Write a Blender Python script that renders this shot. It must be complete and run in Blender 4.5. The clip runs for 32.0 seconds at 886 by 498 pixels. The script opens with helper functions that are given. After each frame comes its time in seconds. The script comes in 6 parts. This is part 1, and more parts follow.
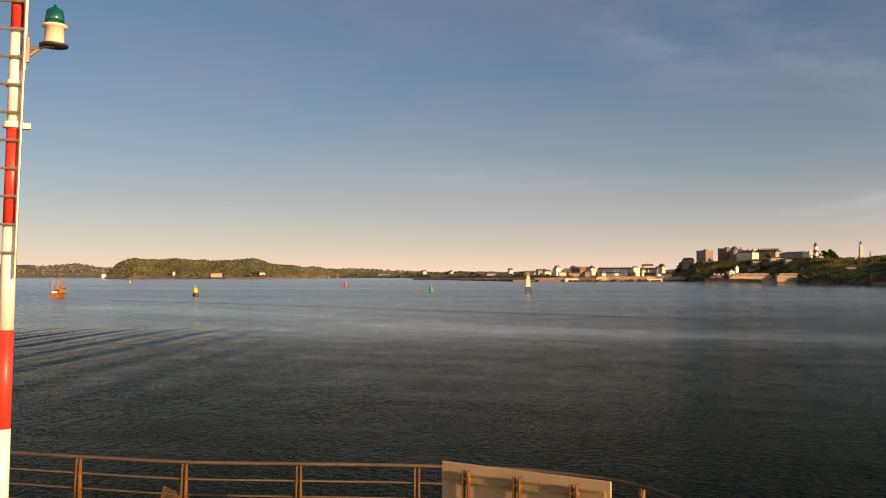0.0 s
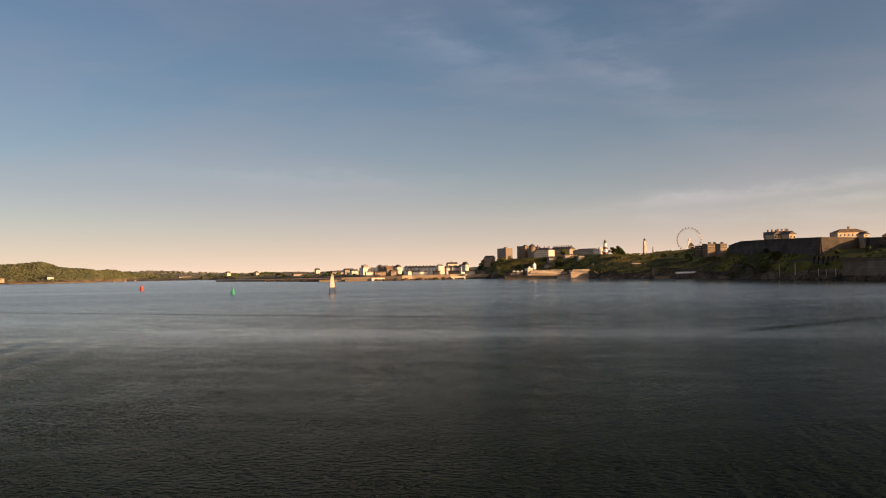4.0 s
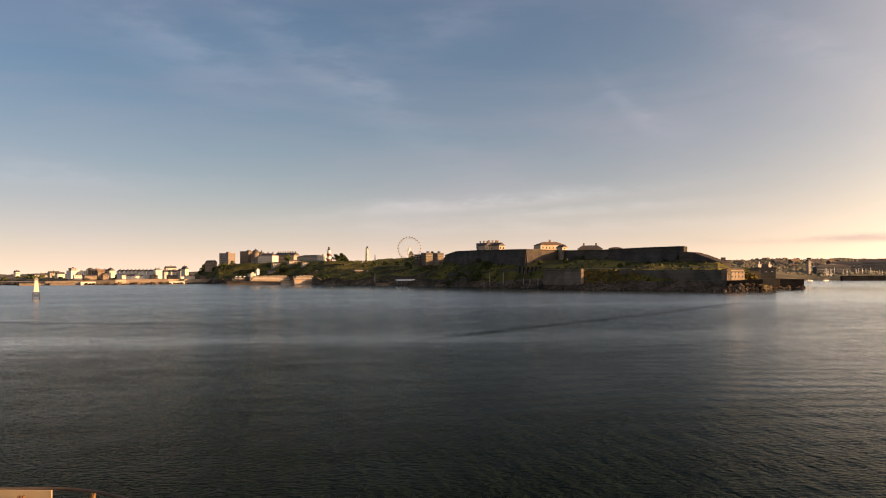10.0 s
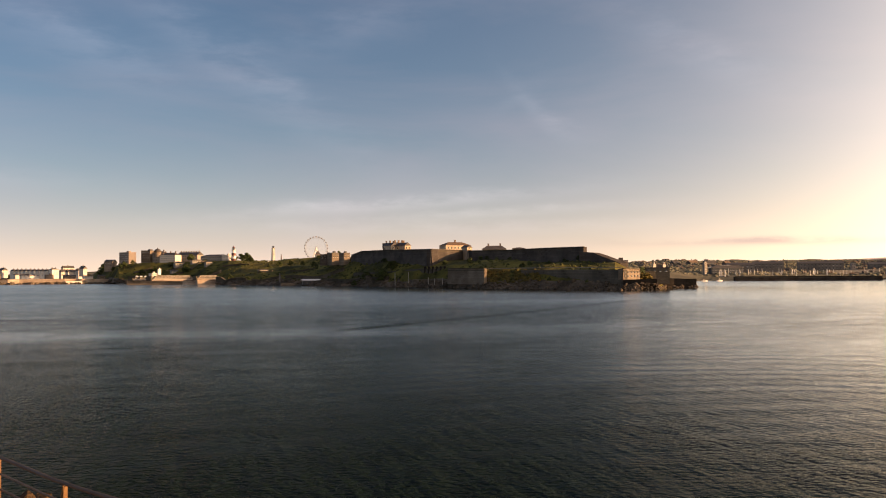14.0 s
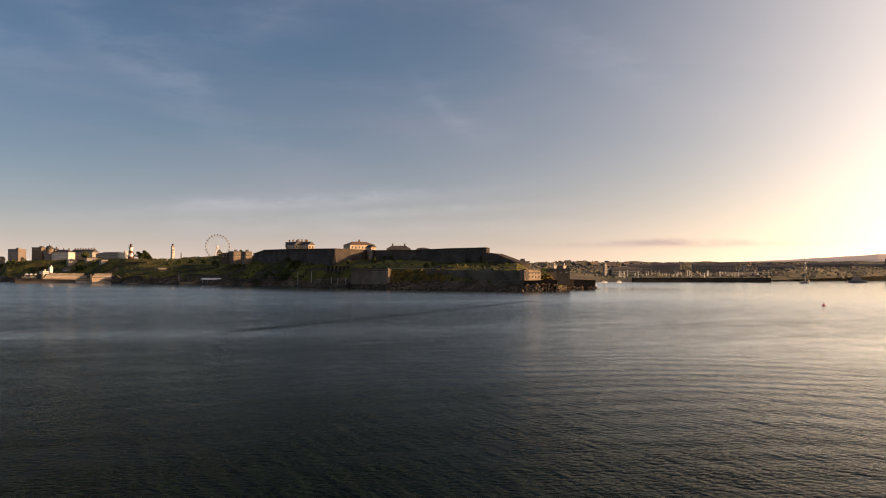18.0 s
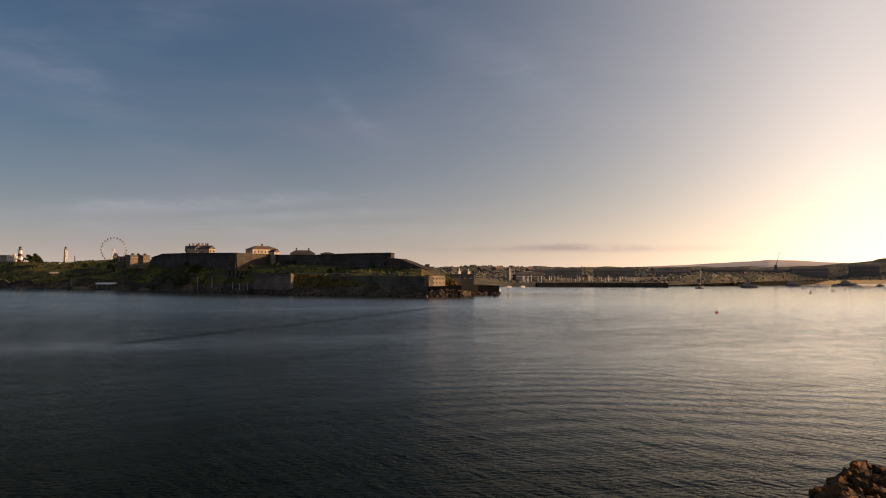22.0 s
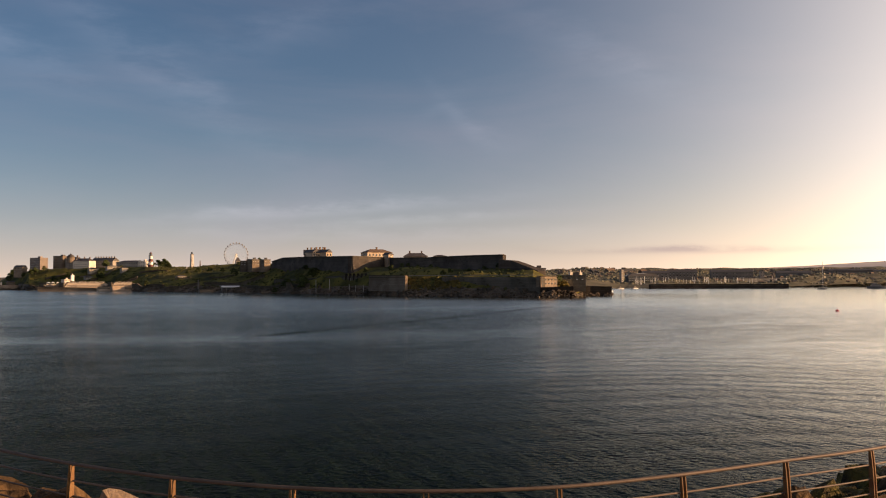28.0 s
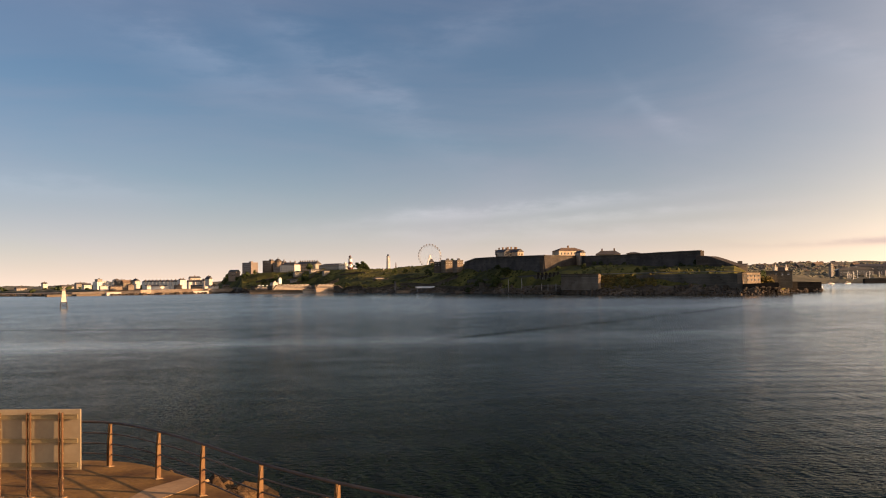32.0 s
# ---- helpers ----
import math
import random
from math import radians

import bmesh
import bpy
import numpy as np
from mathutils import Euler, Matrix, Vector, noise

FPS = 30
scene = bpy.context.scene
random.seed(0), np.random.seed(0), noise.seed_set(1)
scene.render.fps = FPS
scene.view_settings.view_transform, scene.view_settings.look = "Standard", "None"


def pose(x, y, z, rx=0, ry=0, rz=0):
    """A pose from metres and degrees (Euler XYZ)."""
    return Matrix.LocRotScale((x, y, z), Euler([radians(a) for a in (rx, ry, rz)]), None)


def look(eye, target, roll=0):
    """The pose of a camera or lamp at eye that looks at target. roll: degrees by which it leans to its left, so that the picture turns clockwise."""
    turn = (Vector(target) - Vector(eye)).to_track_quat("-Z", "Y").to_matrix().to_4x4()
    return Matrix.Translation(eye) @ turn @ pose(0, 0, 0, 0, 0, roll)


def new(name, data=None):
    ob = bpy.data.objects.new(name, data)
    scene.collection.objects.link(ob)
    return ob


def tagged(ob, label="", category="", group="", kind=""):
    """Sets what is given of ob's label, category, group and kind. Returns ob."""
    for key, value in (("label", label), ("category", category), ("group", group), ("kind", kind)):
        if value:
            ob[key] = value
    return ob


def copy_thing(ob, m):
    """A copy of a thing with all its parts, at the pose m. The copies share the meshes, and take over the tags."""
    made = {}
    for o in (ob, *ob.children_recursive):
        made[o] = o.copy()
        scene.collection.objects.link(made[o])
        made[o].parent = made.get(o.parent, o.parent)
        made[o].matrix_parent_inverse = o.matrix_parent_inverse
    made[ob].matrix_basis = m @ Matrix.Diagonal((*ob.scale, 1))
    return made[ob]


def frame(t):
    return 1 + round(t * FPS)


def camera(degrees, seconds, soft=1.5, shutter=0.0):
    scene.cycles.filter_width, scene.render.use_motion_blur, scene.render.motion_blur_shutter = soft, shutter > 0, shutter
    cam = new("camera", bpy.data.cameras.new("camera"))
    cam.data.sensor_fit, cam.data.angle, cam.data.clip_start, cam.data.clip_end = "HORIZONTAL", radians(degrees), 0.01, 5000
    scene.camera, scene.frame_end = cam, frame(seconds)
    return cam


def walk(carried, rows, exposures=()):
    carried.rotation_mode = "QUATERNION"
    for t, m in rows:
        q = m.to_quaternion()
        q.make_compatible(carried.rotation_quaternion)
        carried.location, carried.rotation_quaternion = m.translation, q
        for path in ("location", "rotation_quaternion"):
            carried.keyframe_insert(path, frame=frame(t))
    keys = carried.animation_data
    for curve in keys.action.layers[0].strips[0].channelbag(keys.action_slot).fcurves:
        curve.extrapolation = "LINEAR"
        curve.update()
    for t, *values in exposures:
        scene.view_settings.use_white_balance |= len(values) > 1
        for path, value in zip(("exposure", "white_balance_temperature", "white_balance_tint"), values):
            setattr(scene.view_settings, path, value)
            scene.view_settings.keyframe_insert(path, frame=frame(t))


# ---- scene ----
cam = camera(52.0, 32.0, soft=1.05)
PATH = [
    (0.0, pose(-2.380, 6.076, 8.190, 91.646, 0.140, 5.036)),
    (0.5, pose(-2.353, 6.356, 8.065, 91.618, 1.132, 1.547)),
    (1.0, pose(-2.327, 6.569, 8.010, 91.534, 1.023, -2.045)),
    (1.5, pose(-2.222, 6.679, 8.100, 91.468, 0.956, -4.122)),
    (2.0, pose(-2.064, 6.683, 8.291, 91.483, 0.922, -4.946)),
    (2.5, pose(-1.750, 6.604, 8.428, 91.442, 0.964, -5.214)),
    (4.5, pose(-0.486, 5.798, 8.696, 91.490, 1.108, -8.274)),
    (5.0, pose(-0.372, 5.582, 8.708, 91.483, 1.003, -9.896)),
    (5.5, pose(-0.405, 5.369, 8.730, 91.481, 0.731, -11.792)),
    (6.0, pose(-0.565, 5.089, 8.753, 91.530, 0.690, -13.555)),
    (6.5, pose(-0.749, 4.661, 8.785, 91.583, 0.690, -15.060)),
    (7.0, pose(-0.930, 4.168, 8.881, 91.622, 0.574, -16.157)),
    (7.5, pose(-1.097, 3.742, 8.976, 91.659, 0.540, -16.733)),
    (8.0, pose(-1.267, 3.395, 9.072, 91.648, 0.552, -16.677)),
    (8.5, pose(-1.490, 3.038, 9.151, 91.635, 0.552, -17.645)),
    (9.0, pose(-1.722, 2.637, 9.220, 91.635, 0.461, -19.510)),
    (9.5, pose(-1.821, 2.211, 9.224, 91.646, 0.373, -21.809)),
    (10.0, pose(-1.691, 1.790, 9.005, 91.621, 0.368, -24.321)),
    (10.5, pose(-1.332, 1.486, 9.040, 91.600, 0.366, -25.954)),
    (11.0, pose(-0.948, 1.221, 9.037, 91.597, 0.368, -26.435)),
    (11.5, pose(-0.631, 0.927, 8.908, 91.598, 0.341, -26.707)),
    (12.0, pose(-0.407, 0.594, 8.759, 91.609, 0.300, -27.473)),
    (12.5, pose(-0.297, 0.171, 8.504, 91.615, 0.284, -28.570)),
    (13.0, pose(-0.262, -0.385, 8.285, 91.626, 0.372, -29.266)),
    (13.5, pose(-0.221, -1.150, 8.228, 91.585, 0.296, -29.548)),
    (14.0, pose(-0.192, -2.099, 8.164, 91.641, 0.289, -30.000)),
    (14.5, pose(-0.192, -3.035, 8.058, 91.705, 0.174, -30.855)),
    (15.0, pose(-0.238, -3.596, 8.021, 91.696, 0.165, -31.783)),
    (15.5, pose(-0.175, -3.858, 7.938, 91.726, -0.067, -33.152)),
    (17.5, pose(1.136, -2.893, 8.125, 91.617, -0.052, -35.483)),
    (18.0, pose(1.437, -2.602, 8.290, 91.619, -0.055, -35.902)),
    (18.5, pose(1.675, -2.279, 8.519, 91.712, -0.053, -36.171)),
    (19.0, pose(1.913, -2.031, 8.765, 91.706, -0.045, -36.770)),
    (19.5, pose(2.161, -1.827, 8.953, 91.721, -0.031, -37.741)),
    (20.0, pose(2.417, -1.645, 9.034, 91.806, -0.240, -39.046)),
    (20.5, pose(2.679, -1.513, 9.050, 91.824, -0.249, -39.731)),
    (21.0, pose(2.952, -1.470, 9.068, 91.828, -0.160, -39.920)),
    (21.5, pose(3.220, -1.539, 9.094, 91.854, -0.138, -40.884)),
    (22.0, pose(3.472, -1.657, 9.147, 91.879, -0.170, -41.803)),
    (22.5, pose(3.700, -1.838, 9.297, 91.769, 0.035, -41.040)),
    (23.0, pose(3.840, -2.043, 9.441, 91.830, 0.120, -39.750)),
    (23.5, pose(3.780, -2.238, 9.269, 91.899, 0.193, -38.779)),
    (24.0, pose(3.516, -2.467, 9.115, 91.910, 0.304, -37.627)),
    (24.5, pose(3.076, -2.834, 8.980, 91.998, 0.441, -35.037)),
    (26.5, pose(0.820, -4.930, 8.800, 91.982, 0.340, -35.052)),
    (27.0, pose(0.180, -5.480, 8.760, 91.988, 0.227, -36.323)),
    (27.5, pose(-0.334, -5.950, 8.530, 92.090, 0.250, -35.930)),
    (28.0, pose(-1.096, -6.017, 8.126, 92.077, 0.126, -34.848)),
    (28.5, pose(-1.622, -6.246, 7.917, 92.160, 0.242, -33.728)),
    (29.0, pose(-2.124, -6.415, 7.842, 92.122, 0.456, -33.229)),
    (29.5, pose(-2.406, -6.422, 7.826, 92.059, 0.604, -33.303)),
    (30.0, pose(-2.436, -6.210, 7.843, 92.034, 0.785, -33.441)),
    (30.5, pose(-2.286, -5.844, 7.974, 92.024, 0.802, -32.335)),
    (31.0, pose(-2.121, -5.603, 8.198, 92.073, 0.937, -29.345)),
    (31.5, pose(-1.888, -5.294, 8.351, 92.194, 1.236, -25.809)),
    (32.0, pose(-1.840, -5.060, 8.500, 92.110, 0.980, -22.880)),
]
# the clip's camera settles its exposure as it turns towards the sun
walk(cam, PATH, [(0, -0.04, 6450, 17), (2, -0.06, 6470, 17), (6, 0.08, 6480, 17), (9, 0.2, 6500, 17), (12, 0.26, 6450, 17), (15, 0.15, 6250, 17), (18, -0.1, 6000, 16), (19, -0.12, 5980, 16), (20, -0.28, 5930, 16),
                 (23, -0.6, 5780, 15), (27, -0.13, 5880, 15), (28, -0.2, 5860, 15), (30, -0.18, 5880, 15), (31, -0.1, 5900, 15), (32, 0.14, 6000, 15)])

# ---- daylight: low morning sun, thin streaky cloud ----
SUN_AZ, SUN_EL = -128.0, 11.0        # degrees to the left of +y (negative: right), and up
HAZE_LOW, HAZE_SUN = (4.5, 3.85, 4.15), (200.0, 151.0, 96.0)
world = bpy.data.worlds.new("sky")
scene.world = world
world.use_nodes = True
wn, wl = world.node_tree.nodes, world.node_tree.links
bg = wn["Background"]
sky = wn.new("ShaderNodeTexSky")
sky.sky_type = "NISHITA"
sky.sun_disc = False
sky.sun_elevation = radians(SUN_EL)
sky.sun_rotation = radians(-SUN_AZ)
sky.air_density, sky.dust_density, sky.ozone_density = 1.0, 1.0, 2.4
coord = wn.new("ShaderNodeTexCoord")
spread = wn.new("ShaderNodeMapping")
spread.inputs["Scale"].default_value = (1.1, 1.1, 5.0)
spread.inputs["Rotation"].default_value = (radians(7), radians(-9), 0)
wl.new(coord.outputs["Generated"], spread.inputs["Vector"])
wisps = wn.new("ShaderNodeTexNoise")
wisps.inputs["Scale"].default_value = 1.7
wisps.inputs["Detail"].default_value = 7
wisps.inputs["Roughness"].default_value = 0.55
wisps.inputs["Distortion"].default_value = 0.6
wl.new(spread.outputs["Vector"], wisps.inputs["Vector"])
thin = wn.new("ShaderNodeMapRange")
thin.inputs["From Min"].default_value, thin.inputs["From Max"].default_value = 0.42, 0.74
thin.inputs["To Min"].default_value, thin.inputs["To Max"].default_value = 0.0, 0.32
wl.new(wisps.outputs["Fac"], thin.inputs["Value"])
veil = wn.new("ShaderNodeMix")
veil.data_type = "RGBA"
wl.new(thin.outputs["Result"], veil.inputs["Factor"])
wl.new(sky.outputs["Color"], veil.inputs["A"])
veil.inputs["B"].default_value = (4.0, 3.6, 4.0, 1)
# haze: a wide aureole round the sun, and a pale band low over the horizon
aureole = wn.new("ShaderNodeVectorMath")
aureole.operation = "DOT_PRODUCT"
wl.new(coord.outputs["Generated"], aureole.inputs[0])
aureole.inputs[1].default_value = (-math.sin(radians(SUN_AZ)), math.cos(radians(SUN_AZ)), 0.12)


def sums(op, a, b):
    k = wn.new("ShaderNodeMath")
    k.operation = op
    for i, v in enumerate((a, b)):
        if isinstance(v, float):
            k.inputs[i].default_value = v
        else:
            wl.new(v, k.inputs[i])
    return k.outputs[0]


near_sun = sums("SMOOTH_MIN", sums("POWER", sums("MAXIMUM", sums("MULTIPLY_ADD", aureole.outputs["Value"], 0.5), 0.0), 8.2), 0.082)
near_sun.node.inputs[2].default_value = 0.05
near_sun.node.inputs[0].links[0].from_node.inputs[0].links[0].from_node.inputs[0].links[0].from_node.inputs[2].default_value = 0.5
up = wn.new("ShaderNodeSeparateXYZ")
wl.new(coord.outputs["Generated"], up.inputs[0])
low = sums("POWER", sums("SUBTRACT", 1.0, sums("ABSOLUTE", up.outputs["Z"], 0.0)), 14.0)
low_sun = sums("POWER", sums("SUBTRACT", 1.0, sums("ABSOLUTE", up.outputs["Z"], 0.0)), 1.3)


def glow(col, fac, under):
    k = wn.new("ShaderNodeMix")
    k.data_type, k.blend_type = "RGBA", "ADD"
    k.inputs["B"].default_value = (*col, 1)
    wl.new(fac, k.inputs["Factor"])
    wl.new(under, k.inputs["A"])
    return k.outputs["Result"]


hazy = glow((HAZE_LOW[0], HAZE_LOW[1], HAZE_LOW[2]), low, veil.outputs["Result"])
# directions as azimuth and height, both in degrees, for the streaks of cloud
turn_of = sums("MULTIPLY", sums("ARCTAN2", sums("MULTIPLY", up.outputs["X"], -1.0), up.outputs["Y"]), 57.296)
height_of = sums("MULTIPLY", sums("ARCSINE", up.outputs["Z"], 0.0), 57.296)
fray_at = wn.new("ShaderNodeCombineXYZ")
wl.new(sums("MULTIPLY", turn_of, 0.16), fray_at.inputs[0])
wl.new(sums("MULTIPLY", height_of, 0.55), fray_at.inputs[1])
fray = wn.new("ShaderNodeTexNoise")
fray.inputs["Scale"].default_value, fray.inputs["Detail"].default_value, fray.inputs["Roughness"].default_value = 1.3, 6, 0.6
wl.new(fray_at.outputs[0], fray.inputs["Vector"])


def streak(az, el, half, slope, width, hook=0.0):
    """A frayed bar of cloud round (az, el): half its length, its slope, its half width, and how it bends."""
    along = sums("SUBTRACT", turn_of, float(az))
    line_el = sums("ADD", sums("MULTIPLY", along, float(slope)), float(el))
    line_el = sums("ADD", line_el, sums("MULTIPLY", sums("MULTIPLY", along, along), float(hook)))
    off = sums("SUBTRACT", height_of, sums("ADD", line_el, sums("MULTIPLY", sums("SUBTRACT", fray.outputs["Fac"], 0.5), float(width) * 2.6)))
    across = sums("POWER", 2.718, sums("MULTIPLY", sums("MULTIPLY", off, off), -1.0 / (width * width)))
    length = sums("POWER", 2.718, sums("MULTIPLY", sums("MULTIPLY", along, along), -1.0 / (half * half)))
    return sums("MULTIPLY", sums("MULTIPLY", across, length), sums("MAXIMUM", sums("SUBTRACT", sums("MULTIPLY", fray.outputs["Fac"], 2.6), 0.7), 0.0))


for az, el, half, slope, width, hook, bright in ((-27, 4.5, 9, -0.07, 0.42, 0.0, 1.6), (-33, 3.9, 7, -0.05, 0.3, 0.0, 1.1), (-36.6, 9.6, 2.2, 0.75, 0.75, 0.12, 0.6), (-35.0, 11.2, 1.4, -0.6, 0.5, 0.0, 0.3),
                                                 (-17, 12.5, 7, 0.62, 1.5, 0.0, 0.7), (-8, 13.5, 6, 0.35, 1.6, 0.0, 0.7), (-46, 13.0, 6, 0.5, 1.2, 0.02, 0.5), (-24, 15.0, 7, -0.25, 1.3, 0.0, 0.45), (-30, 3.0, 14, 0.0, 0.5, 0.0, 0.7), (2, 6.0, 9, 0.05, 0.7, 0.0, 0.5)):
    hazy = glow((1.15 * bright, 1.0 * bright, 0.95 * bright), streak(az, el, half, slope, width, hook), hazy)
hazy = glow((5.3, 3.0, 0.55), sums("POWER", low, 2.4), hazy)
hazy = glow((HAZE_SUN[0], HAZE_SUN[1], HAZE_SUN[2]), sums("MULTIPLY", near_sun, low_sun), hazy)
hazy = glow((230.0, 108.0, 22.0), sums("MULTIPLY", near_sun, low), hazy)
# a grey-lilac bank of cloud low over the town
bank = wn.new("ShaderNodeMix")
bank.data_type, bank.blend_type = "RGBA", "MULTIPLY"
bank.inputs["B"].default_value = (0.72, 0.70, 0.78, 1)
wl.new(sums("MINIMUM", sums("MULTIPLY", streak(-50.5, 1.9, 7.0, 0.0, 0.2), 1.3), 1.0), bank.inputs["Factor"])
wl.new(hazy, bank.inputs["A"])
hazy = bank.outputs["Result"]
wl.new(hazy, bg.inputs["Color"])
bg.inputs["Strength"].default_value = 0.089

sun = new("sun", bpy.data.lights.new("sun", "SUN"))
sun.data.energy, sun.data.angle, sun.data.color = 9.0, radians(0.6), (1.0, 0.57, 0.25)
ce = math.cos(radians(SUN_EL))
sun_from = Vector((-math.sin(radians(SUN_AZ)) * ce, math.cos(radians(SUN_AZ)) * ce, math.sin(radians(SUN_EL))))
sun.matrix_world = look(sun_from * 100, (0, 0, 0))


# ---- materials ----
def material(name, base, rough=0.8, metal=0.0, vary=0.25, scale=2.0, fine=14.0, bump=0.2, dist=0.05, second=None, patch=0.5, spec=0.5):
    """Two scales of noise over a base colour, with relief. second: colour of the larger patches."""
    m = bpy.data.materials.new(name)
    m.use_nodes = True
    n, l = m.node_tree.nodes, m.node_tree.links
    b = n["Principled BSDF"]
    b.inputs["Roughness"].default_value, b.inputs["Metallic"].default_value = rough, metal
    b.inputs["Specular IOR Level"].default_value = spec
    tc = n.new("ShaderNodeTexCoord")
    big, small = n.new("ShaderNodeTexNoise"), n.new("ShaderNodeTexNoise")
    big.inputs["Scale"].default_value, small.inputs["Scale"].default_value = scale, fine
    big.inputs["Detail"].default_value, small.inputs["Detail"].default_value = 4, 3
    for k in (big, small):
        l.new(tc.outputs["Object"], k.inputs["Vector"])
    ramp = n.new("ShaderNodeValToRGB")
    other = second or tuple(c * (1 - vary) for c in base)
    ramp.color_ramp.elements[0].position, ramp.color_ramp.elements[1].position = 0.5 - patch * 0.3, 0.5 + patch * 0.3
    ramp.color_ramp.elements[0].color, ramp.color_ramp.elements[1].color = (*other, 1), (*base, 1)
    l.new(big.outputs["Fac"], ramp.inputs["Fac"])
    info = n.new("ShaderNodeObjectInfo")
    tone = n.new("ShaderNodeMapRange")
    tone.inputs["To Min"].default_value, tone.inputs["To Max"].default_value = 1 - vary * 0.6, 1 + vary * 0.4
    l.new(info.outputs["Random"], tone.inputs["Value"])
    grain = n.new("ShaderNodeMapRange")
    grain.inputs["To Min"].default_value, grain.inputs["To Max"].default_value = 1 - vary, 1 + vary
    l.new(small.outputs["Fac"], grain.inputs["Value"])
    mul = n.new("ShaderNodeMath")
    mul.operation = "MULTIPLY"
    l.new(tone.outputs["Result"], mul.inputs[0])
    l.new(grain.outputs["Result"], mul.inputs[1])
    mix = n.new("ShaderNodeVectorMath")
    mix.operation = "SCALE"
    l.new(ramp.outputs["Color"], mix.inputs[0])
    l.new(mul.outputs["Value"], mix.inputs["Scale"])
    l.new(mix.outputs["Vector"], b.inputs["Base Color"])
    if bump:
        bp = n.new("ShaderNodeBump")
        bp.inputs["Strength"].default_value, bp.inputs["Distance"].default_value = bump, dist
        l.new(small.outputs["Fac"], bp.inputs["Height"])
        l.new(bp.outputs["Normal"], b.inputs["Normal"])
    return m


def coursed(name, base, mortar, width, height, rough=0.9, vary=0.3, second=None):
    """Squared stone laid in courses, seen from far off."""
    m = material(name, base, rough, vary=vary, scale=0.12, fine=1.6, bump=0.5, dist=0.2, second=second, spec=0.12)
    n, l = m.node_tree.nodes, m.node_tree.links
    b = n["Principled BSDF"]
    tc = n.new("ShaderNodeTexCoord")
    turn = n.new("ShaderNodeMapping")
    turn.inputs["Rotation"].default_value = (radians(90), 0, 0)
    l.new(tc.outputs["Object"], turn.inputs["Vector"])
    bricks = n.new("ShaderNodeTexBrick")
    bricks.inputs["Scale"].default_value = 1.0
    bricks.inputs["Brick Width"].default_value, bricks.inputs["Row Height"].default_value = width, height
    bricks.inputs["Mortar Size"].default_value = height * 0.06
    bricks.inputs["Color1"].default_value, bricks.inputs["Color2"].default_value = (1, 1, 1, 1), (0.72, 0.7, 0.68, 1)
    bricks.inputs["Mortar"].default_value = (*mortar, 1)
    l.new(turn.outputs["Vector"], bricks.inputs["Vector"])
    was = b.inputs["Base Color"].links[0].from_socket
    mix = n.new("ShaderNodeMix")
    mix.data_type, mix.blend_type = "RGBA", "MULTIPLY"
    mix.inputs["Factor"].default_value = 0.8
    l.new(was, mix.inputs["A"])
    l.new(bricks.outputs["Color"], mix.inputs["B"])
    l.new(mix.outputs["Result"], b.inputs["Base Color"])
    return m


M_CONCRETE = material("pier_concrete", (0.34, 0.19, 0.052), 0.85, vary=0.4, scale=0.7, fine=9, bump=0.35, dist=0.03, second=(0.11, 0.055, 0.016), spec=0.15)
M_RAIL = material("weathered_rail", (0.14, 0.105, 0.08), 0.62, 0.2, vary=0.3, scale=2, fine=30, bump=0.15, dist=0.004, spec=0.3)
M_POST = material("rusty_post", (0.21, 0.12, 0.04), 0.65, 0.1, vary=0.35, scale=3, fine=40, bump=0.3, dist=0.004, second=(0.11, 0.046, 0.016), spec=0.3)
M_ROCK = material("armour_rock", (0.125, 0.074, 0.031), 0.9, vary=0.5, scale=1.3, fine=8, bump=1.0, dist=0.1, second=(0.032, 0.022, 0.013), spec=0.15)
M_WEEDROCK = material("weedy_rock", (0.15, 0.115, 0.016), 0.8, vary=0.45, scale=1.3, fine=9, bump=1.0, dist=0.1, second=(0.035, 0.026, 0.012), spec=0.2)
M_SLAB = material("pale_limestone", (0.40, 0.31, 0.22), 0.9, vary=0.3, scale=1.0, fine=9, bump=0.8, dist=0.06, second=(0.30, 0.21, 0.13))
M_PATCH = material("patch_concrete", (0.37, 0.235, 0.11), 0.9, vary=0.25, scale=0.8, fine=9, bump=0.4, dist=0.02, second=(0.24, 0.14, 0.058))
M_BREAK = coursed("breakwater_stone", (0.06, 0.052, 0.044), (0.5, 0.48, 0.44), 3.0, 1.1, second=(0.036, 0.031, 0.026))
M_SHED = material("shed_cladding", (0.165, 0.15, 0.135), 0.9, vary=0.3, scale=0.1, fine=1.2, bump=0.1, dist=0.05, spec=0.15)
# island leaf paler and greyer than near leaf, to paint haze on it
M_ISLE = material("hazed_island_leaf", (0.135, 0.145, 0.075), 0.95, vary=0.4, scale=0.03, fine=0.4, bump=0.7, dist=1.5, second=(0.085, 0.098, 0.055), spec=0.1)
M_TOWNWALL = material("town_render", (0.19, 0.17, 0.14), 0.9, vary=0.6, scale=0.1, fine=1.2, bump=0.1, dist=0.05, spec=0.15)
# paler stone; on the fort it paints the faces that catch the sun
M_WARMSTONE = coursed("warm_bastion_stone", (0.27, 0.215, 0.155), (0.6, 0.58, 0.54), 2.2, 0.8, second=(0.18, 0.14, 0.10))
M_WETROCK = material("wet_rock", (0.15, 0.075, 0.026), 0.8, vary=0.5, scale=1.6, fine=9, bump=1.0, dist=0.1, second=(0.045, 0.032, 0.018), spec=0.12)
M_BREAK.node_tree.nodes["Principled BSDF"].inputs["Specular IOR Level"].default_value = 0.0
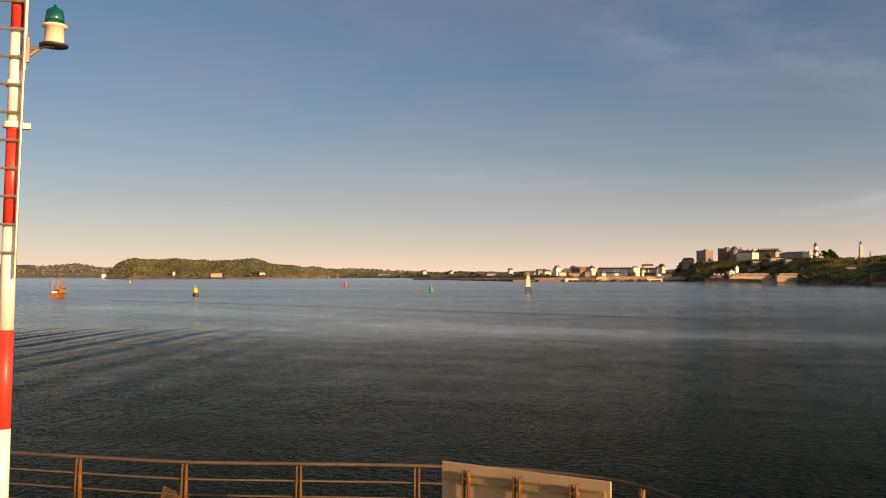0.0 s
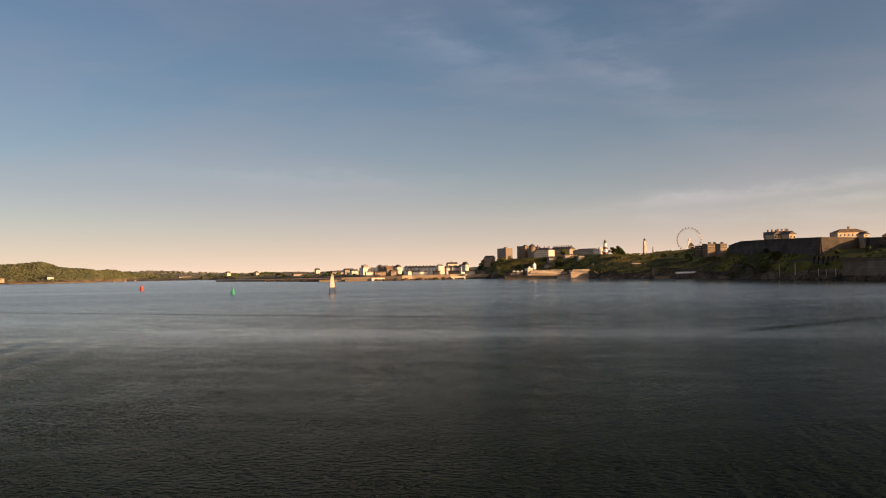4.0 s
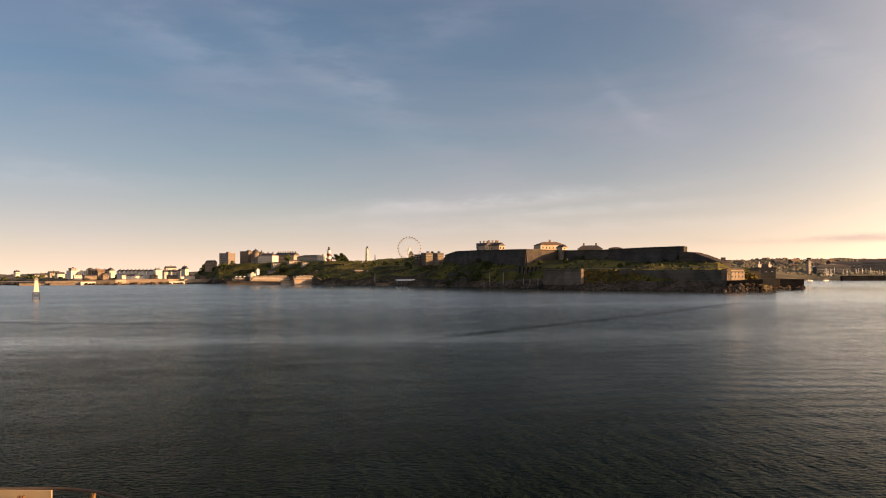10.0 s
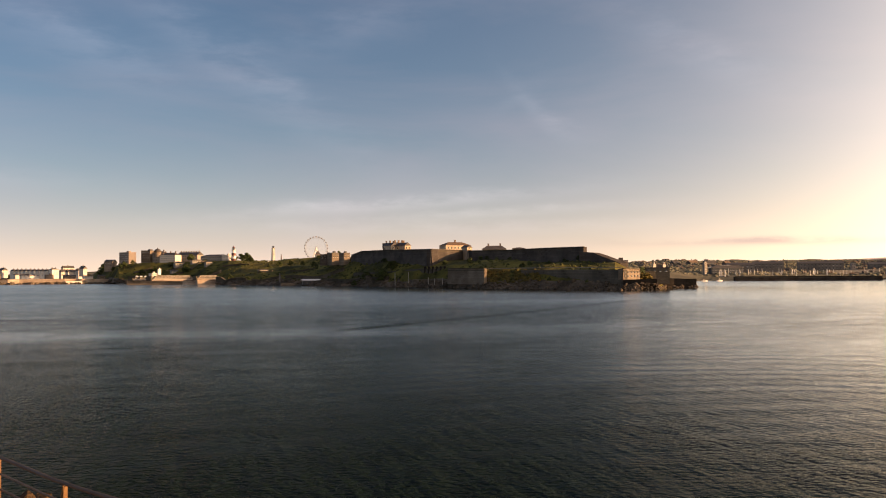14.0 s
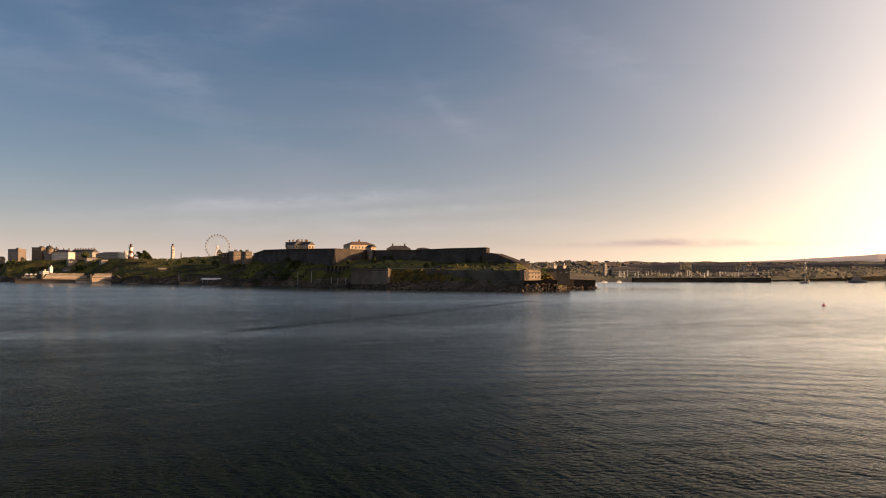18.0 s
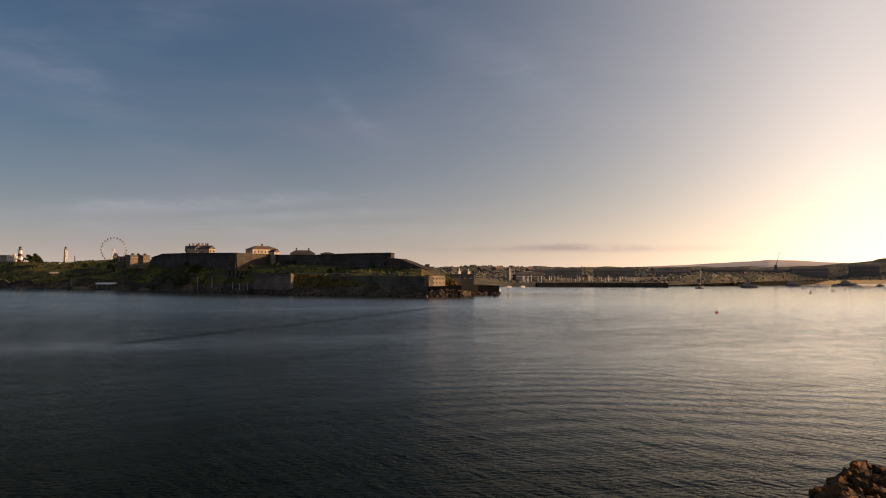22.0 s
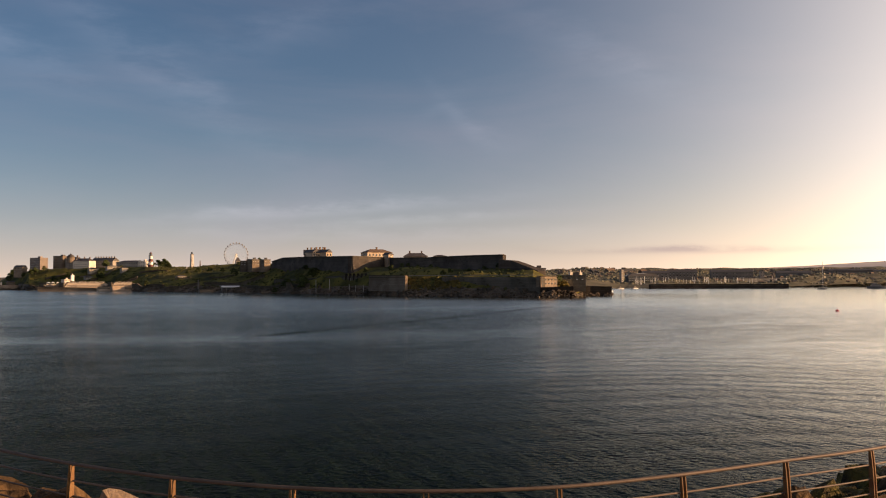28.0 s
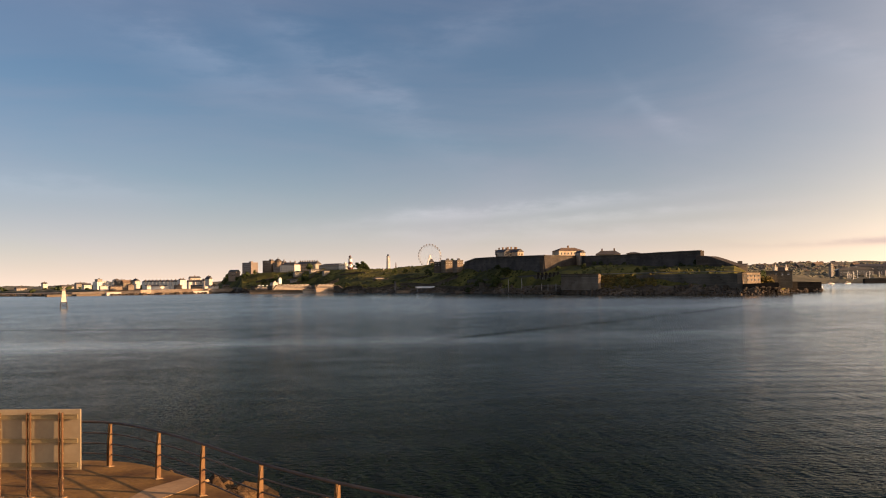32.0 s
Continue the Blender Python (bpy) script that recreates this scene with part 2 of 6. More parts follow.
M_BOAT = material("varnished_boat", (0.46, 0.24, 0.08), 0.5, vary=0.3, scale=1, fine=6, bump=0.1, dist=0.02, second=(0.25, 0.11, 0.035))
M_SIGN = material("sign_board", (0.38, 0.30, 0.18), 0.6, vary=0.12, scale=1.2, fine=14, bump=0.1, dist=0.004, second=(0.31, 0.235, 0.135))
M_SIGNBAR = material("sign_rail", (0.33, 0.25, 0.12), 0.55, 0.2, vary=0.2, scale=4, fine=30, bump=0.1, dist=0.003)
M_SIGNLEG = material("sign_leg_rust", (0.17, 0.085, 0.035), 0.65, 0.3, vary=0.35, scale=4, fine=40, bump=0.3, dist=0.004)
M_WHITE = material("white_paint", (0.80, 0.77, 0.70), 0.45, vary=0.08, scale=1.5, fine=20, bump=0.08, dist=0.003)
M_OXIDE = material("oxide_red_paint", (0.14, 0.03, 0.022), 0.5, vary=0.2, scale=0.5, fine=3, bump=0.05, dist=0.01)
M_RED = material("red_paint", (0.62, 0.05, 0.03), 0.4, vary=0.15, scale=2, fine=20, bump=0.08, dist=0.003)
M_STEEL = material("galvanised_steel", (0.42, 0.38, 0.32), 0.45, 0.7, vary=0.2, scale=5, fine=40, bump=0.1, dist=0.003)
M_DARK = material("dark_plate", (0.03, 0.03, 0.035), 0.5, vary=0.3, scale=3, fine=20, bump=0.1, dist=0.003)
M_CREAM = material("cream_housing", (0.72, 0.64, 0.46), 0.5, vary=0.1, scale=4, fine=20, bump=0.05, dist=0.003)
M_LENS = material("green_lens", (0.0, 0.075, 0.07), 0.1, vary=0.1, scale=5, fine=30, bump=0.0, spec=0.8)
M_ROCKY = material("shore_rock", (0.17, 0.13, 0.09), 0.95, vary=0.4, scale=0.06, fine=0.5, bump=1.0, dist=1.2, second=(0.055, 0.045, 0.032), spec=0.15)
M_GRASS = material("rough_grass", (0.155, 0.13, 0.026), 0.95, vary=0.4, scale=0.045, fine=0.5, bump=0.8, dist=0.8, second=(0.032, 0.034, 0.013), spec=0.1)
M_WOOD_LAND = material("wooded_hill", (0.12, 0.12, 0.05), 0.95, vary=0.4, scale=0.02, fine=0.2, bump=1.0, dist=3, second=(0.06, 0.065, 0.03), spec=0.15)
# hills across the sound greyed; their haze is in this colour
M_FIELD = material("hazed_far_field", (0.145, 0.145, 0.112), 0.95, vary=0.3, scale=0.004, fine=0.05, bump=0.6, dist=4, second=(0.13, 0.135, 0.105), spec=0.15)
# town ground painted lighter to stand in for haze over the harbour
M_TOWN = material("haze_paled_slope", (0.20, 0.18, 0.12), 0.95, vary=0.4, scale=0.02, fine=0.15, bump=0.6, dist=2, second=(0.085, 0.08, 0.052), spec=0.1)
# moor colour lifted far above heath so the distance haze is in it
M_HAZE = material("haze_paled_moor", (0.80, 0.69, 0.58), 1.0, vary=0.1, scale=0.002, fine=0.02, bump=0.2, dist=4, spec=0.15)
M_LEAF = material("tree_leaf", (0.07, 0.085, 0.025), 0.9, vary=0.45, scale=0.25, fine=1.5, bump=0.7, dist=0.4, second=(0.03, 0.04, 0.014), spec=0.15)
M_SCRUB = material("scrub_leaf", (0.075, 0.075, 0.02), 0.9, vary=0.45, scale=0.2, fine=1.5, bump=0.7, dist=0.4, second=(0.03, 0.035, 0.012), spec=0.15)
# lighter copy of the scrub leaf, for bushes painted as sunlit
M_LITSCRUB = material("lit_scrub_leaf", (0.17, 0.125, 0.03), 0.9, vary=0.5, scale=0.3, fine=2, bump=0.7, dist=0.3, second=(0.06, 0.05, 0.016), spec=0.1)
M_BARK = material("bark", (0.12, 0.09, 0.06), 0.95, vary=0.3, scale=2, fine=9, bump=0.5, dist=0.05)
# limestone darkened so that the walls' shade is part of the colour
M_FORT = coursed("fort_limestone_shaded", (0.115, 0.098, 0.083), (0.5, 0.48, 0.44), 2.4, 0.9, second=(0.066, 0.057, 0.05))
M_SEAWALL = coursed("sea_wall_stone", (0.145, 0.125, 0.095), (0.5, 0.48, 0.44), 2.2, 0.8, second=(0.09, 0.078, 0.06))
M_QUAY = coursed("quay_stone", (0.56, 0.46, 0.35), (0.6, 0.58, 0.54), 3.0, 1.1, second=(0.36, 0.26, 0.18))
M_TERRACE = material("white_stucco", (0.80, 0.74, 0.64), 0.85, vary=0.12, scale=0.15, fine=1.2, bump=0.1, dist=0.05)
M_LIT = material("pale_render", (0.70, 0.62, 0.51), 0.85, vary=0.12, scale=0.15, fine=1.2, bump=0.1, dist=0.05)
M_STUCCO = material("grey_stucco", (0.33, 0.29, 0.24), 0.85, vary=0.15, scale=0.15, fine=1.2, bump=0.1, dist=0.05)
M_STONEHOUSE = coursed("house_stone", (0.31, 0.245, 0.18), (0.6, 0.58, 0.55), 1.6, 0.6)
M_TOWER = material("tower_concrete", (0.24, 0.195, 0.16), 0.8, vary=0.15, scale=0.2, fine=1.5, bump=0.1, dist=0.05)
M_SLATE = material("slate_roof", (0.10, 0.09, 0.085), 0.6, vary=0.25, scale=0.3, fine=2.5, bump=0.3, dist=0.06, spec=0.15)
M_TILE = material("brown_roof", (0.22, 0.15, 0.10), 0.75, vary=0.25, scale=0.3, fine=2.5, bump=0.3, dist=0.06, spec=0.15)
M_GLASS = material("window_glass", (0.035, 0.04, 0.045), 0.08, vary=0.3, scale=1, fine=5, bump=0.0, spec=0.8)
M_YELLOW = material("yellow_buoy", (0.80, 0.55, 0.03), 0.4, vary=0.15, scale=2, fine=9, bump=0.05, dist=0.01)
M_GREEN = material("green_buoy", (0.03, 0.30, 0.16), 0.4, vary=0.15, scale=2, fine=9, bump=0.05, dist=0.01)
M_ORANGE = material("rusty_orange_hull", (0.34, 0.13, 0.04), 0.5, vary=0.3, scale=1, fine=6, bump=0.1, dist=0.02)
M_BLACK = material("black_tar", (0.02, 0.02, 0.022), 0.55, vary=0.3, scale=1, fine=6, bump=0.1, dist=0.02)
# bank and far leaves share pale, flat tones: haze put into the colour
M_BANK = material("haze_paled_bank", (0.25, 0.22, 0.16), 0.95, vary=0.35, scale=0.03, fine=0.3, bump=0.8, dist=1.0, second=(0.20, 0.18, 0.13), spec=0.1)
M_HAZYLEAF = material("haze_paled_leaf", (0.21, 0.195, 0.13), 0.95, vary=0.3, scale=0.03, fine=0.3, bump=0.5, dist=1.0, second=(0.165, 0.158, 0.11), spec=0.1)
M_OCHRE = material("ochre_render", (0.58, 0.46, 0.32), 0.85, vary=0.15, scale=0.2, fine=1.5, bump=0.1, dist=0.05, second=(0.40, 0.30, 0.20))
M_HULL = material("grey_hull", (0.17, 0.165, 0.17), 0.35, vary=0.2, scale=1, fine=6, bump=0.05, dist=0.01)
M_TIMBER = material("bleached_timber", (0.45, 0.36, 0.24), 0.8, vary=0.3, scale=1, fine=6, bump=0.3, dist=0.02)

# water: dark, clear, with ripples, longer swell and calmer lanes
M_WATER = bpy.data.materials.new("harbour_water")
M_WATER.use_nodes = True
n, l = M_WATER.node_tree.nodes, M_WATER.node_tree.links
n.remove(n["Principled BSDF"])
body, gloss, both, edge = n.new("ShaderNodeBsdfDiffuse"), n.new("ShaderNodeBsdfGlossy"), n.new("ShaderNodeMixShader"), n.new("ShaderNodeFresnel")
body.inputs["Color"].default_value = (0.0052, 0.0105, 0.0075, 1)
gloss.inputs["Color"].default_value = (0.93, 0.955, 0.925, 1)
edge.inputs["IOR"].default_value = 1.33
level = n.new("ShaderNodeFresnel")
level.inputs["IOR"].default_value = 1.33


def steps(op, a, b):
    k = n.new("ShaderNodeMath")
    k.operation = op
    for i, v in enumerate((a, b)):
        if isinstance(v, float):
            k.inputs[i].default_value = v
        else:
            l.new(v, k.inputs[i])
    return k.outputs[0]


# the gloss falls off with the view's slant, and again from ripple to ripple
slant = steps("POWER", level.outputs["Fac"], 1.8)
wavelet = steps("ADD", steps("MULTIPLY", edge.outputs["Fac"], 2.05), 0.1)
part_gloss = steps("MULTIPLY", slant, wavelet)
l.new(body.outputs["BSDF"], both.inputs[1])
l.new(gloss.outputs["BSDF"], both.inputs[2])
l.new(both.outputs["Shader"], n["Material Output"].inputs["Surface"])
tc = n.new("ShaderNodeTexCoord")


def waves(scale, stretch, turn, detail, rough=0.55):
    mp = n.new("ShaderNodeMapping")
    mp.vector_type = "TEXTURE"
    mp.inputs["Rotation"].default_value = (0, 0, radians(turn))
    mp.inputs["Scale"].default_value = (1 / stretch[0], 1 / stretch[1], 1)
    l.new(tc.outputs["Object"], mp.inputs["Vector"])
    k = n.new("ShaderNodeTexNoise")
    k.inputs["Scale"].default_value, k.inputs["Detail"].default_value = scale, detail
    k.inputs["Roughness"].default_value = rough
    l.new(mp.outputs["Vector"], k.inputs["Vector"])
    return k


ripple = waves(2.6, (0.8, 1.0, 1), -27, 2, 0.55)
chop = waves(0.9, (1.0, 0.18, 1), -12, 2)
heave = waves(0.5, (0.7, 1.0, 1), -14, 2)
swell = waves(0.16, (0.6, 1.0, 1), -15, 2)
lanes = waves(0.012, (0.16, 1.0, 1), -4, 4, 0.6)
calm = n.new("ShaderNodeMapRange")
calm.inputs["From Min"].default_value, calm.inputs["From Max"].default_value = 0.48, 0.68
calm.inputs["To Min"].default_value, calm.inputs["To Max"].default_value = 1.0, 0.4
# one long slick lies across the harbour mouth
away = n.new("ShaderNodeVectorMath")
away.operation = "DISTANCE"
l.new(tc.outputs["Object"], away.inputs[0])
away.inputs[1].default_value = (-18, -40, 0)
slick = n.new("ShaderNodeFloatCurve")
reach = n.new("ShaderNodeMapRange")
reach.inputs["From Min"].default_value, reach.inputs["From Max"].default_value = 125, 225
l.new(away.outputs["Value"], reach.inputs["Value"])
pts = slick.mapping.curves[0].points
pts[0].location, pts[1].location = (0, 0), (1, 0)
for x, y in ((0.22, 0.0), (0.42, 0.1), (0.56, 0.1), (0.72, 0.0)):
    pts.new(x, y)
slick.mapping.update()
l.new(reach.outputs["Result"], slick.inputs["Value"])
total = n.new("ShaderNodeMath")
total.operation = "ADD"
l.new(lanes.outputs["Fac"], total.inputs[0])
SLICK_HERE = slick.outputs["Value"]
l.new(total.outputs[0], calm.inputs["Value"])


def apart(a, b):
    """Distance of the point a socket gives from a fixed place."""
    k = n.new("ShaderNodeVectorMath")
    k.operation = "DISTANCE"
    l.new(a, k.inputs[0])
    k.inputs[1].default_value = b
    return k.outputs["Value"]


def fade(value, near, far):
    k = n.new("ShaderNodeMapRange")
    k.interpolation_type = "SMOOTHSTEP"
    k.inputs["From Min"].default_value, k.inputs["From Max"].default_value = near, far
    k.inputs["To Min"].default_value, k.inputs["To Max"].default_value = 1.0, 0.0
    l.new(value, k.inputs["Value"])
    return k.outputs["Result"]


def track(a, b, width, bow=0.0):
    """1 along the straight wake from a to b, 0 away from it; unevenly broken."""
    d = (Vector(b) - Vector(a)).normalized()
    k = n.new("ShaderNodeVectorMath")
    k.operation = "DOT_PRODUCT"
    l.new(tc.outputs["Object"], k.inputs[0])
    k.inputs[1].default_value = (-d.y, d.x, 0)
    off = steps("SUBTRACT", k.outputs["Value"], float(-d.y * a[0] + d.x * a[1]))
    off = steps("ADD", off, steps("MULTIPLY", steps("SUBTRACT", lanes.outputs["Fac"], 0.5), bow))
    mid = (Vector(a) + Vector(b)) / 2
    half = (Vector(b) - Vector(a)).length / 2
    return steps("MULTIPLY", fade(steps("ABSOLUTE", off, 0.0), width * 0.3, width), fade(apart(tc.outputs["Object"], (mid.x, mid.y, 0)), half * 0.8, half * 1.05))


def train(centre, reach, length, turn, kind, rings=(0, 0, 0), bend=3.0):
    """A train of boat waves dying away from its centre."""
    mp = n.new("ShaderNodeMapping")
    mp.inputs["Location"].default_value = rings
    l.new(tc.outputs["Object"], mp.inputs["Vector"])
    if kind == "BANDS":
        mp.inputs["Rotation"].default_value = (0, 0, radians(turn))
    k = n.new("ShaderNodeTexWave")
    k.wave_type = kind
    if kind == "RINGS":
        k.rings_direction = "Z"
    k.inputs["Scale"].default_value = 0.314 / length
    k.inputs["Distortion"].default_value = bend
    k.inputs["Detail"].default_value, k.inputs["Detail Scale"].default_value = 1.0, 0.6
    l.new(mp.outputs["Vector"], k.inputs["Vector"])
    return steps("MULTIPLY", k.outputs["Fac"], fade(apart(tc.outputs["Object"], centre), reach * 0.35, reach))


l.new(steps("MULTIPLY", SLICK_HERE, fade(apart(tc.outputs["Object"], (5, 165, 0)), 60, 150)), total.inputs[1])
wake = steps("ADD", track((-178, 330, 0), (33, 172, 0), 4.5, 24.0), steps("MULTIPLY", track((205, 222, 0), (50, 118, 0), 2.6, 14.0), 0.9))
smooth_lane = steps("MULTIPLY", steps("ADD", track((-120, 245, 0), (12, 132, 0), 17.0, 30.0), track((-30, 158, 0), (64, 112, 0), 12.0, 24.0)), steps("MULTIPLY", lanes.outputs["Fac"], 1.7))
boat_waves = train((-62, 96, 0), 58, 6.6, -3, "BANDS", bend=2.0)
shore_waves = train((48, 40, 0), 52, 4.2, 0, "RINGS", (-26, -4, 0), 7.0)
rough_water = steps("ADD", calm.outputs["Result"], steps("MULTIPLY", wake, 0.9))
rough_water = steps("ADD", rough_water, steps("MULTIPLY", boat_waves, 0.25))
rough_water = steps("ADD", rough_water, steps("MULTIPLY", shore_waves, 0.12))
sheltered = n.new("ShaderNodeMapRange")
sheltered.inputs["From Min"].default_value, sheltered.inputs["From Max"].default_value = 130, 420
sheltered.inputs["To Min"].default_value, sheltered.inputs["To Max"].default_value = 1.0, 0.8
l.new(away.outputs["Value"], sheltered.inputs["Value"])
rough_water = steps("MULTIPLY", rough_water, steps("SUBTRACT", 1.0, steps("MULTIPLY", fade(apart(tc.outputs["Object"], (-95, 190, 0)), 40, 150), 0.5)))
rough_water = steps("MULTIPLY", rough_water, steps("ADD", 1.0, steps("MULTIPLY", fade(apart(tc.outputs["Object"], (75, 150, 0)), 40, 130), 0.08)))
rough_water = steps("MULTIPLY", rough_water, steps("SUBTRACT", 1.0, steps("MULTIPLY", fade(apart(tc.outputs["Object"], (75, 40, 0)), 25, 95), 0.58)))
gusts = waves(0.2, (0.55, 1.0, 1), -20, 4, 0.6)
patchy = n.new("ShaderNodeMapRange")
patchy.inputs["From Min"].default_value, patchy.inputs["From Max"].default_value = 0.36, 0.64
patchy.inputs["To Min"].default_value, patchy.inputs["To Max"].default_value = 0.7, 1.35
l.new(gusts.outputs["Fac"], patchy.inputs["Value"])
rough_water = steps("MULTIPLY", rough_water, patchy.outputs["Result"])
rough_water = steps("MULTIPLY", rough_water, sheltered.outputs["Result"])
# far off, the ripples run together into an even sheen
open_water = steps("SUBTRACT", 1.0, fade(apart(tc.outputs["Object"], (0, 0, 0)), 50, 420))
far_water = steps("SUBTRACT", 1.0, fade(apart(tc.outputs["Object"], (0, 0, 0)), 150, 480))
# the lee side lies calmer; its gloss is also raised for sun glitter
lee = n.new("ShaderNodeVectorMath")
lee.operation = "NORMALIZE"
l.new(tc.outputs["Object"], lee.inputs[0])
side = n.new("ShaderNodeVectorMath")
side.operation = "DOT_PRODUCT"
l.new(lee.outputs["Vector"], side.inputs[0])
side.inputs[1].default_value = (0.80, -0.60, 0)
calm_glitter_side = steps("SUBTRACT", 1.0, fade(side.outputs["Value"], -0.14, 0.5))
# towards the sound the gloss is lifted too, to brighten the water
out = n.new("ShaderNodeVectorMath")
out.operation = "DOT_PRODUCT"
l.new(lee.outputs["Vector"], out.inputs[0])
out.inputs[1].default_value = (-1, 0, 0)
brightened_side = steps("SUBTRACT", 1.0, fade(out.outputs["Value"], -0.2, 0.25))
lee_line = n.new("ShaderNodeVectorMath")
lee_line.operation = "DOT_PRODUCT"
l.new(tc.outputs["Object"], lee_line.inputs[0])
lee_line.inputs[1].default_value = (0.98, 0.2, 0)
under_land = steps("MULTIPLY", fade(steps("ABSOLUTE", steps("SUBTRACT", lee_line.outputs["Value"], 400.0), 0.0), 60, 185), fade(apart(tc.outputs["Object"], (290, 560, 0)), 170, 330))
sheen = steps("ADD", steps("MULTIPLY", open_water, steps("SUBTRACT", 0.07, steps("MULTIPLY", calm_glitter_side, 0.13))), 0.13)
l.new(steps("SUBTRACT", sheen, steps("MULTIPLY", under_land, 0.08)), gloss.inputs["Roughness"])
rough_water = steps("MULTIPLY", rough_water, steps("SUBTRACT", 1.0, steps("MULTIPLY", steps("MULTIPLY", open_water, calm_glitter_side), 0.6)))
# gloss share set by bearing and distance: brightness painted into the surface
l.new(steps("MINIMUM", steps("MULTIPLY", part_gloss, steps("ADD", steps("ADD", steps("ADD", steps("SUBTRACT", 0.67, steps("ADD", steps("MULTIPLY", open_water, 0.18), steps("MULTIPLY", far_water, 0.1))), steps("MULTIPLY", brightened_side, 0.1)), steps("MULTIPLY", smooth_lane, 0.12)), steps("MULTIPLY", calm_glitter_side, 0.9))), 1.0), both.inputs["Fac"])
rough_water = steps("MULTIPLY", rough_water, steps("SUBTRACT", 1.0, steps("MULTIPLY", open_water, 0.7)))
rough_water = steps("MULTIPLY", rough_water, steps("SUBTRACT", 1.0, steps("MULTIPLY", under_land, 0.75)))
last = None
for k, dist in ((swell, 0.22), (boat_waves, 2.0), (shore_waves, 0.1), (heave, 0.22), (chop, 0.5), (ripple, 0.34)):
    bp = n.new("ShaderNodeBump")
    bp.inputs["Distance"].default_value = dist
    if k in (swell, heave, chop, ripple):
        l.new(rough_water, bp.inputs["Strength"])
        l.new(k.outputs["Fac"], bp.inputs["Height"])
    else:
        bp.inputs["Strength"].default_value = 1.0
        l.new(k, bp.inputs["Height"])
    if last:
        l.new(last.outputs["Normal"], bp.inputs["Normal"])
    last = bp
for k in (body, gloss, edge):
    l.new(last.outputs["Normal"], k.inputs["Normal"])


# ---- mesh helpers ----
def part(name, bm, mat, parent=None, label="", smooth=False):
    me = bpy.data.meshes.new(name)
    bm.normal_update()
    bm.to_mesh(me)
    bm.free()
    for m in (mat if isinstance(mat, (list, tuple)) else [mat]):
        me.materials.append(m)
    if smooth:
        me.polygons.foreach_set("use_smooth", [True] * len(me.polygons))
    ob = new(name, me)
    if parent:
        ob.parent = parent
    if label:
        ob["label"] = label
    return ob


def empty(name, m, label, category, group="", kind=""):
    ob = new(name)
    ob.empty_display_size = 0.5
    ob.matrix_world = m
    return tagged(ob, label, category, group, kind)


def box(bm, c, s, turn=None, taper=1.0):
    """A box of size s centred on c; taper narrows its top."""
    vs = []
    for z in (-0.5, 0.5):
        k = taper if z > 0 else 1.0
        for x, y in ((-0.5, -0.5), (0.5, -0.5), (0.5, 0.5), (-0.5, 0.5)):
            p = Vector((x * s[0] * k, y * s[1] * k, z * s[2]))
            if turn:
                p = turn @ p
            vs.append(bm.verts.new(p + Vector(c)))
    for f in ((3, 2, 1, 0), (4, 5, 6, 7), (0, 1, 5, 4), (1, 2, 6, 5), (2, 3, 7, 6), (3, 0, 4, 7)):
        bm.faces.new([vs[i] for i in f])
    return bm


def rod(bm, a, b, r0, r1=None, seg=8, caps=True):
    a, b = Vector(a), Vector(b)
    r1 = r0 if r1 is None else r1
    q = (b - a).to_track_quat("Z", "Y")
    rings = []
    for p, r in ((a, r0), (b, r1)):
        rings.append([bm.verts.new(p + q @ Vector((r * math.cos(2 * math.pi * i / seg), r * math.sin(2 * math.pi * i / seg), 0))) for i in range(seg)])
    for i in range(seg):
        j = (i + 1) % seg
        bm.faces.new((rings[0][i], rings[0][j], rings[1][j], rings[1][i]))
    if caps:
        bm.faces.new(rings[0][::-1])
        bm.faces.new(rings[1])
    return bm


def lathe(bm, profile, seg=12, c=(0, 0, 0)):
    """profile: (radius, z) from bottom to top."""
    rings = [[bm.verts.new((c[0] + r * math.cos(2 * math.pi * i / seg), c[1] + r * math.sin(2 * math.pi * i / seg), c[2] + z)) for i in range(seg)] for r, z in profile]
    for lo, hi in zip(rings, rings[1:]):
        for i in range(seg):
            j = (i + 1) % seg
            bm.faces.new((lo[i], lo[j], hi[j], hi[i]))
    bm.faces.new(rings[0][::-1])
    bm.faces.new(rings[-1])
    return bm


def prism(bm, outline, z0, z1, top=1.0):
    n0 = len(outline)
    cx, cy = sum(p[0] for p in outline) / n0, sum(p[1] for p in outline) / n0
    lo = [bm.verts.new((x, y, z0)) for x, y in outline]
    hi = [bm.verts.new((cx + (x - cx) * top, cy + (y - cy) * top, z1)) for x, y in outline]
    bm.faces.new(lo[::-1])
    bm.faces.new(hi)
    for i in range(n0):
        j = (i + 1) % n0
        bm.faces.new((lo[i], lo[j], hi[j], hi[i]))
    return bm


def tube(bm, pts, r, seg=8):
    """A round bar along a line of points."""
    rings = []
    for i, p in enumerate(pts):
        d = (Vector(pts[min(i + 1, len(pts) - 1)]) - Vector(pts[max(i - 1, 0)])).normalized()
        q = d.to_track_quat("Z", "Y")
        rings.append([bm.verts.new(Vector(p) + q @ Vector((r * math.cos(2 * math.pi * k / seg), r * math.sin(2 * math.pi * k / seg), 0))) for k in range(seg)])
    for lo, hi in zip(rings, rings[1:]):
        for i in range(seg):
            j = (i + 1) % seg
            bm.faces.new((lo[i], lo[j], hi[j], hi[i]))
    bm.faces.new(rings[0][::-1])
    bm.faces.new(rings[-1])
    return bm


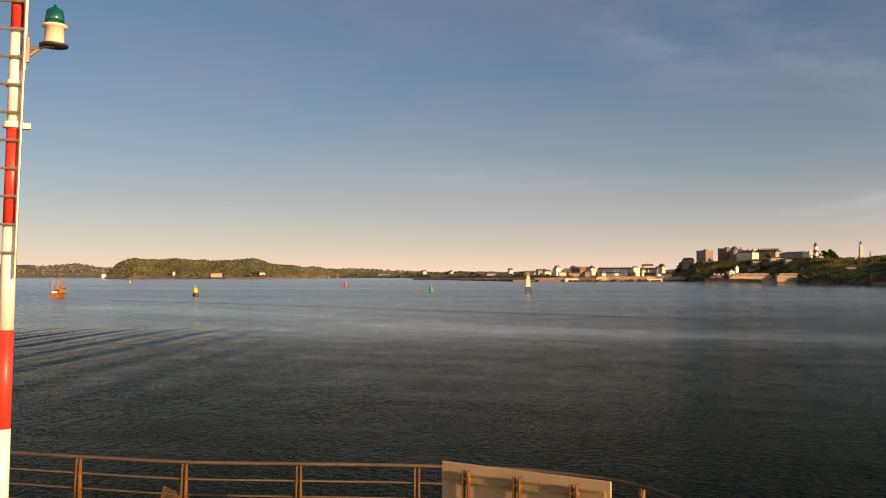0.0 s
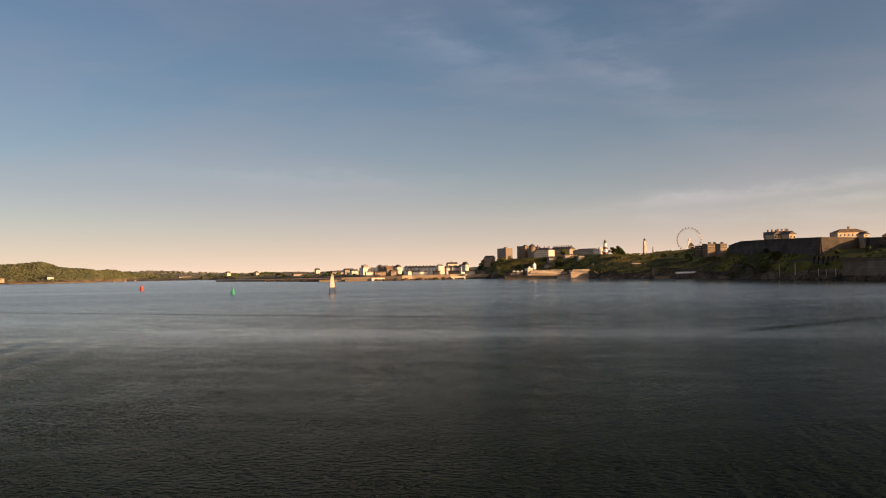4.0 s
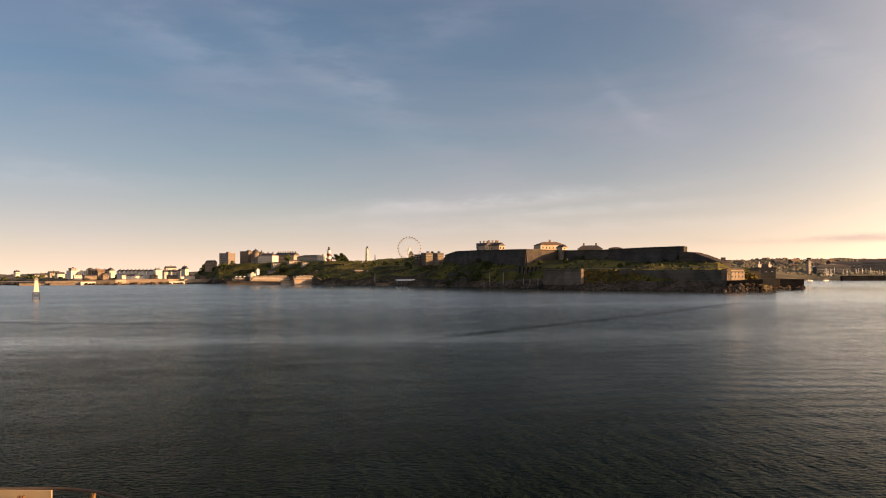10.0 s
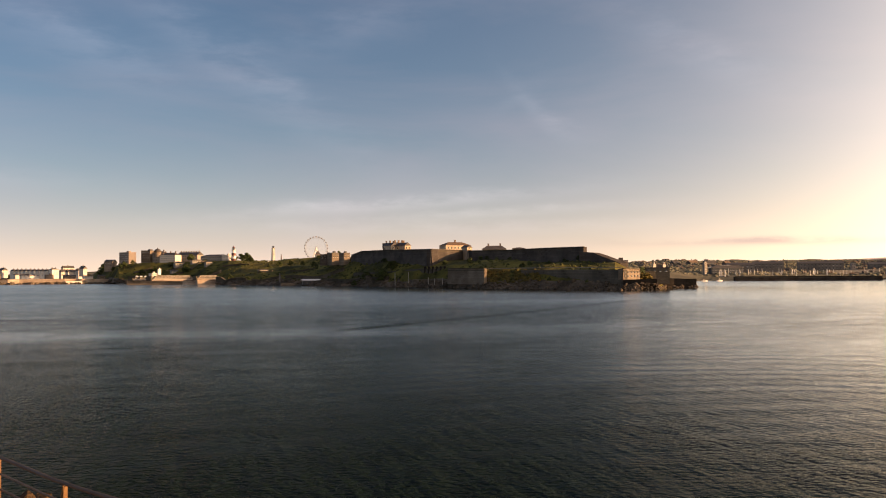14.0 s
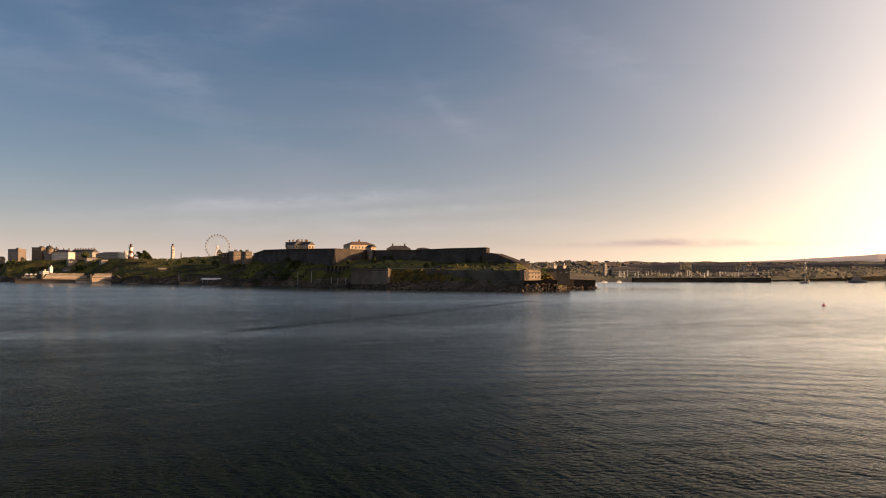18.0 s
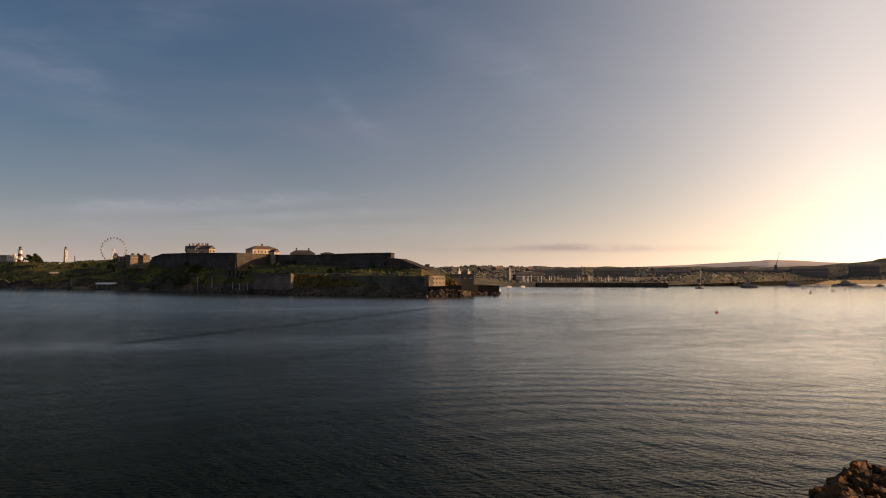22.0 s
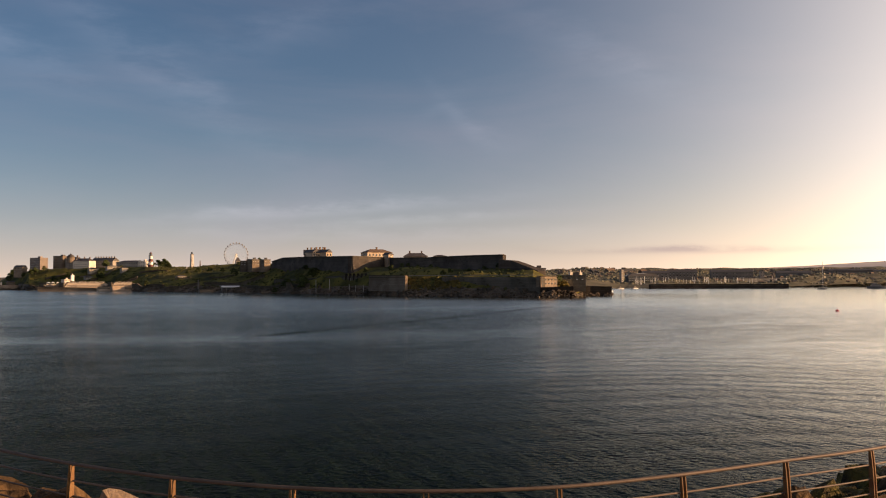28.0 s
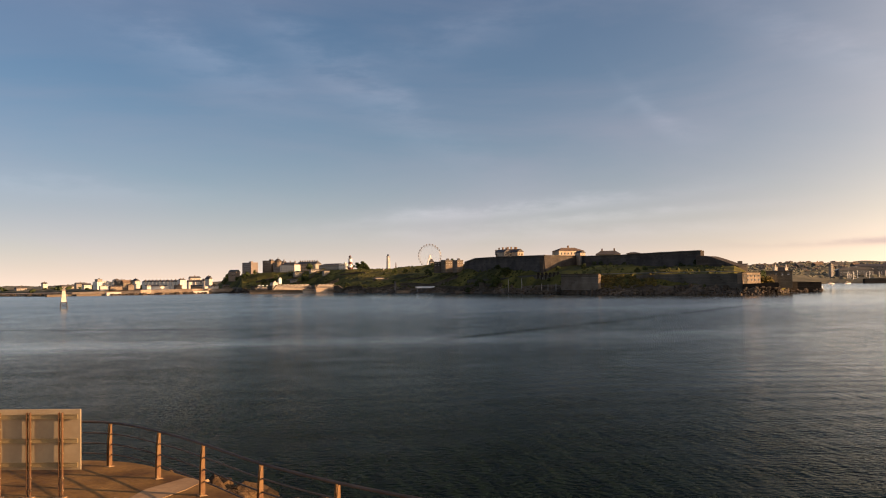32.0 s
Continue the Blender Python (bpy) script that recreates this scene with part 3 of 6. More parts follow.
def lump(bm, c, s, rough=0.3, sub=1, seed=0, flat=0.0):
    """An uneven stone or clump."""
    made = bmesh.ops.create_icosphere(bm, subdivisions=sub, radius=1.0)["verts"]
    off = Vector((seed * 3.7, seed * 1.3, seed * 7.1))
    for v in made:
        p = v.co.copy()
        k = 1 + rough * noise.noise(p * 1.3 + off) + rough * 0.5 * noise.noise(p * 3.1 + off)
        p = p * k
        if flat and p.z > 1 - flat:
            p.z = 1 - flat + (p.z - 1 + flat) * 0.2
        v.co = Vector((p.x * s[0], p.y * s[1], p.z * s[2])) + Vector(c)
    return bm


def facing(p, turn=0.0):
    """A pose at p whose -y side faces the origin's upright axis."""
    return Matrix.Translation(p) @ pose(0, 0, 0, 0, 0, math.degrees(math.atan2(-p[0], p[1])) + turn)


def polar(az, d, z=0.0):
    a = radians(az)
    return Vector((-math.sin(a) * d, math.cos(a) * d, z))


def spline(pts, steps):
    """A smooth line through points."""
    out = []
    P = [Vector(p) for p in pts]
    for i in range(len(P) - 1):
        a, b, c, d = P[max(i - 1, 0)], P[i], P[i + 1], P[min(i + 2, len(P) - 1)]
        for k in range(steps):
            t = k / steps
            out.append(0.5 * ((2 * b) + (c - a) * t + (2 * a - 5 * b + 4 * c - d) * t * t + (3 * b - a - 3 * c + d) * t ** 3))
    return out + [P[-1]]


def clumps(name, spots, mat, label, category, kind="stuff", seed=1):
    """Many uneven clumps in one mesh: spots are (place, size)."""
    kinds = []
    for v in range(5):
        bm = bmesh.new()
        lump(bm, (0, 0, 0), (1, 1, 1), 0.7, 2 if len(spots) < 900 else 1, seed * 9 + v)
        bm.verts.index_update()
        kinds.append((np.array([tuple(q.co) for q in bm.verts]), [[q.index for q in f.verts] for f in bm.faces]))
        bm.free()
    r = random.Random(seed)
    V, F = [], []
    base = 0
    for p, s in spots:
        co, fs = kinds[r.randrange(5)]
        a = r.uniform(0, 6.28)
        rot = np.array([[math.cos(a), -math.sin(a), 0], [math.sin(a), math.cos(a), 0], [0, 0, 1]])
        sz = s if isinstance(s, tuple) else (s * r.uniform(0.8, 1.3), s * r.uniform(0.8, 1.3), s * r.uniform(0.6, 0.95))
        V.append((co * np.array(sz)) @ rot.T + np.array(tuple(p)))
        F += [[i + base for i in f] for f in fs]
        base += len(co)
    me = bpy.data.meshes.new(name)
    me.from_pydata(np.concatenate(V).tolist(), [], F)
    me.materials.append(mat)
    return tagged(new(name, me), label, category, kind=kind)


def land(name, columns, mat, label, category, step=0.35, rough=2.0, rows=4, kind="structure", freq=0.03):
    """A shore: columns of (azimuth, distance, height) stations from the water up, joined into one uneven sheet with thickness."""
    cols = []
    for (a0, s0), (a1, s1) in zip(columns, columns[1:]):
        k = max(1, int(abs(a1 - a0) / step))
        for i in range(k):
            t = i / k
            cols.append((a0 + (a1 - a0) * t, [(p[0] + (q[0] - p[0]) * t, p[1] + (q[1] - p[1]) * t) for p, q in zip(s0, s1)]))
    cols.append(columns[-1])
    bm = bmesh.new()
    grid = []
    for az, st in cols:
        line = []
        for (d0, z0), (d1, z1) in zip(st, st[1:]):
            for i in range(rows):
                t = i / rows
                line.append((d0 + (d1 - d0) * t, z0 + (z1 - z0) * t))
        line.append(st[-1])
        vs = []
        for i, (d, z) in enumerate(line):
            p = polar(az, d, z)
            w = min(1.0, i / 2) * (1 if i < len(line) - 1 else 0)
            p.z += rough * w * noise.fractal(Vector((p.x, p.y, 0)) * freq, 1.0, 2.0, 4)
            vs.append(bm.verts.new(p))
        grid.append(vs)
    for a, b2 in zip(grid, grid[1:]):
        for i in range(len(a) - 1):
            f = bm.faces.new((a[i], a[i + 1], b2[i + 1], b2[i]))
            if isinstance(mat, list) and len(mat) > 1 and i < rows + 1:
                f.material_index = 1
    bmesh.ops.recalc_face_normals(bm, faces=bm.faces)
    return tagged(part(name, bm, mat), label, category, kind=kind)
# ---- water ----
bm = bmesh.new()
rings = [[bm.verts.new(polar(a * 5, r, 0)) for a in range(72)] for r in (4, 60, 400, 1500, 4900)]
bm.faces.new(rings[0][::-1])
for lo, hi in zip(rings, rings[1:]):
    for i in range(72):
        bm.faces.new((lo[i], hi[i], hi[(i + 1) % 72], lo[(i + 1) % 72]))
bmesh.ops.recalc_face_normals(bm, faces=bm.faces)
if bm.faces[0].normal.z < 0:
    bmesh.ops.reverse_faces(bm, faces=bm.faces)
tagged(part("water", bm, M_WATER), "dark rippled harbour water with calm lanes", "water", kind="structure")


def stations(*trip):
    """(azimuth, distance, height) triples, seaward first, as one column of a shore."""
    return trip[0][0], [(t[1], t[2]) for t in trip]


# headland below the fort, from the western shore to the quay end
land("ground_headland", [
    stations((-8.70, 1301, 1.1), (-8.70, 1311, 2.6), (-8.70, 1341, 4.8), (-8.70, 1401, 7.1), (-8.70, 1601, 7.8)),
    stations((-9.53, 1181, 1.0), (-9.53, 1191, 5.2), (-9.53, 1241, 13.8), (-9.53, 1301, 19.4), (-9.53, 1501, 21.1)),
    stations((-10.37, 1051, 0.5), (-10.37, 1061, 5.4), (-10.37, 1101, 11.9), (-10.37, 1131, 21.3), (-10.37, 1401, 23.5)),
    stations((-14.01, 980, -1.2), (-14.01, 990, 2.9), (-14.01, 1030, 9.5), (-14.01, 1070, 24.4), (-14.02, 1400, 27.5)),
    stations((-16.73, 850, -0.7), (-16.73, 860, 2.8), (-16.73, 900, 9.7), (-16.73, 985, 24.0), (-16.74, 1400, 29.1)),
    stations((-19.50, 790, -0.8), (-19.50, 800, 2.5), (-19.50, 840, 10.0), (-19.51, 960, 23.7), (-19.52, 1400, 29.7)),
    stations((-22.31, 740, -0.9), (-22.31, 748, 2.2), (-22.31, 790, 9.2), (-22.32, 930, 26.0), (-22.33, 1300, 32.0)),
    stations((-24.43, 690, -0.8), (-24.43, 697, 2.5), (-24.43, 725, 10.8), (-24.44, 770, 23.4), (-24.45, 1000, 27.8)),
    stations((-26.56, 640, -0.7), (-26.56, 646, 2.4), (-26.56, 668, 11.4), (-26.57, 690, 18.3), (-26.58, 900, 29.1)),
    stations((-28.2, 606, -0.4), (-28.2, 611, 3.4), (-28.2, 620, 11.0), (-28.2, 640, 15.2), (-28.2, 900, 28.8)),
    stations((-29.33, 590, -0.4), (-29.33, 596, 3.4), (-29.34, 610, 12.0), (-29.34, 640, 18.6), (-29.36, 900, 28.8)),
    stations((-32.72, 525, -0.2), (-32.72, 530, 2.6), (-32.73, 548, 11.2), (-32.74, 600, 17.6), (-32.77, 900, 28.5)),
    stations((-36.78, 492, -0.1), (-36.78, 497, 3.2), (-36.79, 512, 10.3), (-36.80, 560, 15.9), (-36.83, 900, 28.0)),
    stations((-40.87, 462, 0.1), (-40.88, 467, 3.4), (-40.89, 478, 10.0), (-40.90, 520, 14.1), (-40.93, 800, 17.0)),
    stations((-41.88, 462, 0.1), (-41.88, 467, 2.9), (-41.89, 478, 5.0), (-41.90, 500, 8.8), (-41.93, 800, 8.7)),
    stations((-43.55, 530, -0.2), (-43.55, 534, 0.7), (-43.55, 540, 2.5), (-43.56, 560, 3.6), (-43.57, 650, 2.8)),
    stations((-45.57, 600, 0.0), (-45.57, 602, 0.7), (-45.57, 606, 1.4), (-45.58, 612, 1.7), (-45.58, 640, 1.3)),
], [M_GRASS, M_ROCKY], "grassy headland with rocky foreshore below the fort", "headland", rough=2.2, rows=5)
# ---- pier head: deck, railing, armour stones, sign, mast ----
DECK, RAIL = 3.97, 5.07
POSTS = [(-15.9, 22.0), (-13.9, 21.8), (-12.0, 21.6), (-10.04, 21.26), (-8.04, 20.95), (-6.09, 20.95), (-4.12, 20.95), (-2.2, 20.7), (-0.65, 19.75), (0.34, 17.63), (1.04, 15.35), (1.74, 12.6), (2.59, 10.27),
         (3.62, 8.18), (4.85, 6.45), (6.35, 5.12), (8.11, 4.2), (10.3, 3.72), (12.6, 3.45), (14.8, 3.2), (17.1, 3.2), (19.4, 3.4), (21.8, 3.7), (24.2, 4.1)]
line = spline([(x, y, 0) for x, y in POSTS], 8)


def outward(i):
    """The way out to sea at point i of the rail's line."""
    d = (line[min(i + 1, len(line) - 1)] - line[max(i - 1, 0)]).normalized()
    return Vector((-d.y, d.x, 0))


edge = [line[i] + outward(i) * 0.55 for i in range(len(line))]
bm = bmesh.new()
rim = [(p.x, p.y) for p in edge]
ring = rim + [(26, -30), (-18, -30)]
top = [bm.verts.new((x, y, DECK)) for x, y in ring]
low = [bm.verts.new((x, y, -2.0)) for x, y in ring]
bm.faces.new(top)
for i in range(len(ring)):
    j = (i + 1) % len(ring)
    bm.faces.new((top[i], low[i], low[j], top[j]))
bmesh.ops.recalc_face_normals(bm, faces=bm.faces)
tagged(part("pier_deck", bm, M_CONCRETE), "worn brownish concrete deck of the pier head", "pier", kind="structure")

# pale repair strips let into the deck along its edge
strips = empty("deck_patches", pose(0, 0, 0), "pale concrete repair slabs along the deck edge", "paving", kind="structure")
for i, w in ((92, 0.75), (101, 0.5), (109, 0.7)):
    bm = bmesh.new()
    a, b2 = line[i] - outward(i) * 0.25, line[i + 4] - outward(i + 4) * 0.25
    o1, o2 = outward(i) * -w, outward(i + 4) * -w * 0.8
    prism(bm, [(p.x, p.y) for p in (a, a + o1, b2 + o2, b2)], DECK - 0.05, DECK + 0.006)
    bmesh.ops.recalc_face_normals(bm, faces=bm.faces)
    part("slab", bm, M_PATCH, strips)

for outline in ([(-0.53, 15.70), (-0.08, 16.54), (0.94, 17.41), (1.41, 16.97), (0.74, 16.01), (-0.16, 15.07)], [(-1.39, 15.00), (-0.74, 16.03), (-0.37, 15.51), (-0.74, 14.18)]):
    bm = bmesh.new()
    prism(bm, outline, DECK - 0.05, DECK + 0.008, 0.97)
    bmesh.ops.recalc_face_normals(bm, faces=bm.faces)
    part("slab", bm, M_PATCH, strips)
fence = empty("railing", pose(0, 0, 0), "weathered metal railing with four bars round the pier head", "railing")
for k, h in enumerate((RAIL, RAIL - 0.28, RAIL - 0.54, RAIL - 0.80)):
    bm = bmesh.new()
    tube(bm, [(p.x, p.y, h) for p in line], 0.03 if k == 0 else 0.017, 8)
    part("handrail" if k == 0 else "bar", bm, M_RAIL, fence, smooth=True)
# a post is a pair of tapered, slightly curved flat plates
bm = bmesh.new()
loops = []
for w, z in ((0.085, 0.0), (0.083, 0.3), (0.068, 0.65), (0.045, 0.92), (0.025, 1.07)):
    loops.append([bm.verts.new(q) for q in ((-0.009, -w, z), (0.009, -w, z), (0.009, 0.022, z), (-0.009, 0.022, z))])
for lo, hi in zip(loops, loops[1:]):
    for i in range(4):
        bm.faces.new((lo[i], lo[(i + 1) % 4], hi[(i + 1) % 4], hi[i]))
bm.faces.new(loops[0][::-1])
bm.faces.new(loops[-1])
plate = bpy.data.meshes.new("plate")
bm.normal_update()
bm.to_mesh(plate)
bm.free()
plate.materials.append(M_POST)
bm = bmesh.new()
prism(bm, [(-0.1, -0.13), (0.1, -0.14), (0.12, 0.06), (-0.11, 0.07)], -0.02, 0.018, 0.8)
foot_mesh = bpy.data.meshes.new("mortar_pad")
bm.to_mesh(foot_mesh)
bm.free()
foot_mesh.materials.append(M_PATCH)
for k in range(len(POSTS)):
    i = min(k * 8, len(line) - 1)
    o = outward(i)
    m = Matrix.Translation((line[i].x, line[i].y, DECK)) @ pose(0, 0, 0, 0, 0, math.degrees(math.atan2(-o.x, o.y)))
    ob = new("post", plate)
    ob.parent, ob.matrix_local = fence, m @ Matrix.Translation((-0.035, 0, 0))
    twin = new("plate", plate)
    twin.parent, twin.matrix_local = ob, Matrix.Translation((0.07, 0, 0))
    pad = new("mortar_pad", foot_mesh)
    pad.parent, pad.matrix_local = ob, Matrix.Translation((0.035, 0, 0))

# armour stones, sloping from the deck's edge to the water
rng = random.Random(5)
stones = []
for v in range(7):
    bm = bmesh.new()
    lump(bm, (0, 0, 0), (1, 1, 1), 0.45, 2, v + 1)
    for q in range(15):      # split faces
        nrm = Vector((rng.uniform(-1, 1), rng.uniform(-1, 1), rng.uniform(-0.6, 1))).normalized()
        cut = rng.uniform(0.6, 0.8)
        for vert in bm.verts:
            over = vert.co.dot(nrm) - cut
            if over > 0:
                vert.co -= nrm * over * 0.96
    me = bpy.data.meshes.new("armour_stone")
    bm.normal_update()
    bm.to_mesh(me)
    bm.free()
    me.materials.append(M_WEEDROCK if v in (2, 5) else M_ROCK)
    stones.append(me)
outer = []
for i in range(0, len(line), 2):
    east = i > 104
    for row, (off, z) in enumerate(((1.05, 3.55), (1.9, 3.25), (2.8, 2.8), (3.7, 2.3), (4.7, 1.6), (5.8, 0.8), (7.0, 0.2)) if east else ((1.35, 3.0), (2.6, 2.6), (4.0, 1.9), (5.4, 1.0), (6.9, 0.2))):
        p = line[i] + outward(i) * (off + rng.uniform(-0.4, 0.4))
        s = rng.uniform(0.6, 1.05) * (0.8 if row == 0 else 1.0) * (0.72 if east else 1.0)
        spot = Vector((p.x + rng.uniform(-.4, .4), p.y + rng.uniform(-.4, .4), z + rng.uniform(-0.35, 0.2)))
        if row > (3 if east else 2) or i < 30:
            outer.append((spot, s))
            continue
        k = rng.choice((2, 5, 2, 5, 0, 1, 3)) if east else rng.choice((0, 1, 3, 4, 6))
        ob = new("armour_stone", stones[k])
        ob.matrix_world = Matrix.Translation(spot) @ pose(0, 0, 0, rng.uniform(0, 360), rng.uniform(0, 360), rng.uniform(0, 360)) @ Matrix.Diagonal((s * rng.uniform(0.9, 1.4), s, s * rng.uniform(0.6, 0.9), 1))
        tagged(ob, "weed-stained armour boulder beside the pier" if k in (2, 5) else "rough brown armour boulder beside the pier", "boulder", "armour stones round the pier")
for k in range(330):     # spill of stones along the eastern side
    a = rng.uniform(0, 1)
    outer.append((Vector((24 + a * 16, 8.2 + a * 5 + rng.uniform(-3.5, 2.2), rng.uniform(-0.3, 0.9))), rng.uniform(0.25, 0.6)))
for k in range(60):
    a = rng.uniform(0.3, 1)
    outer.append((Vector((37 + a * 11, 16.2 + a * 1.4 - rng.uniform(0, 1) ** 2 * 4, rng.uniform(-0.2, 0.35))), rng.uniform(0.2, 0.42)))
clumps("outer_stones", outer, M_WETROCK, "wet brown boulders at the water's edge", "boulders", seed=4)
# one great pale slab, tipped against the others
bm = bmesh.new()
prism(bm, [(-0.62, 0.24), (-0.40, 0.34), (0.66, -0.10), (0.40, -0.34), (-0.12, -0.42), (-0.34, -0.12)], -0.22, 0.2, 0.94)
bmesh.ops.subdivide_edges(bm, edges=bm.edges, cuts=2, use_grid_fill=True)
for v in bm.verts:
    v.co += 0.035 * noise.noise_vector(v.co * 3.1)
ob = part("pale_boulder", bm, M_SLAB)
ob.matrix_world = Matrix.Translation((3.45, 9.8, 4.32)) @ pose(0, 0, 0, 52, 8, -19.2) @ Matrix.Scale(0.86, 4)
tagged(ob, "large pale limestone slab tipped among the boulders", "boulder", "armour stones round the pier")

# notice board, seen from behind
a, c = Vector((-3.45, 17.35, 0)), Vector((-1.46, 16.35, 0))
along = (c - a).normalized()
board = empty("notice_board", Matrix.Translation((a + c) / 2 + Vector((0, 0, DECK))) @ pose(0, 0, 0, 0, 0, math.degrees(math.atan2(along.y, along.x))), "large weathered notice board on three rusty legs, seen from behind", "sign board")
W2 = (c - a).length / 2
bm = bmesh.new()
box(bm, (0, 0.12, 1.24), (2 * W2, 0.035, 1.32))
bmesh.ops.bevel(bm, geom=bm.edges[:], offset=0.008, segments=1, affect="EDGES")
panel = part("panel", bm, M_SIGN, board, "sun-bleached plywood panel")
for z in (1.74, 1.22, 0.70):
    bm = bmesh.new()
    box(bm, (0, 0.085, z), (2 * W2 - 0.12, 0.03, 0.085))
    box(bm, (0, 0.06, z + 0.045), (2 * W2 - 0.12, 0.022, 0.012))
    box(bm, (0, 0.06, z - 0.045), (2 * W2 - 0.12, 0.022, 0.012))
    part("cross_rail", bm, M_SIGNBAR, board)
for x in (-W2 * 0.64, -W2 * 0.02, W2 * 0.63):
    leg = part("leg", box(box(bmesh.new(), (x - 0.036, 0.02, 0.92), (0.016, 0.07, 1.84)), (x + 0.036, 0.02, 0.92), (0.016, 0.07, 1.84)), M_SIGNLEG, board)
    for z in (0.15, 0.42, 0.7, 0.96, 1.22, 1.48, 1.74):
        part("spacer", rod(bmesh.new(), (x - 0.06, 0.02, z), (x + 0.06, 0.02, z), 0.016, seg=6), M_SIGNBAR, leg)
    part("foot_pad", prism(bmesh.new(), [(x - 0.14, -0.14), (x + 0.12, -0.15), (x + 0.15, 0.08), (x - 0.12, 0.1)], -0.01, 0.018, 0.8), M_PATCH, leg)

# navigation mast with a green lantern
MP = Vector((-8.6, 16.4, 7.4))
mast = empty("light_mast", Matrix.Translation((MP.x, MP.y, DECK)) @ pose(0, 0, 0, 0, 1.3, 24), "red and white banded mast with ladder and green lantern", "light mast")
bands = [(-0.05, 1.2, M_RED), (1.2, 2.41, M_WHITE), (2.41, 3.58, M_RED), (3.58, 4.85, M_WHITE), (4.85, 5.99, M_RED), (5.99, 7.21, M_WHITE), (7.21, 9.0, M_RED)]
for z0, z1, mt in bands:
    part("band", rod(bmesh.new(), (0, 0, z0), (0, 0, z1), 0.098 - z0 * 0.0035, 0.098 - z1 * 0.0035, 16), mt, mast, smooth=True)
part("collar", rod(bmesh.new(), (0, 0, 6.0), (0, 0, 6.07), 0.12, seg=16), M_WHITE, mast)
part("collar", rod(bmesh.new(), (0, 0, 6.5), (0, 0, 6.57), 0.105, seg=16), M_WHITE, mast)
part("bracket", box(bmesh.new(), (0.12, 0, 6.03), (0.14, 0.1, 0.07)), M_WHITE, mast)
part("ladder_rail", rod(bmesh.new(), (-0.33, -0.05, 4.2), (-0.29, -0.05, 9.0), 0.024), M_STEEL, mast)
part("ladder_rail", rod(bmesh.new(), (0.08, -0.13, 4.2), (0.12, -0.13, 9.0), 0.02), M_STEEL, mast)
for k in range(13):
    part("rung", rod(bmesh.new(), (-0.31, -0.05, 4.5 + k * 0.335), (0.1, -0.13, 4.5 + k * 0.335), 0.018, seg=6), M_STEEL, mast)
part("conduit", rod(bmesh.new(), (0.1, -0.06, 6.7), (0.12, -0.06, 9.0), 0.026), M_STEEL, mast)
part("cable_box", box(bmesh.new(), (0.12, -0.05, 6.95), (0.07, 0.06, 0.3)), M_STEEL, mast)
part("arm", rod(rod(bmesh.new(), (0.05, -0.02, 6.95), (0.42, -0.05, 7.03), 0.018), (0.1, 0.0, 6.86), (0.3, -0.02, 7.03), 0.026), M_STEEL, mast)
part("lantern_shelf", lathe(bmesh.new(), [(0.165, 0.0), (0.17, 0.02), (0.155, 0.03)], 20, (0.42, -0.05, 7.02)), M_DARK, mast, "dark round shelf under the lantern", True)
part("lantern_base", lathe(bmesh.new(), [(0.11, 0.0), (0.115, 0.03), (0.11, 0.2), (0.145, 0.205), (0.145, 0.235), (0.12, 0.24)], 16, (0.42, -0.05, 7.05)), M_CREAM, mast, "cream lantern housing", True)
part("lens", lathe(bmesh.new(), [(0.115, 0.0), (0.11, 0.09), (0.095, 0.17), (0.055, 0.2), (0.02, 0.215), (0.015, 0.245)], 16, (0.42, -0.05, 7.29)), M_LENS, mast, "green ribbed glass lens", True)
# ---- the far shores ----
land("ground_west_hills", [
    stations((35.16, 3906, 2.9), (35.17, 4006, 28.6), (35.17, 4206, 45.4), (35.17, 4506, 48.0)),
    stations((31.01, 3906, 1.9), (31.01, 4006, 28.5), (31.02, 4206, 50.7), (31.02, 4506, 53.7)),
    stations((27.16, 3906, 1.0), (27.16, 4006, 28.4), (27.16, 4206, 51.2), (27.16, 4506, 51.7)),
    stations((24.67, 3907, 0.4), (24.68, 4007, 23.6), (24.68, 4207, 39.2), (24.68, 4507, 38.7)),
    stations((15.75, 3706, -1.0), (15.75, 3806, 22.0), (15.75, 4006, 34.9), (15.75, 4406, 34.9)),
    stations((10.17, 3706, -2.0), (10.17, 3806, 18.9), (10.17, 4106, 29.9), (10.17, 4406, 28.7)),
    stations((5.92, 3606, -2.5), (5.92, 3706, 11.0), (5.92, 4006, 18.7), (5.91, 4406, 17.1)),
    stations((-2.57, 3406, -5.1), (-2.57, 3506, 7.4), (-2.57, 3806, 16.7), (-2.58, 4406, 15.4)),
], M_FIELD, "low hazy wooded hills across the sound", "hills", rough=14, rows=4, freq=0.004)

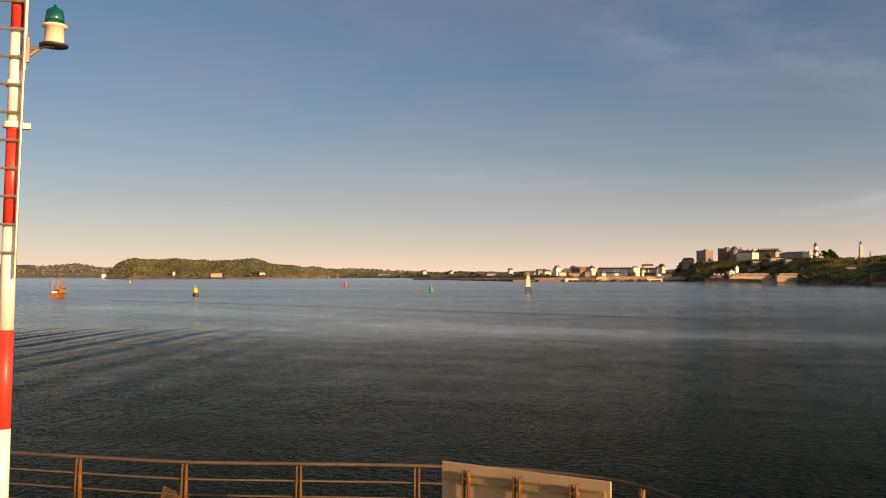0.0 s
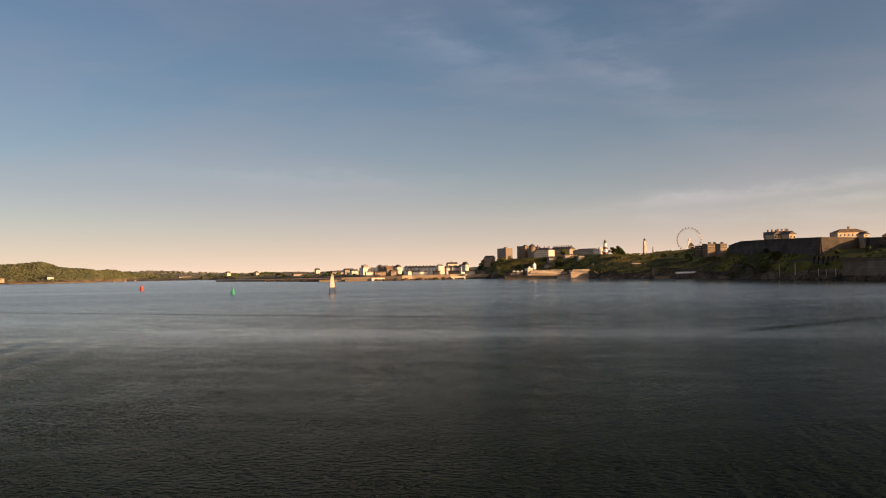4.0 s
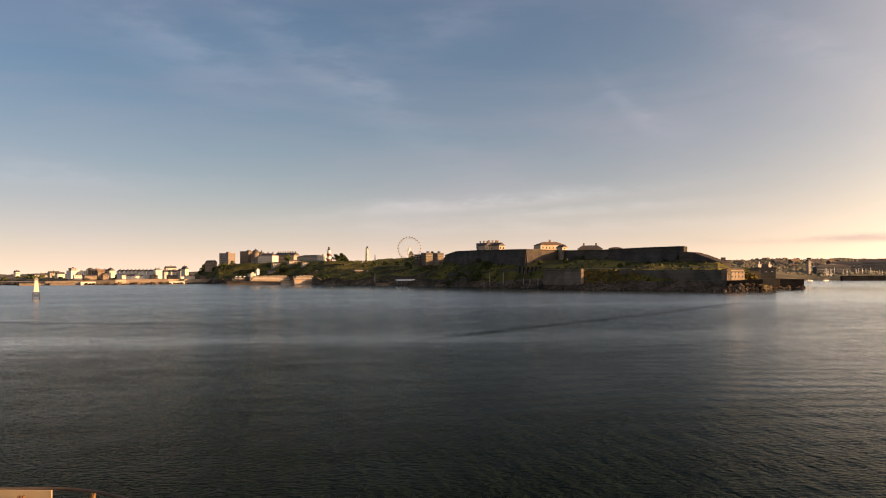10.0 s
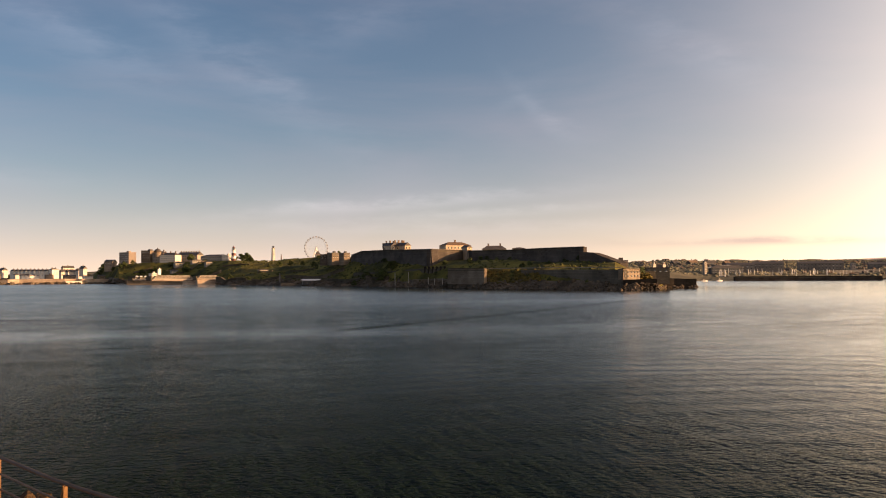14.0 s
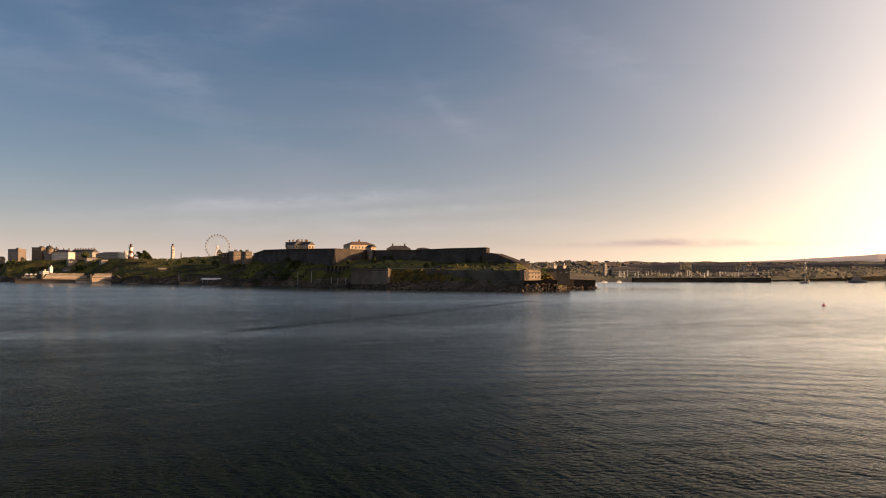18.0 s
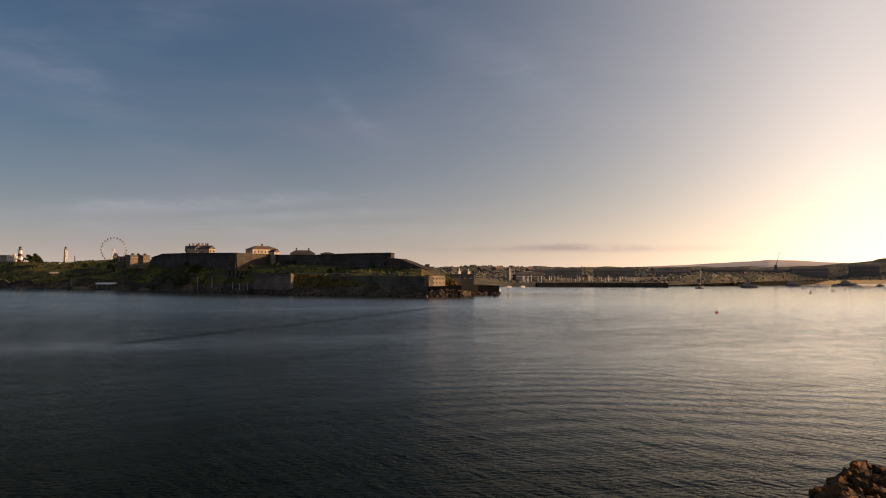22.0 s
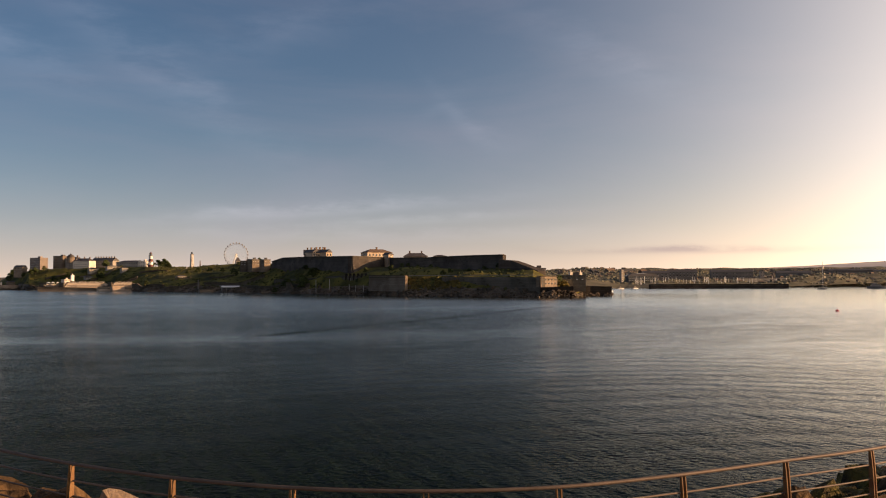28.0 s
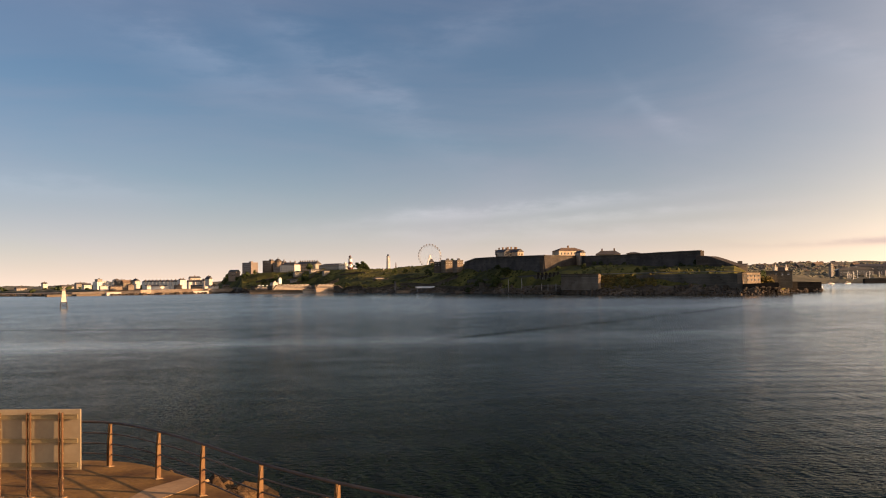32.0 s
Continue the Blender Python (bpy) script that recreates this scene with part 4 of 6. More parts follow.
land("ground_island", [
    stations((25.42, 2627, 0.0), (25.42, 2647, 4.6), (25.42, 2667, 7.6), (25.42, 2687, 9.2), (25.42, 2807, 6.0)),
    stations((24.80, 2607, -0.0), (24.80, 2637, 10.7), (24.80, 2687, 31.1), (24.80, 2727, 37.8), (24.80, 2907, 22.8)),
    stations((23.88, 2587, -0.1), (23.88, 2617, 10.5), (23.88, 2687, 39.0), (23.89, 2747, 55.8), (23.88, 2957, 31.7)),
    stations((21.78, 2567, -1.9), (21.79, 2607, 8.8), (21.79, 2687, 37.5), (21.79, 2757, 54.6), (21.79, 2957, 31.7)),
    stations((19.31, 2507, -2.1), (19.31, 2547, 6.9), (19.31, 2647, 33.9), (19.32, 2727, 49.5), (19.31, 2957, 31.6)),
    stations((16.95, 2427, -3.6), (16.95, 2467, 5.2), (16.95, 2607, 33.5), (16.95, 2707, 55.9), (16.95, 2957, 31.5)),
    stations((15.76, 2426, -2.3), (15.76, 2466, 5.1), (15.76, 2626, 32.1), (15.76, 2726, 46.3), (15.75, 2956, 26.1)),
    stations((14.03, 2526, -1.4), (14.03, 2566, 6.3), (14.03, 2656, 22.5), (14.03, 2756, 34.0), (14.03, 2956, 18.7)),
    stations((11.94, 2906, -1.4), (11.94, 2926, 5.8), (11.94, 2966, 18.5), (11.94, 3006, 27.0), (11.94, 3106, 15.2)),
    stations((9.47, 3006, -2.1), (9.47, 3016, 3.5), (9.47, 3036, 11.0), (9.47, 3066, 17.7), (9.47, 3106, 9.1)),
], [M_WOOD_LAND, M_ROCKY], "steep wooded island with a low rocky shore", "island", rough=9, rows=5, freq=0.012)

land("ground_west_shore", [
    stations((12.98, 2906, -1.2), (12.98, 2926, 4.1), (12.98, 2966, 7.7), (12.98, 3206, 9.6)),
    stations((7.35, 2606, -2.6), (7.35, 2626, 3.9), (7.35, 2706, 8.8), (7.35, 2906, 10.6)),
    stations((4.51, 2406, -2.0), (4.51, 2426, 3.9), (4.51, 2506, 11.5), (4.51, 2706, 13.5)),
    stations((0.97, 2156, -2.6), (0.97, 2171, 4.0), (0.97, 2256, 9.4), (0.96, 2506, 11.1)),
    stations((-1.84, 1966, -1.8), (-1.84, 1976, 5.4), (-1.84, 2046, 7.8), (-1.85, 2506, 9.3)),
    stations((-4.61, 1886, -2.7), (-4.62, 1896, 5.3), (-4.62, 1956, 8.8), (-4.63, 2306, 10.3)),
    stations((-7.34, 1786, -3.4), (-7.35, 1796, 4.2), (-7.35, 1836, 9.6), (-7.37, 2206, 16.6)),
    stations((-10.66, 1506, -2.5), (-10.66, 1516, 4.6), (-10.67, 1606, 12.1), (-10.70, 1906, 21.9)),
], [M_TOWN], "low western shore with town and sea walls", "shore", rough=3, rows=4, freq=0.02)

land("ground_city", [
    stations((-39.23, 900, 0.8), (-39.24, 1100, 11.7), (-39.26, 1700, 28.5), (-39.27, 2200, 33.7)),
    stations((-41.26, 900, 0.7), (-41.27, 1100, 11.5), (-41.29, 1700, 28.5), (-41.30, 2200, 33.9)),
    stations((-43.26, 980, -0.2), (-43.27, 1150, 8.6), (-43.29, 1800, 32.0), (-43.30, 2300, 38.2)),
    stations((-48.39, 1080, -0.7), (-48.40, 1250, 8.0), (-48.43, 1900, 33.4), (-48.43, 2400, 39.5)),
    stations((-53.19, 1180, -1.1), (-53.20, 1300, 6.6), (-53.23, 2000, 33.7), (-53.23, 2500, 39.5)),
    stations((-58.43, 1352, 3.6), (-58.42, 1452, 15.3), (-58.39, 2002, 34.4), (-58.37, 2502, 40.7)),
    stations((-62.87, 1602, 7.8), (-62.87, 1702, 18.6), (-62.85, 2102, 35.4), (-62.83, 2602, 41.7)),
    stations((-65.31, 1652, 9.0), (-65.30, 1752, 19.9), (-65.29, 2102, 40.1), (-65.28, 2602, 47.4)),
    stations((-67.89, 1653, 10.1), (-67.89, 1753, 21.9), (-67.88, 2103, 51.5), (-67.87, 2603, 61.6)),
    stations((-71.56, 1603, 11.3), (-71.56, 1703, 24.3), (-71.56, 2103, 59.6), (-71.54, 2603, 71.6)),
], [M_TOWN], "built-up hillside beyond the harbour", "hillside", rough=5, rows=5, freq=0.012)

land("ground_east_bank", [
    stations((-52.91, 1330, -1.0), (-52.91, 1342, 6.8), (-52.91, 1370, 12.4), (-52.91, 1830, 15.4)),
    stations((-55.91, 1350, -1.0), (-55.91, 1362, 6.8), (-55.91, 1390, 12.4), (-55.91, 1850, 15.4)),
    stations((-57.87, 1480, -1.0), (-57.87, 1492, 7.5), (-57.87, 1520, 13.7), (-57.87, 1980, 16.7)),
    stations((-59.47, 1620, -1.0), (-59.47, 1632, 7.8), (-59.47, 1660, 14.1), (-59.47, 2120, 17.1)),
    stations((-61.03, 1780, -1.0), (-61.03, 1792, 7.4), (-61.03, 1820, 13.5), (-61.03, 2280, 16.5)),
    stations((-62.57, 1950, -1.0), (-62.57, 1962, 7.0), (-62.57, 1990, 12.7), (-62.57, 2450, 15.7)),
    stations((-64.07, 2150, -1.0), (-64.07, 2162, 7.2), (-64.07, 2190, 13.1), (-64.07, 2650, 16.1)),
    stations((-66.06, 2400, -1.0), (-66.06, 2412, 8.2), (-66.06, 2440, 15.0), (-66.06, 2900, 18.0)),
    stations((-68.09, 2600, -1.0), (-68.09, 2612, 9.5), (-68.09, 2640, 17.2), (-68.09, 3100, 20.2)),
], [M_BANK], "low dark bank of the estuary beyond the breakwater", "bank", rough=1.5, rows=3, freq=0.02)

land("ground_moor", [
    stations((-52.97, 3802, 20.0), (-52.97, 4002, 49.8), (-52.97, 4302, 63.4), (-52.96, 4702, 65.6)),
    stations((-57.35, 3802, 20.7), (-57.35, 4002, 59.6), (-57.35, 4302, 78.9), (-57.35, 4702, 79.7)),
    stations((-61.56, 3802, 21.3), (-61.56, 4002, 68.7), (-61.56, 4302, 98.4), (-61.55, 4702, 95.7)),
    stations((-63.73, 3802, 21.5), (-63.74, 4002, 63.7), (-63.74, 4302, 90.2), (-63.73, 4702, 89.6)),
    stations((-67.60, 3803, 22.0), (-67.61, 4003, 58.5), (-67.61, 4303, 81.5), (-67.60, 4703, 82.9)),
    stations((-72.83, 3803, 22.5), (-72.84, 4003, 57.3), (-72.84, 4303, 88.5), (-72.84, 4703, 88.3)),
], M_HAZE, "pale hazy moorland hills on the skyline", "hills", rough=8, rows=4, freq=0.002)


# ---- fort ----
def rampart(name, tops, base, thick, mat, label, parent=None, batter=0.09, cordon=True):
    """A battered wall along points; each has its own top height, all stand on the given heights."""
    bm = bmesh.new()
    n0 = len(tops)
    rows = []
    for i in range(n0):
        p = Vector(tops[i])
        d = Vector(tops[min(i + 1, n0 - 1)]) - Vector(tops[max(i - 1, 0)])
        d.z = 0
        d.normalize()
        back = Vector((-d.y, d.x, 0))
        h = p.z - base[i]
        rows.append([p - back * batter * h - Vector((0, 0, h)), p, p + back * thick, p + back * thick - Vector((0, 0, h))])
    vs = [[bm.verts.new(q) for q in r] for r in rows]
    for a, c in zip(vs, vs[1:]):
        for k in range(3):
            bm.faces.new((a[k], c[k], c[k + 1], a[k + 1]))
    bm.faces.new(vs[0])
    bm.faces.new(vs[-1][::-1])
    bmesh.ops.recalc_face_normals(bm, faces=bm.faces)
    ob = part(name, bm, mat, parent)
    if cordon:
        for i in range(n0 - 1):
            p, q = Vector(tops[i]), Vector(tops[i + 1])
            bm = bmesh.new()
            d = q - p
            t = d.to_track_quat("X", "Z").to_matrix()
            box(bm, (p + q) / 2 + Vector((0, 0, -1.2)), (d.length, 0.9, 0.4), t)
            part("cordon", bm, M_SEAWALL, ob)
            bm = bmesh.new()
            box(bm, (p + q) / 2 + Vector((0, 0, 0.12)), (d.length, 1.6, 0.3), t)
            part("coping", bm, M_SEAWALL, ob)
    if not parent:
        tagged(ob, label, "fort wall")
    return ob


fort = empty("fort", pose(0, 0, 0), "long grey limestone bastioned fort on the headland", "fort")
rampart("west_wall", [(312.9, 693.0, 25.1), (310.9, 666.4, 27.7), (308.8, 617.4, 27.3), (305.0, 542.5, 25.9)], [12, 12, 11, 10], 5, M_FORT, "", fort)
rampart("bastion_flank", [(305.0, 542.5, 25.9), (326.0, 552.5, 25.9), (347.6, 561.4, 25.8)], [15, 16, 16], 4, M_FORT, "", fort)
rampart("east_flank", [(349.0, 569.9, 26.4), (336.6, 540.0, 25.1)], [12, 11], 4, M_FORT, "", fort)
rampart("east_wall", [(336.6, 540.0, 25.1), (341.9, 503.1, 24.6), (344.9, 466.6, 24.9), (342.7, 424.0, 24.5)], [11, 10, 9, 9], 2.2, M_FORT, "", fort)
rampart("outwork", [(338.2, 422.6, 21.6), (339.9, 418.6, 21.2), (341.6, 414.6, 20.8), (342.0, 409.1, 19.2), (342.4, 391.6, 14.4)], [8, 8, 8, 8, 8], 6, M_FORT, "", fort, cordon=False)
# sea wall and lower bastions
sea = empty("sea_wall", pose(0, 0, 0), "stained stone sea wall with angled lower bastions", "sea wall")
rampart("lower_wall", [(296.3, 652.2, 10.4), (297.1, 594.2, 10.9), (296.7, 558.4, 12.3), (294.7, 536.7, 12.7)], [2, 2, 2, 2], 3, M_SEAWALL, "", sea, 0.05, False)
rampart("recess", [(294.7, 536.7, 12.5), (299.4, 508.8, 12.3)], [2, 2], 3, M_SEAWALL, "", sea, 0.03, False)
# lower bastion faces and side take lighter stone in place of sunlight
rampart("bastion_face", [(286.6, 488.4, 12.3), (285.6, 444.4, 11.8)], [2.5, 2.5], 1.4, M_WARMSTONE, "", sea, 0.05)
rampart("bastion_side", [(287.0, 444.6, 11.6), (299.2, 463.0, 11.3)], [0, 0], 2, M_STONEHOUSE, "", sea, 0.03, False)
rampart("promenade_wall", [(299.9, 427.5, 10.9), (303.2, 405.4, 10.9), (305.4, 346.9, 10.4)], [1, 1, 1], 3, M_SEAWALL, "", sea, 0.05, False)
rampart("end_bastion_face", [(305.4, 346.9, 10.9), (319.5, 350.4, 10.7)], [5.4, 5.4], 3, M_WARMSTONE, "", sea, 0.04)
rampart("quay", [(304.9, 346.2, 5.3), (311.5, 340.4, 5.3), (324.0, 354.2, 5.6), (329.9, 348.8, 5.6), (371.5, 394.5, 5.8), (383.0, 391.0, 5.5), (393.2, 383.3, 5.2)], [-2] * 7, 5, M_BREAK, "", sea, 0.02, False)
for i in range(5):
    for j in range(2):
        p = Vector((305.4, 346.9, 0)).lerp(Vector((319.5, 350.4, 0)), (i + 0.5) / 5) + Vector((0.24, -0.97, 0)) * 0.22
        part("window", box(bmesh.new(), (p.x, p.y, 7.2 + 2.0 * j), (1.1, 0.3, 0.9), pose(0, 0, 0, 0, 0, 14).to_3x3()), M_DARK, sea)
rampart("quay_wall", [(322.2, 353.3, 9.9), (335.0, 366.5, 9.9), (342.3, 363.0, 9.6)], [0, 0, 0], 4, M_SEAWALL, "", sea, 0.03, False)
for az, d in ((-29.22, 606), (-29.65, 600), (-30.08, 596)):
    p = polar(az, d, 0)
    part("flagpole", rod(bmesh.new(), (p.x, p.y, 3), (p.x, p.y, 11), 0.14, 0.1, 6), M_STEEL, sea)

# solid dark blocks paint the shade of arched openings on the wall
a0, a1 = Vector((294.9, 535.5, 11.0)), Vector((299.1, 511.2, 10.9))
for k in range(6):
    p = a0.lerp(a1, (k + 0.5) / 6)
    m = facing(p, -14)
    arch = part("arch", box(rod(bmesh.new(), m @ Vector((0, -0.6, 2.2)), m @ Vector((0, 0.6, 2.2)), 0.8, seg=12), m @ Vector((0, 0.25, 0.2)), (1.6, 1.2, 4.0), m.to_3x3()), M_BREAK, sea, "dark block for the shade inside an arch")
rail_line = [Vector(q) + Vector((0, 0, 1.0)) for q in ((293.8, 453.4, 10.9), (303.2, 405.4, 10.9), (305.6, 348.0, 10.5))]
part("promenade_rail", tube(bmesh.new(), rail_line, 0.16, 6), M_STUCCO, sea, "pale rail along the sea wall")
# breakwater of the yacht haven
tagged(rampart("breakwater", [(786.5, 710.8, 4.8), (850.0, 664.0, 4.8), (903.9, 612.0, 4.9)], [-2, -2, -2], 9, M_BREAK, "", None, 0.25), "long dark stone breakwater of the yacht haven", "breakwater")


# ---- buildings ----
def windows(parent, w, h, z0, storeys, bays, y, big=0.31, tall=0.4, name="window"):
    """Panes set into the front, each with a sill."""
    bw, sh = w / bays, h / storeys
    me = bpy.data.meshes.new("pane")
    bm = bmesh.new()
    box(bm, (0, 0, 0), (bw * big, 0.25, sh * tall))
    box(bm, (0, -0.1, -sh * tall / 2 - 0.1), (bw * big * 1.15, 0.35, 0.2))
    bm.to_mesh(me)
    bm.free()
    me.materials.append(M_GLASS)
    me.materials.append(M_WHITE)
    me.polygons.foreach_set("material_index", [0] * 6 + [1] * 6)
    for i in range(storeys):
        for j in range(bays):
            ob = new(name, me)
            ob.parent = parent
            ob.location = (-w / 2 + bw * (j + 0.5), y - 0.02, z0 + sh * (i + 0.52))


def building(name, p, w, dep, h, wall, roof, label, category="building", turn=0.0, storeys=3, bays=5, kind="gable", rise=None, chimneys=0, group="", sink=6.0, across=False):
    """A house: walls, roof of its kind, windows, chimneys. p is at the foot of its front."""
    e = empty(name, facing(p, turn), label, category, group)
    part("wall", box(bmesh.new(), (0, dep / 2, h / 2 - sink / 2), (w, dep, h + sink)), wall, e)
    rise = rise if rise is not None else dep * 0.32
    bm = bmesh.new()
    o = 0.4
    if kind == "flat":
        box(bm, (0, dep / 2, h + 0.25), (w + 0.3, dep + 0.3, 0.5))
        box(bm, (w * 0.12, dep * 0.5, h + 1.2), (w * 0.25, dep * 0.3, 1.6))
    else:
        inset = min(w, dep) * 0.45 if kind == "hip" else 0.0
        if across:
            pts = [(-w / 2 - o, -o, h), (w / 2 + o, -o, h), (w / 2 + o, dep + o, h), (-w / 2 - o, dep + o, h), (0, -o + inset, h + rise), (0, dep + o - inset, h + rise)]
            vs = [bm.verts.new(q) for q in pts]
            for f in ((0, 1, 4), (1, 2, 5, 4), (2, 3, 5), (3, 0, 4, 5), (3, 2, 1, 0)):
                bm.faces.new([vs[i] for i in f])
        else:
            pts = [(-w / 2 - o, -o, h), (w / 2 + o, -o, h), (w / 2 + o, dep + o, h), (-w / 2 - o, dep + o, h), (-w / 2 - o + inset, dep / 2, h + rise), (w / 2 + o - inset, dep / 2, h + rise)]
            vs = [bm.verts.new(q) for q in pts]
            for f in ((0, 1, 5, 4), (1, 2, 5), (2, 3, 4, 5), (3, 0, 4), (3, 2, 1, 0)):
                bm.faces.new([vs[i] for i in f])
    rf = part("roof", bm, roof, e)
    for k in range(chimneys):
        x = -w / 2 + w * (k + 0.5) / chimneys
        part("chimney", box(box(bmesh.new(), (x, dep / 2, h + rise + 0.3), (1.1, 0.9, 2.2)), (x, dep / 2, h + rise + 1.5), (1.3, 1.1, 0.3)), M_TILE, rf)
    if storeys:
        windows(e, w * 0.94, h, 0, storeys, bays, 0)
    return e


# on the hill behind the green
building("tower_block", (203.9, 1132.3, 18.8), 20, 10, 18, M_TOWER, M_TOWER, "brown-grey concrete tower block above the shore", "tower block", -58, 7, 8, "flat").location += polar(-100, 9)
building("hotel", (238.9, 1135.6, 24.4), 13, 14, 15, M_STONEHOUSE, M_SLATE, "tall dark stone hotel with narrow front", "hotel", -38, 5, 4, "flat")
building("hotel", (250.5, 1122.9, 22.9), 15, 14, 13, M_STUCCO, M_SLATE, "stucco hotel with a domed corner tower", "hotel", -38, 4, 4, "hip", 3, 2)
dome = empty("domed_turret", facing((248.3, 1113.1, 31.6)), "small stone turret with a dome and finial", "turret")
part("drum", lathe(bmesh.new(), [(4.2, 0), (4.2, 5.5), (4.6, 5.6), (4.6, 6.1)], 14), M_STONEHOUSE, dome)
part("dome", lathe(bmesh.new(), [(4.3, 6.1), (3.9, 7.6), (2.6, 9.0), (0.8, 9.8), (0.3, 10.4), (0.1, 11.6)], 14), M_SLATE, dome, smooth=True)
building("terrace_block", (257.0, 1100.9, 22.6), 22, 12, 11, M_LIT, M_SLATE, "pale stucco seafront terrace block", "terrace", -38, 4, 8, "hip", 3, 3)
building("terrace_block", (281.4, 1105.2, 24.0), 30, 12, 10, M_STUCCO, M_SLATE, "long stucco terrace with many chimneys", "terrace", -38, 3, 11, "gable", 3.5, 8)
building("assembly_hall", (299.2, 1059.0, 24.8), 34, 14, 7, M_STUCCO, M_SLATE, "long low hall, its sunlit end a separate pale block", "hall", -38, 2, 10, "hip", 2)
# added pale block: the sun on the hall's end, put into its colour
building("assembly_hall", (307.4, 1035.8, 25.1), 9, 10, 7.2, M_LIT, M_LIT, "pale block painted for the hall's sunlit end", "hall", -38, 2, 3, "flat")
building("low_house", (218.2, 1155.1, 21.8), 9, 8, 4, M_STONEHOUSE, M_SLATE, "small stone house beside the tower block", "house", -38, 1, 3)
building("low_house", (200.6, 1163.3, 20.5), 12, 8, 6, M_STONEHOUSE, M_SLATE, "dark stone villa among trees", "house", -38, 2, 3)

# striped lighthouse
lh = empty("lighthouse", facing((293.3, 956.5, 22.6)), "red and white striped tower lighthouse on the green", "lighthouse")
part("plinth", lathe(bmesh.new(), [(3.6, -3), (3.5, 1.2), (3.2, 1.4)], 16), M_STONEHOUSE, lh)
zs = [1.4, 4.4, 7.4, 10.4, 13.2]
for k in range(4):
    r0, r1 = 2.75 - 0.17 * k * 1.3, 2.75 - 0.17 * (k + 1) * 1.3
    part("stripe", lathe(bmesh.new(), [(r0, zs[k]), (r1, zs[k + 1])], 18), M_OXIDE if k % 2 == 0 else M_WHITE, lh, smooth=False)
part("gallery", lathe(bmesh.new(), [(1.9, 13.2), (2.7, 13.5), (2.7, 13.75)], 18), M_WHITE, lh)
part("gallery_rail", lathe(bmesh.new(), [(2.6, 14.5), (2.65, 14.55), (2.6, 14.6)], 18), M_DARK, lh)
part("lantern", lathe(bmesh.new(), [(1.35, 13.75), (1.35, 16.2)], 12), M_GLASS, lh)
part("cupola", lathe(bmesh.new(), [(1.6, 16.2), (1.3, 16.8), (0.5, 17.4), (0.12, 17.6), (0.1, 18.6)], 12), M_OXIDE, lh, smooth=True)
for k in range(3):
    part("window", box(bmesh.new(), (0.3, -2.4 + k * 0.2, 3 + 3.4 * k), (0.7, 0.5, 1.0)), M_DARK, lh)

# war memorial column and a smaller obelisk
mem = empty("memorial_column", facing((353.0, 1000.0, 24.0), 36), "tall stone memorial column topped by a dark globe", "monument")
part("base", prism(prism(bmesh.new(), [(-3, -3), (3, -3), (3, 3), (-3, 3)], -3, 1.4, 0.9), [(-2.1, -2.1), (2.1, -2.1), (2.1, 2.1), (-2.1, 2.1)], 1.4, 2.6, 0.9), M_STUCCO, mem)
part("shaft", prism(bmesh.new(), [(-1.6, -1.6), (1.6, -1.6), (1.6, 1.6), (-1.6, 1.6)], 2.6, 15.5, 0.8), M_LIT, mem)
part("capital", prism(bmesh.new(), [(-1.5, -1.5), (1.5, -1.5), (1.5, 1.5), (-1.5, 1.5)], 15.5, 16.2, 0.9), M_STUCCO, mem)
part("globe", lathe(bmesh.new(), [(0.5, 16.3), (1.1, 17.0), (1.2, 17.6), (0.9, 18.3), (0.3, 18.7)], 12), M_DARK, mem, smooth=True)
ob2 = empty("obelisk", facing((368.3, 1015.7, 24.9)), "slender dark stone obelisk on the green", "monument")
part("base", prism(bmesh.new(), [(-1.2, -1.2), (1.2, -1.2), (1.2, 1.2), (-1.2, 1.2)], -2, 1.2, 0.9), M_STONEHOUSE, ob2)
part("shaft", prism(bmesh.new(), [(-0.8, -0.8), (0.8, -0.8), (0.8, 0.8), (-0.8, 0.8)], 1.2, 8.6, 0.5), M_STONEHOUSE, ob2)

# observation wheel
WC = Vector((395.0, 973.5, 39.6))
wheel = empty("observation_wheel", facing(WC, 12), "white observation wheel with small cabins", "ferris wheel")
R = 12.9
for r, y in ((R, -0.8), (R, 0.8), (R - 1.3, 0.0)):
    part("rim", tube(bmesh.new(), [(r * math.cos(2 * math.pi * i / 48), y, r * math.sin(2 * math.pi * i / 48)) for i in range(49)], 0.1, 5), M_STEEL, wheel)
for k in range(24):
    a = 2 * math.pi * k / 24
    part("spoke", rod(bmesh.new(), (0, 0, 0), (R * math.cos(a), 0.8 if k % 2 else -0.8, R * math.sin(a)), 0.02, seg=4), M_STUCCO, wheel)
    cab = part("cabin", lathe(bmesh.new(), [(0.4, -0.9), (0.6, -0.75), (0.65, 0.15), (0.4, 0.6), (0.16, 0.75)], 8, ((R + 0.5) * math.cos(a), 0, (R + 0.5) * math.sin(a))), M_TOWER, wheel, "small closed cabin")
part("hub", rod(bmesh.new(), (0, -1.8, 0), (0, 1.8, 0), 1.1, seg=14), M_WHITE, wheel)
for y in (-2.2, 2.2):
    for x in (-6.5, 6.5):
        part("support_leg", rod(bmesh.new(), (0, y * 0.7, 0), (x, y * 1.3, -20), 0.35, 0.45, 6), M_WHITE, wheel)
building("wheel_kiosk", (389.6, 953.9, 25.9), 5, 5, 6, M_STUCCO, M_SLATE, "white ticket tower at the foot of the wheel", "kiosk", 10, 2, 3, "hip", 4)

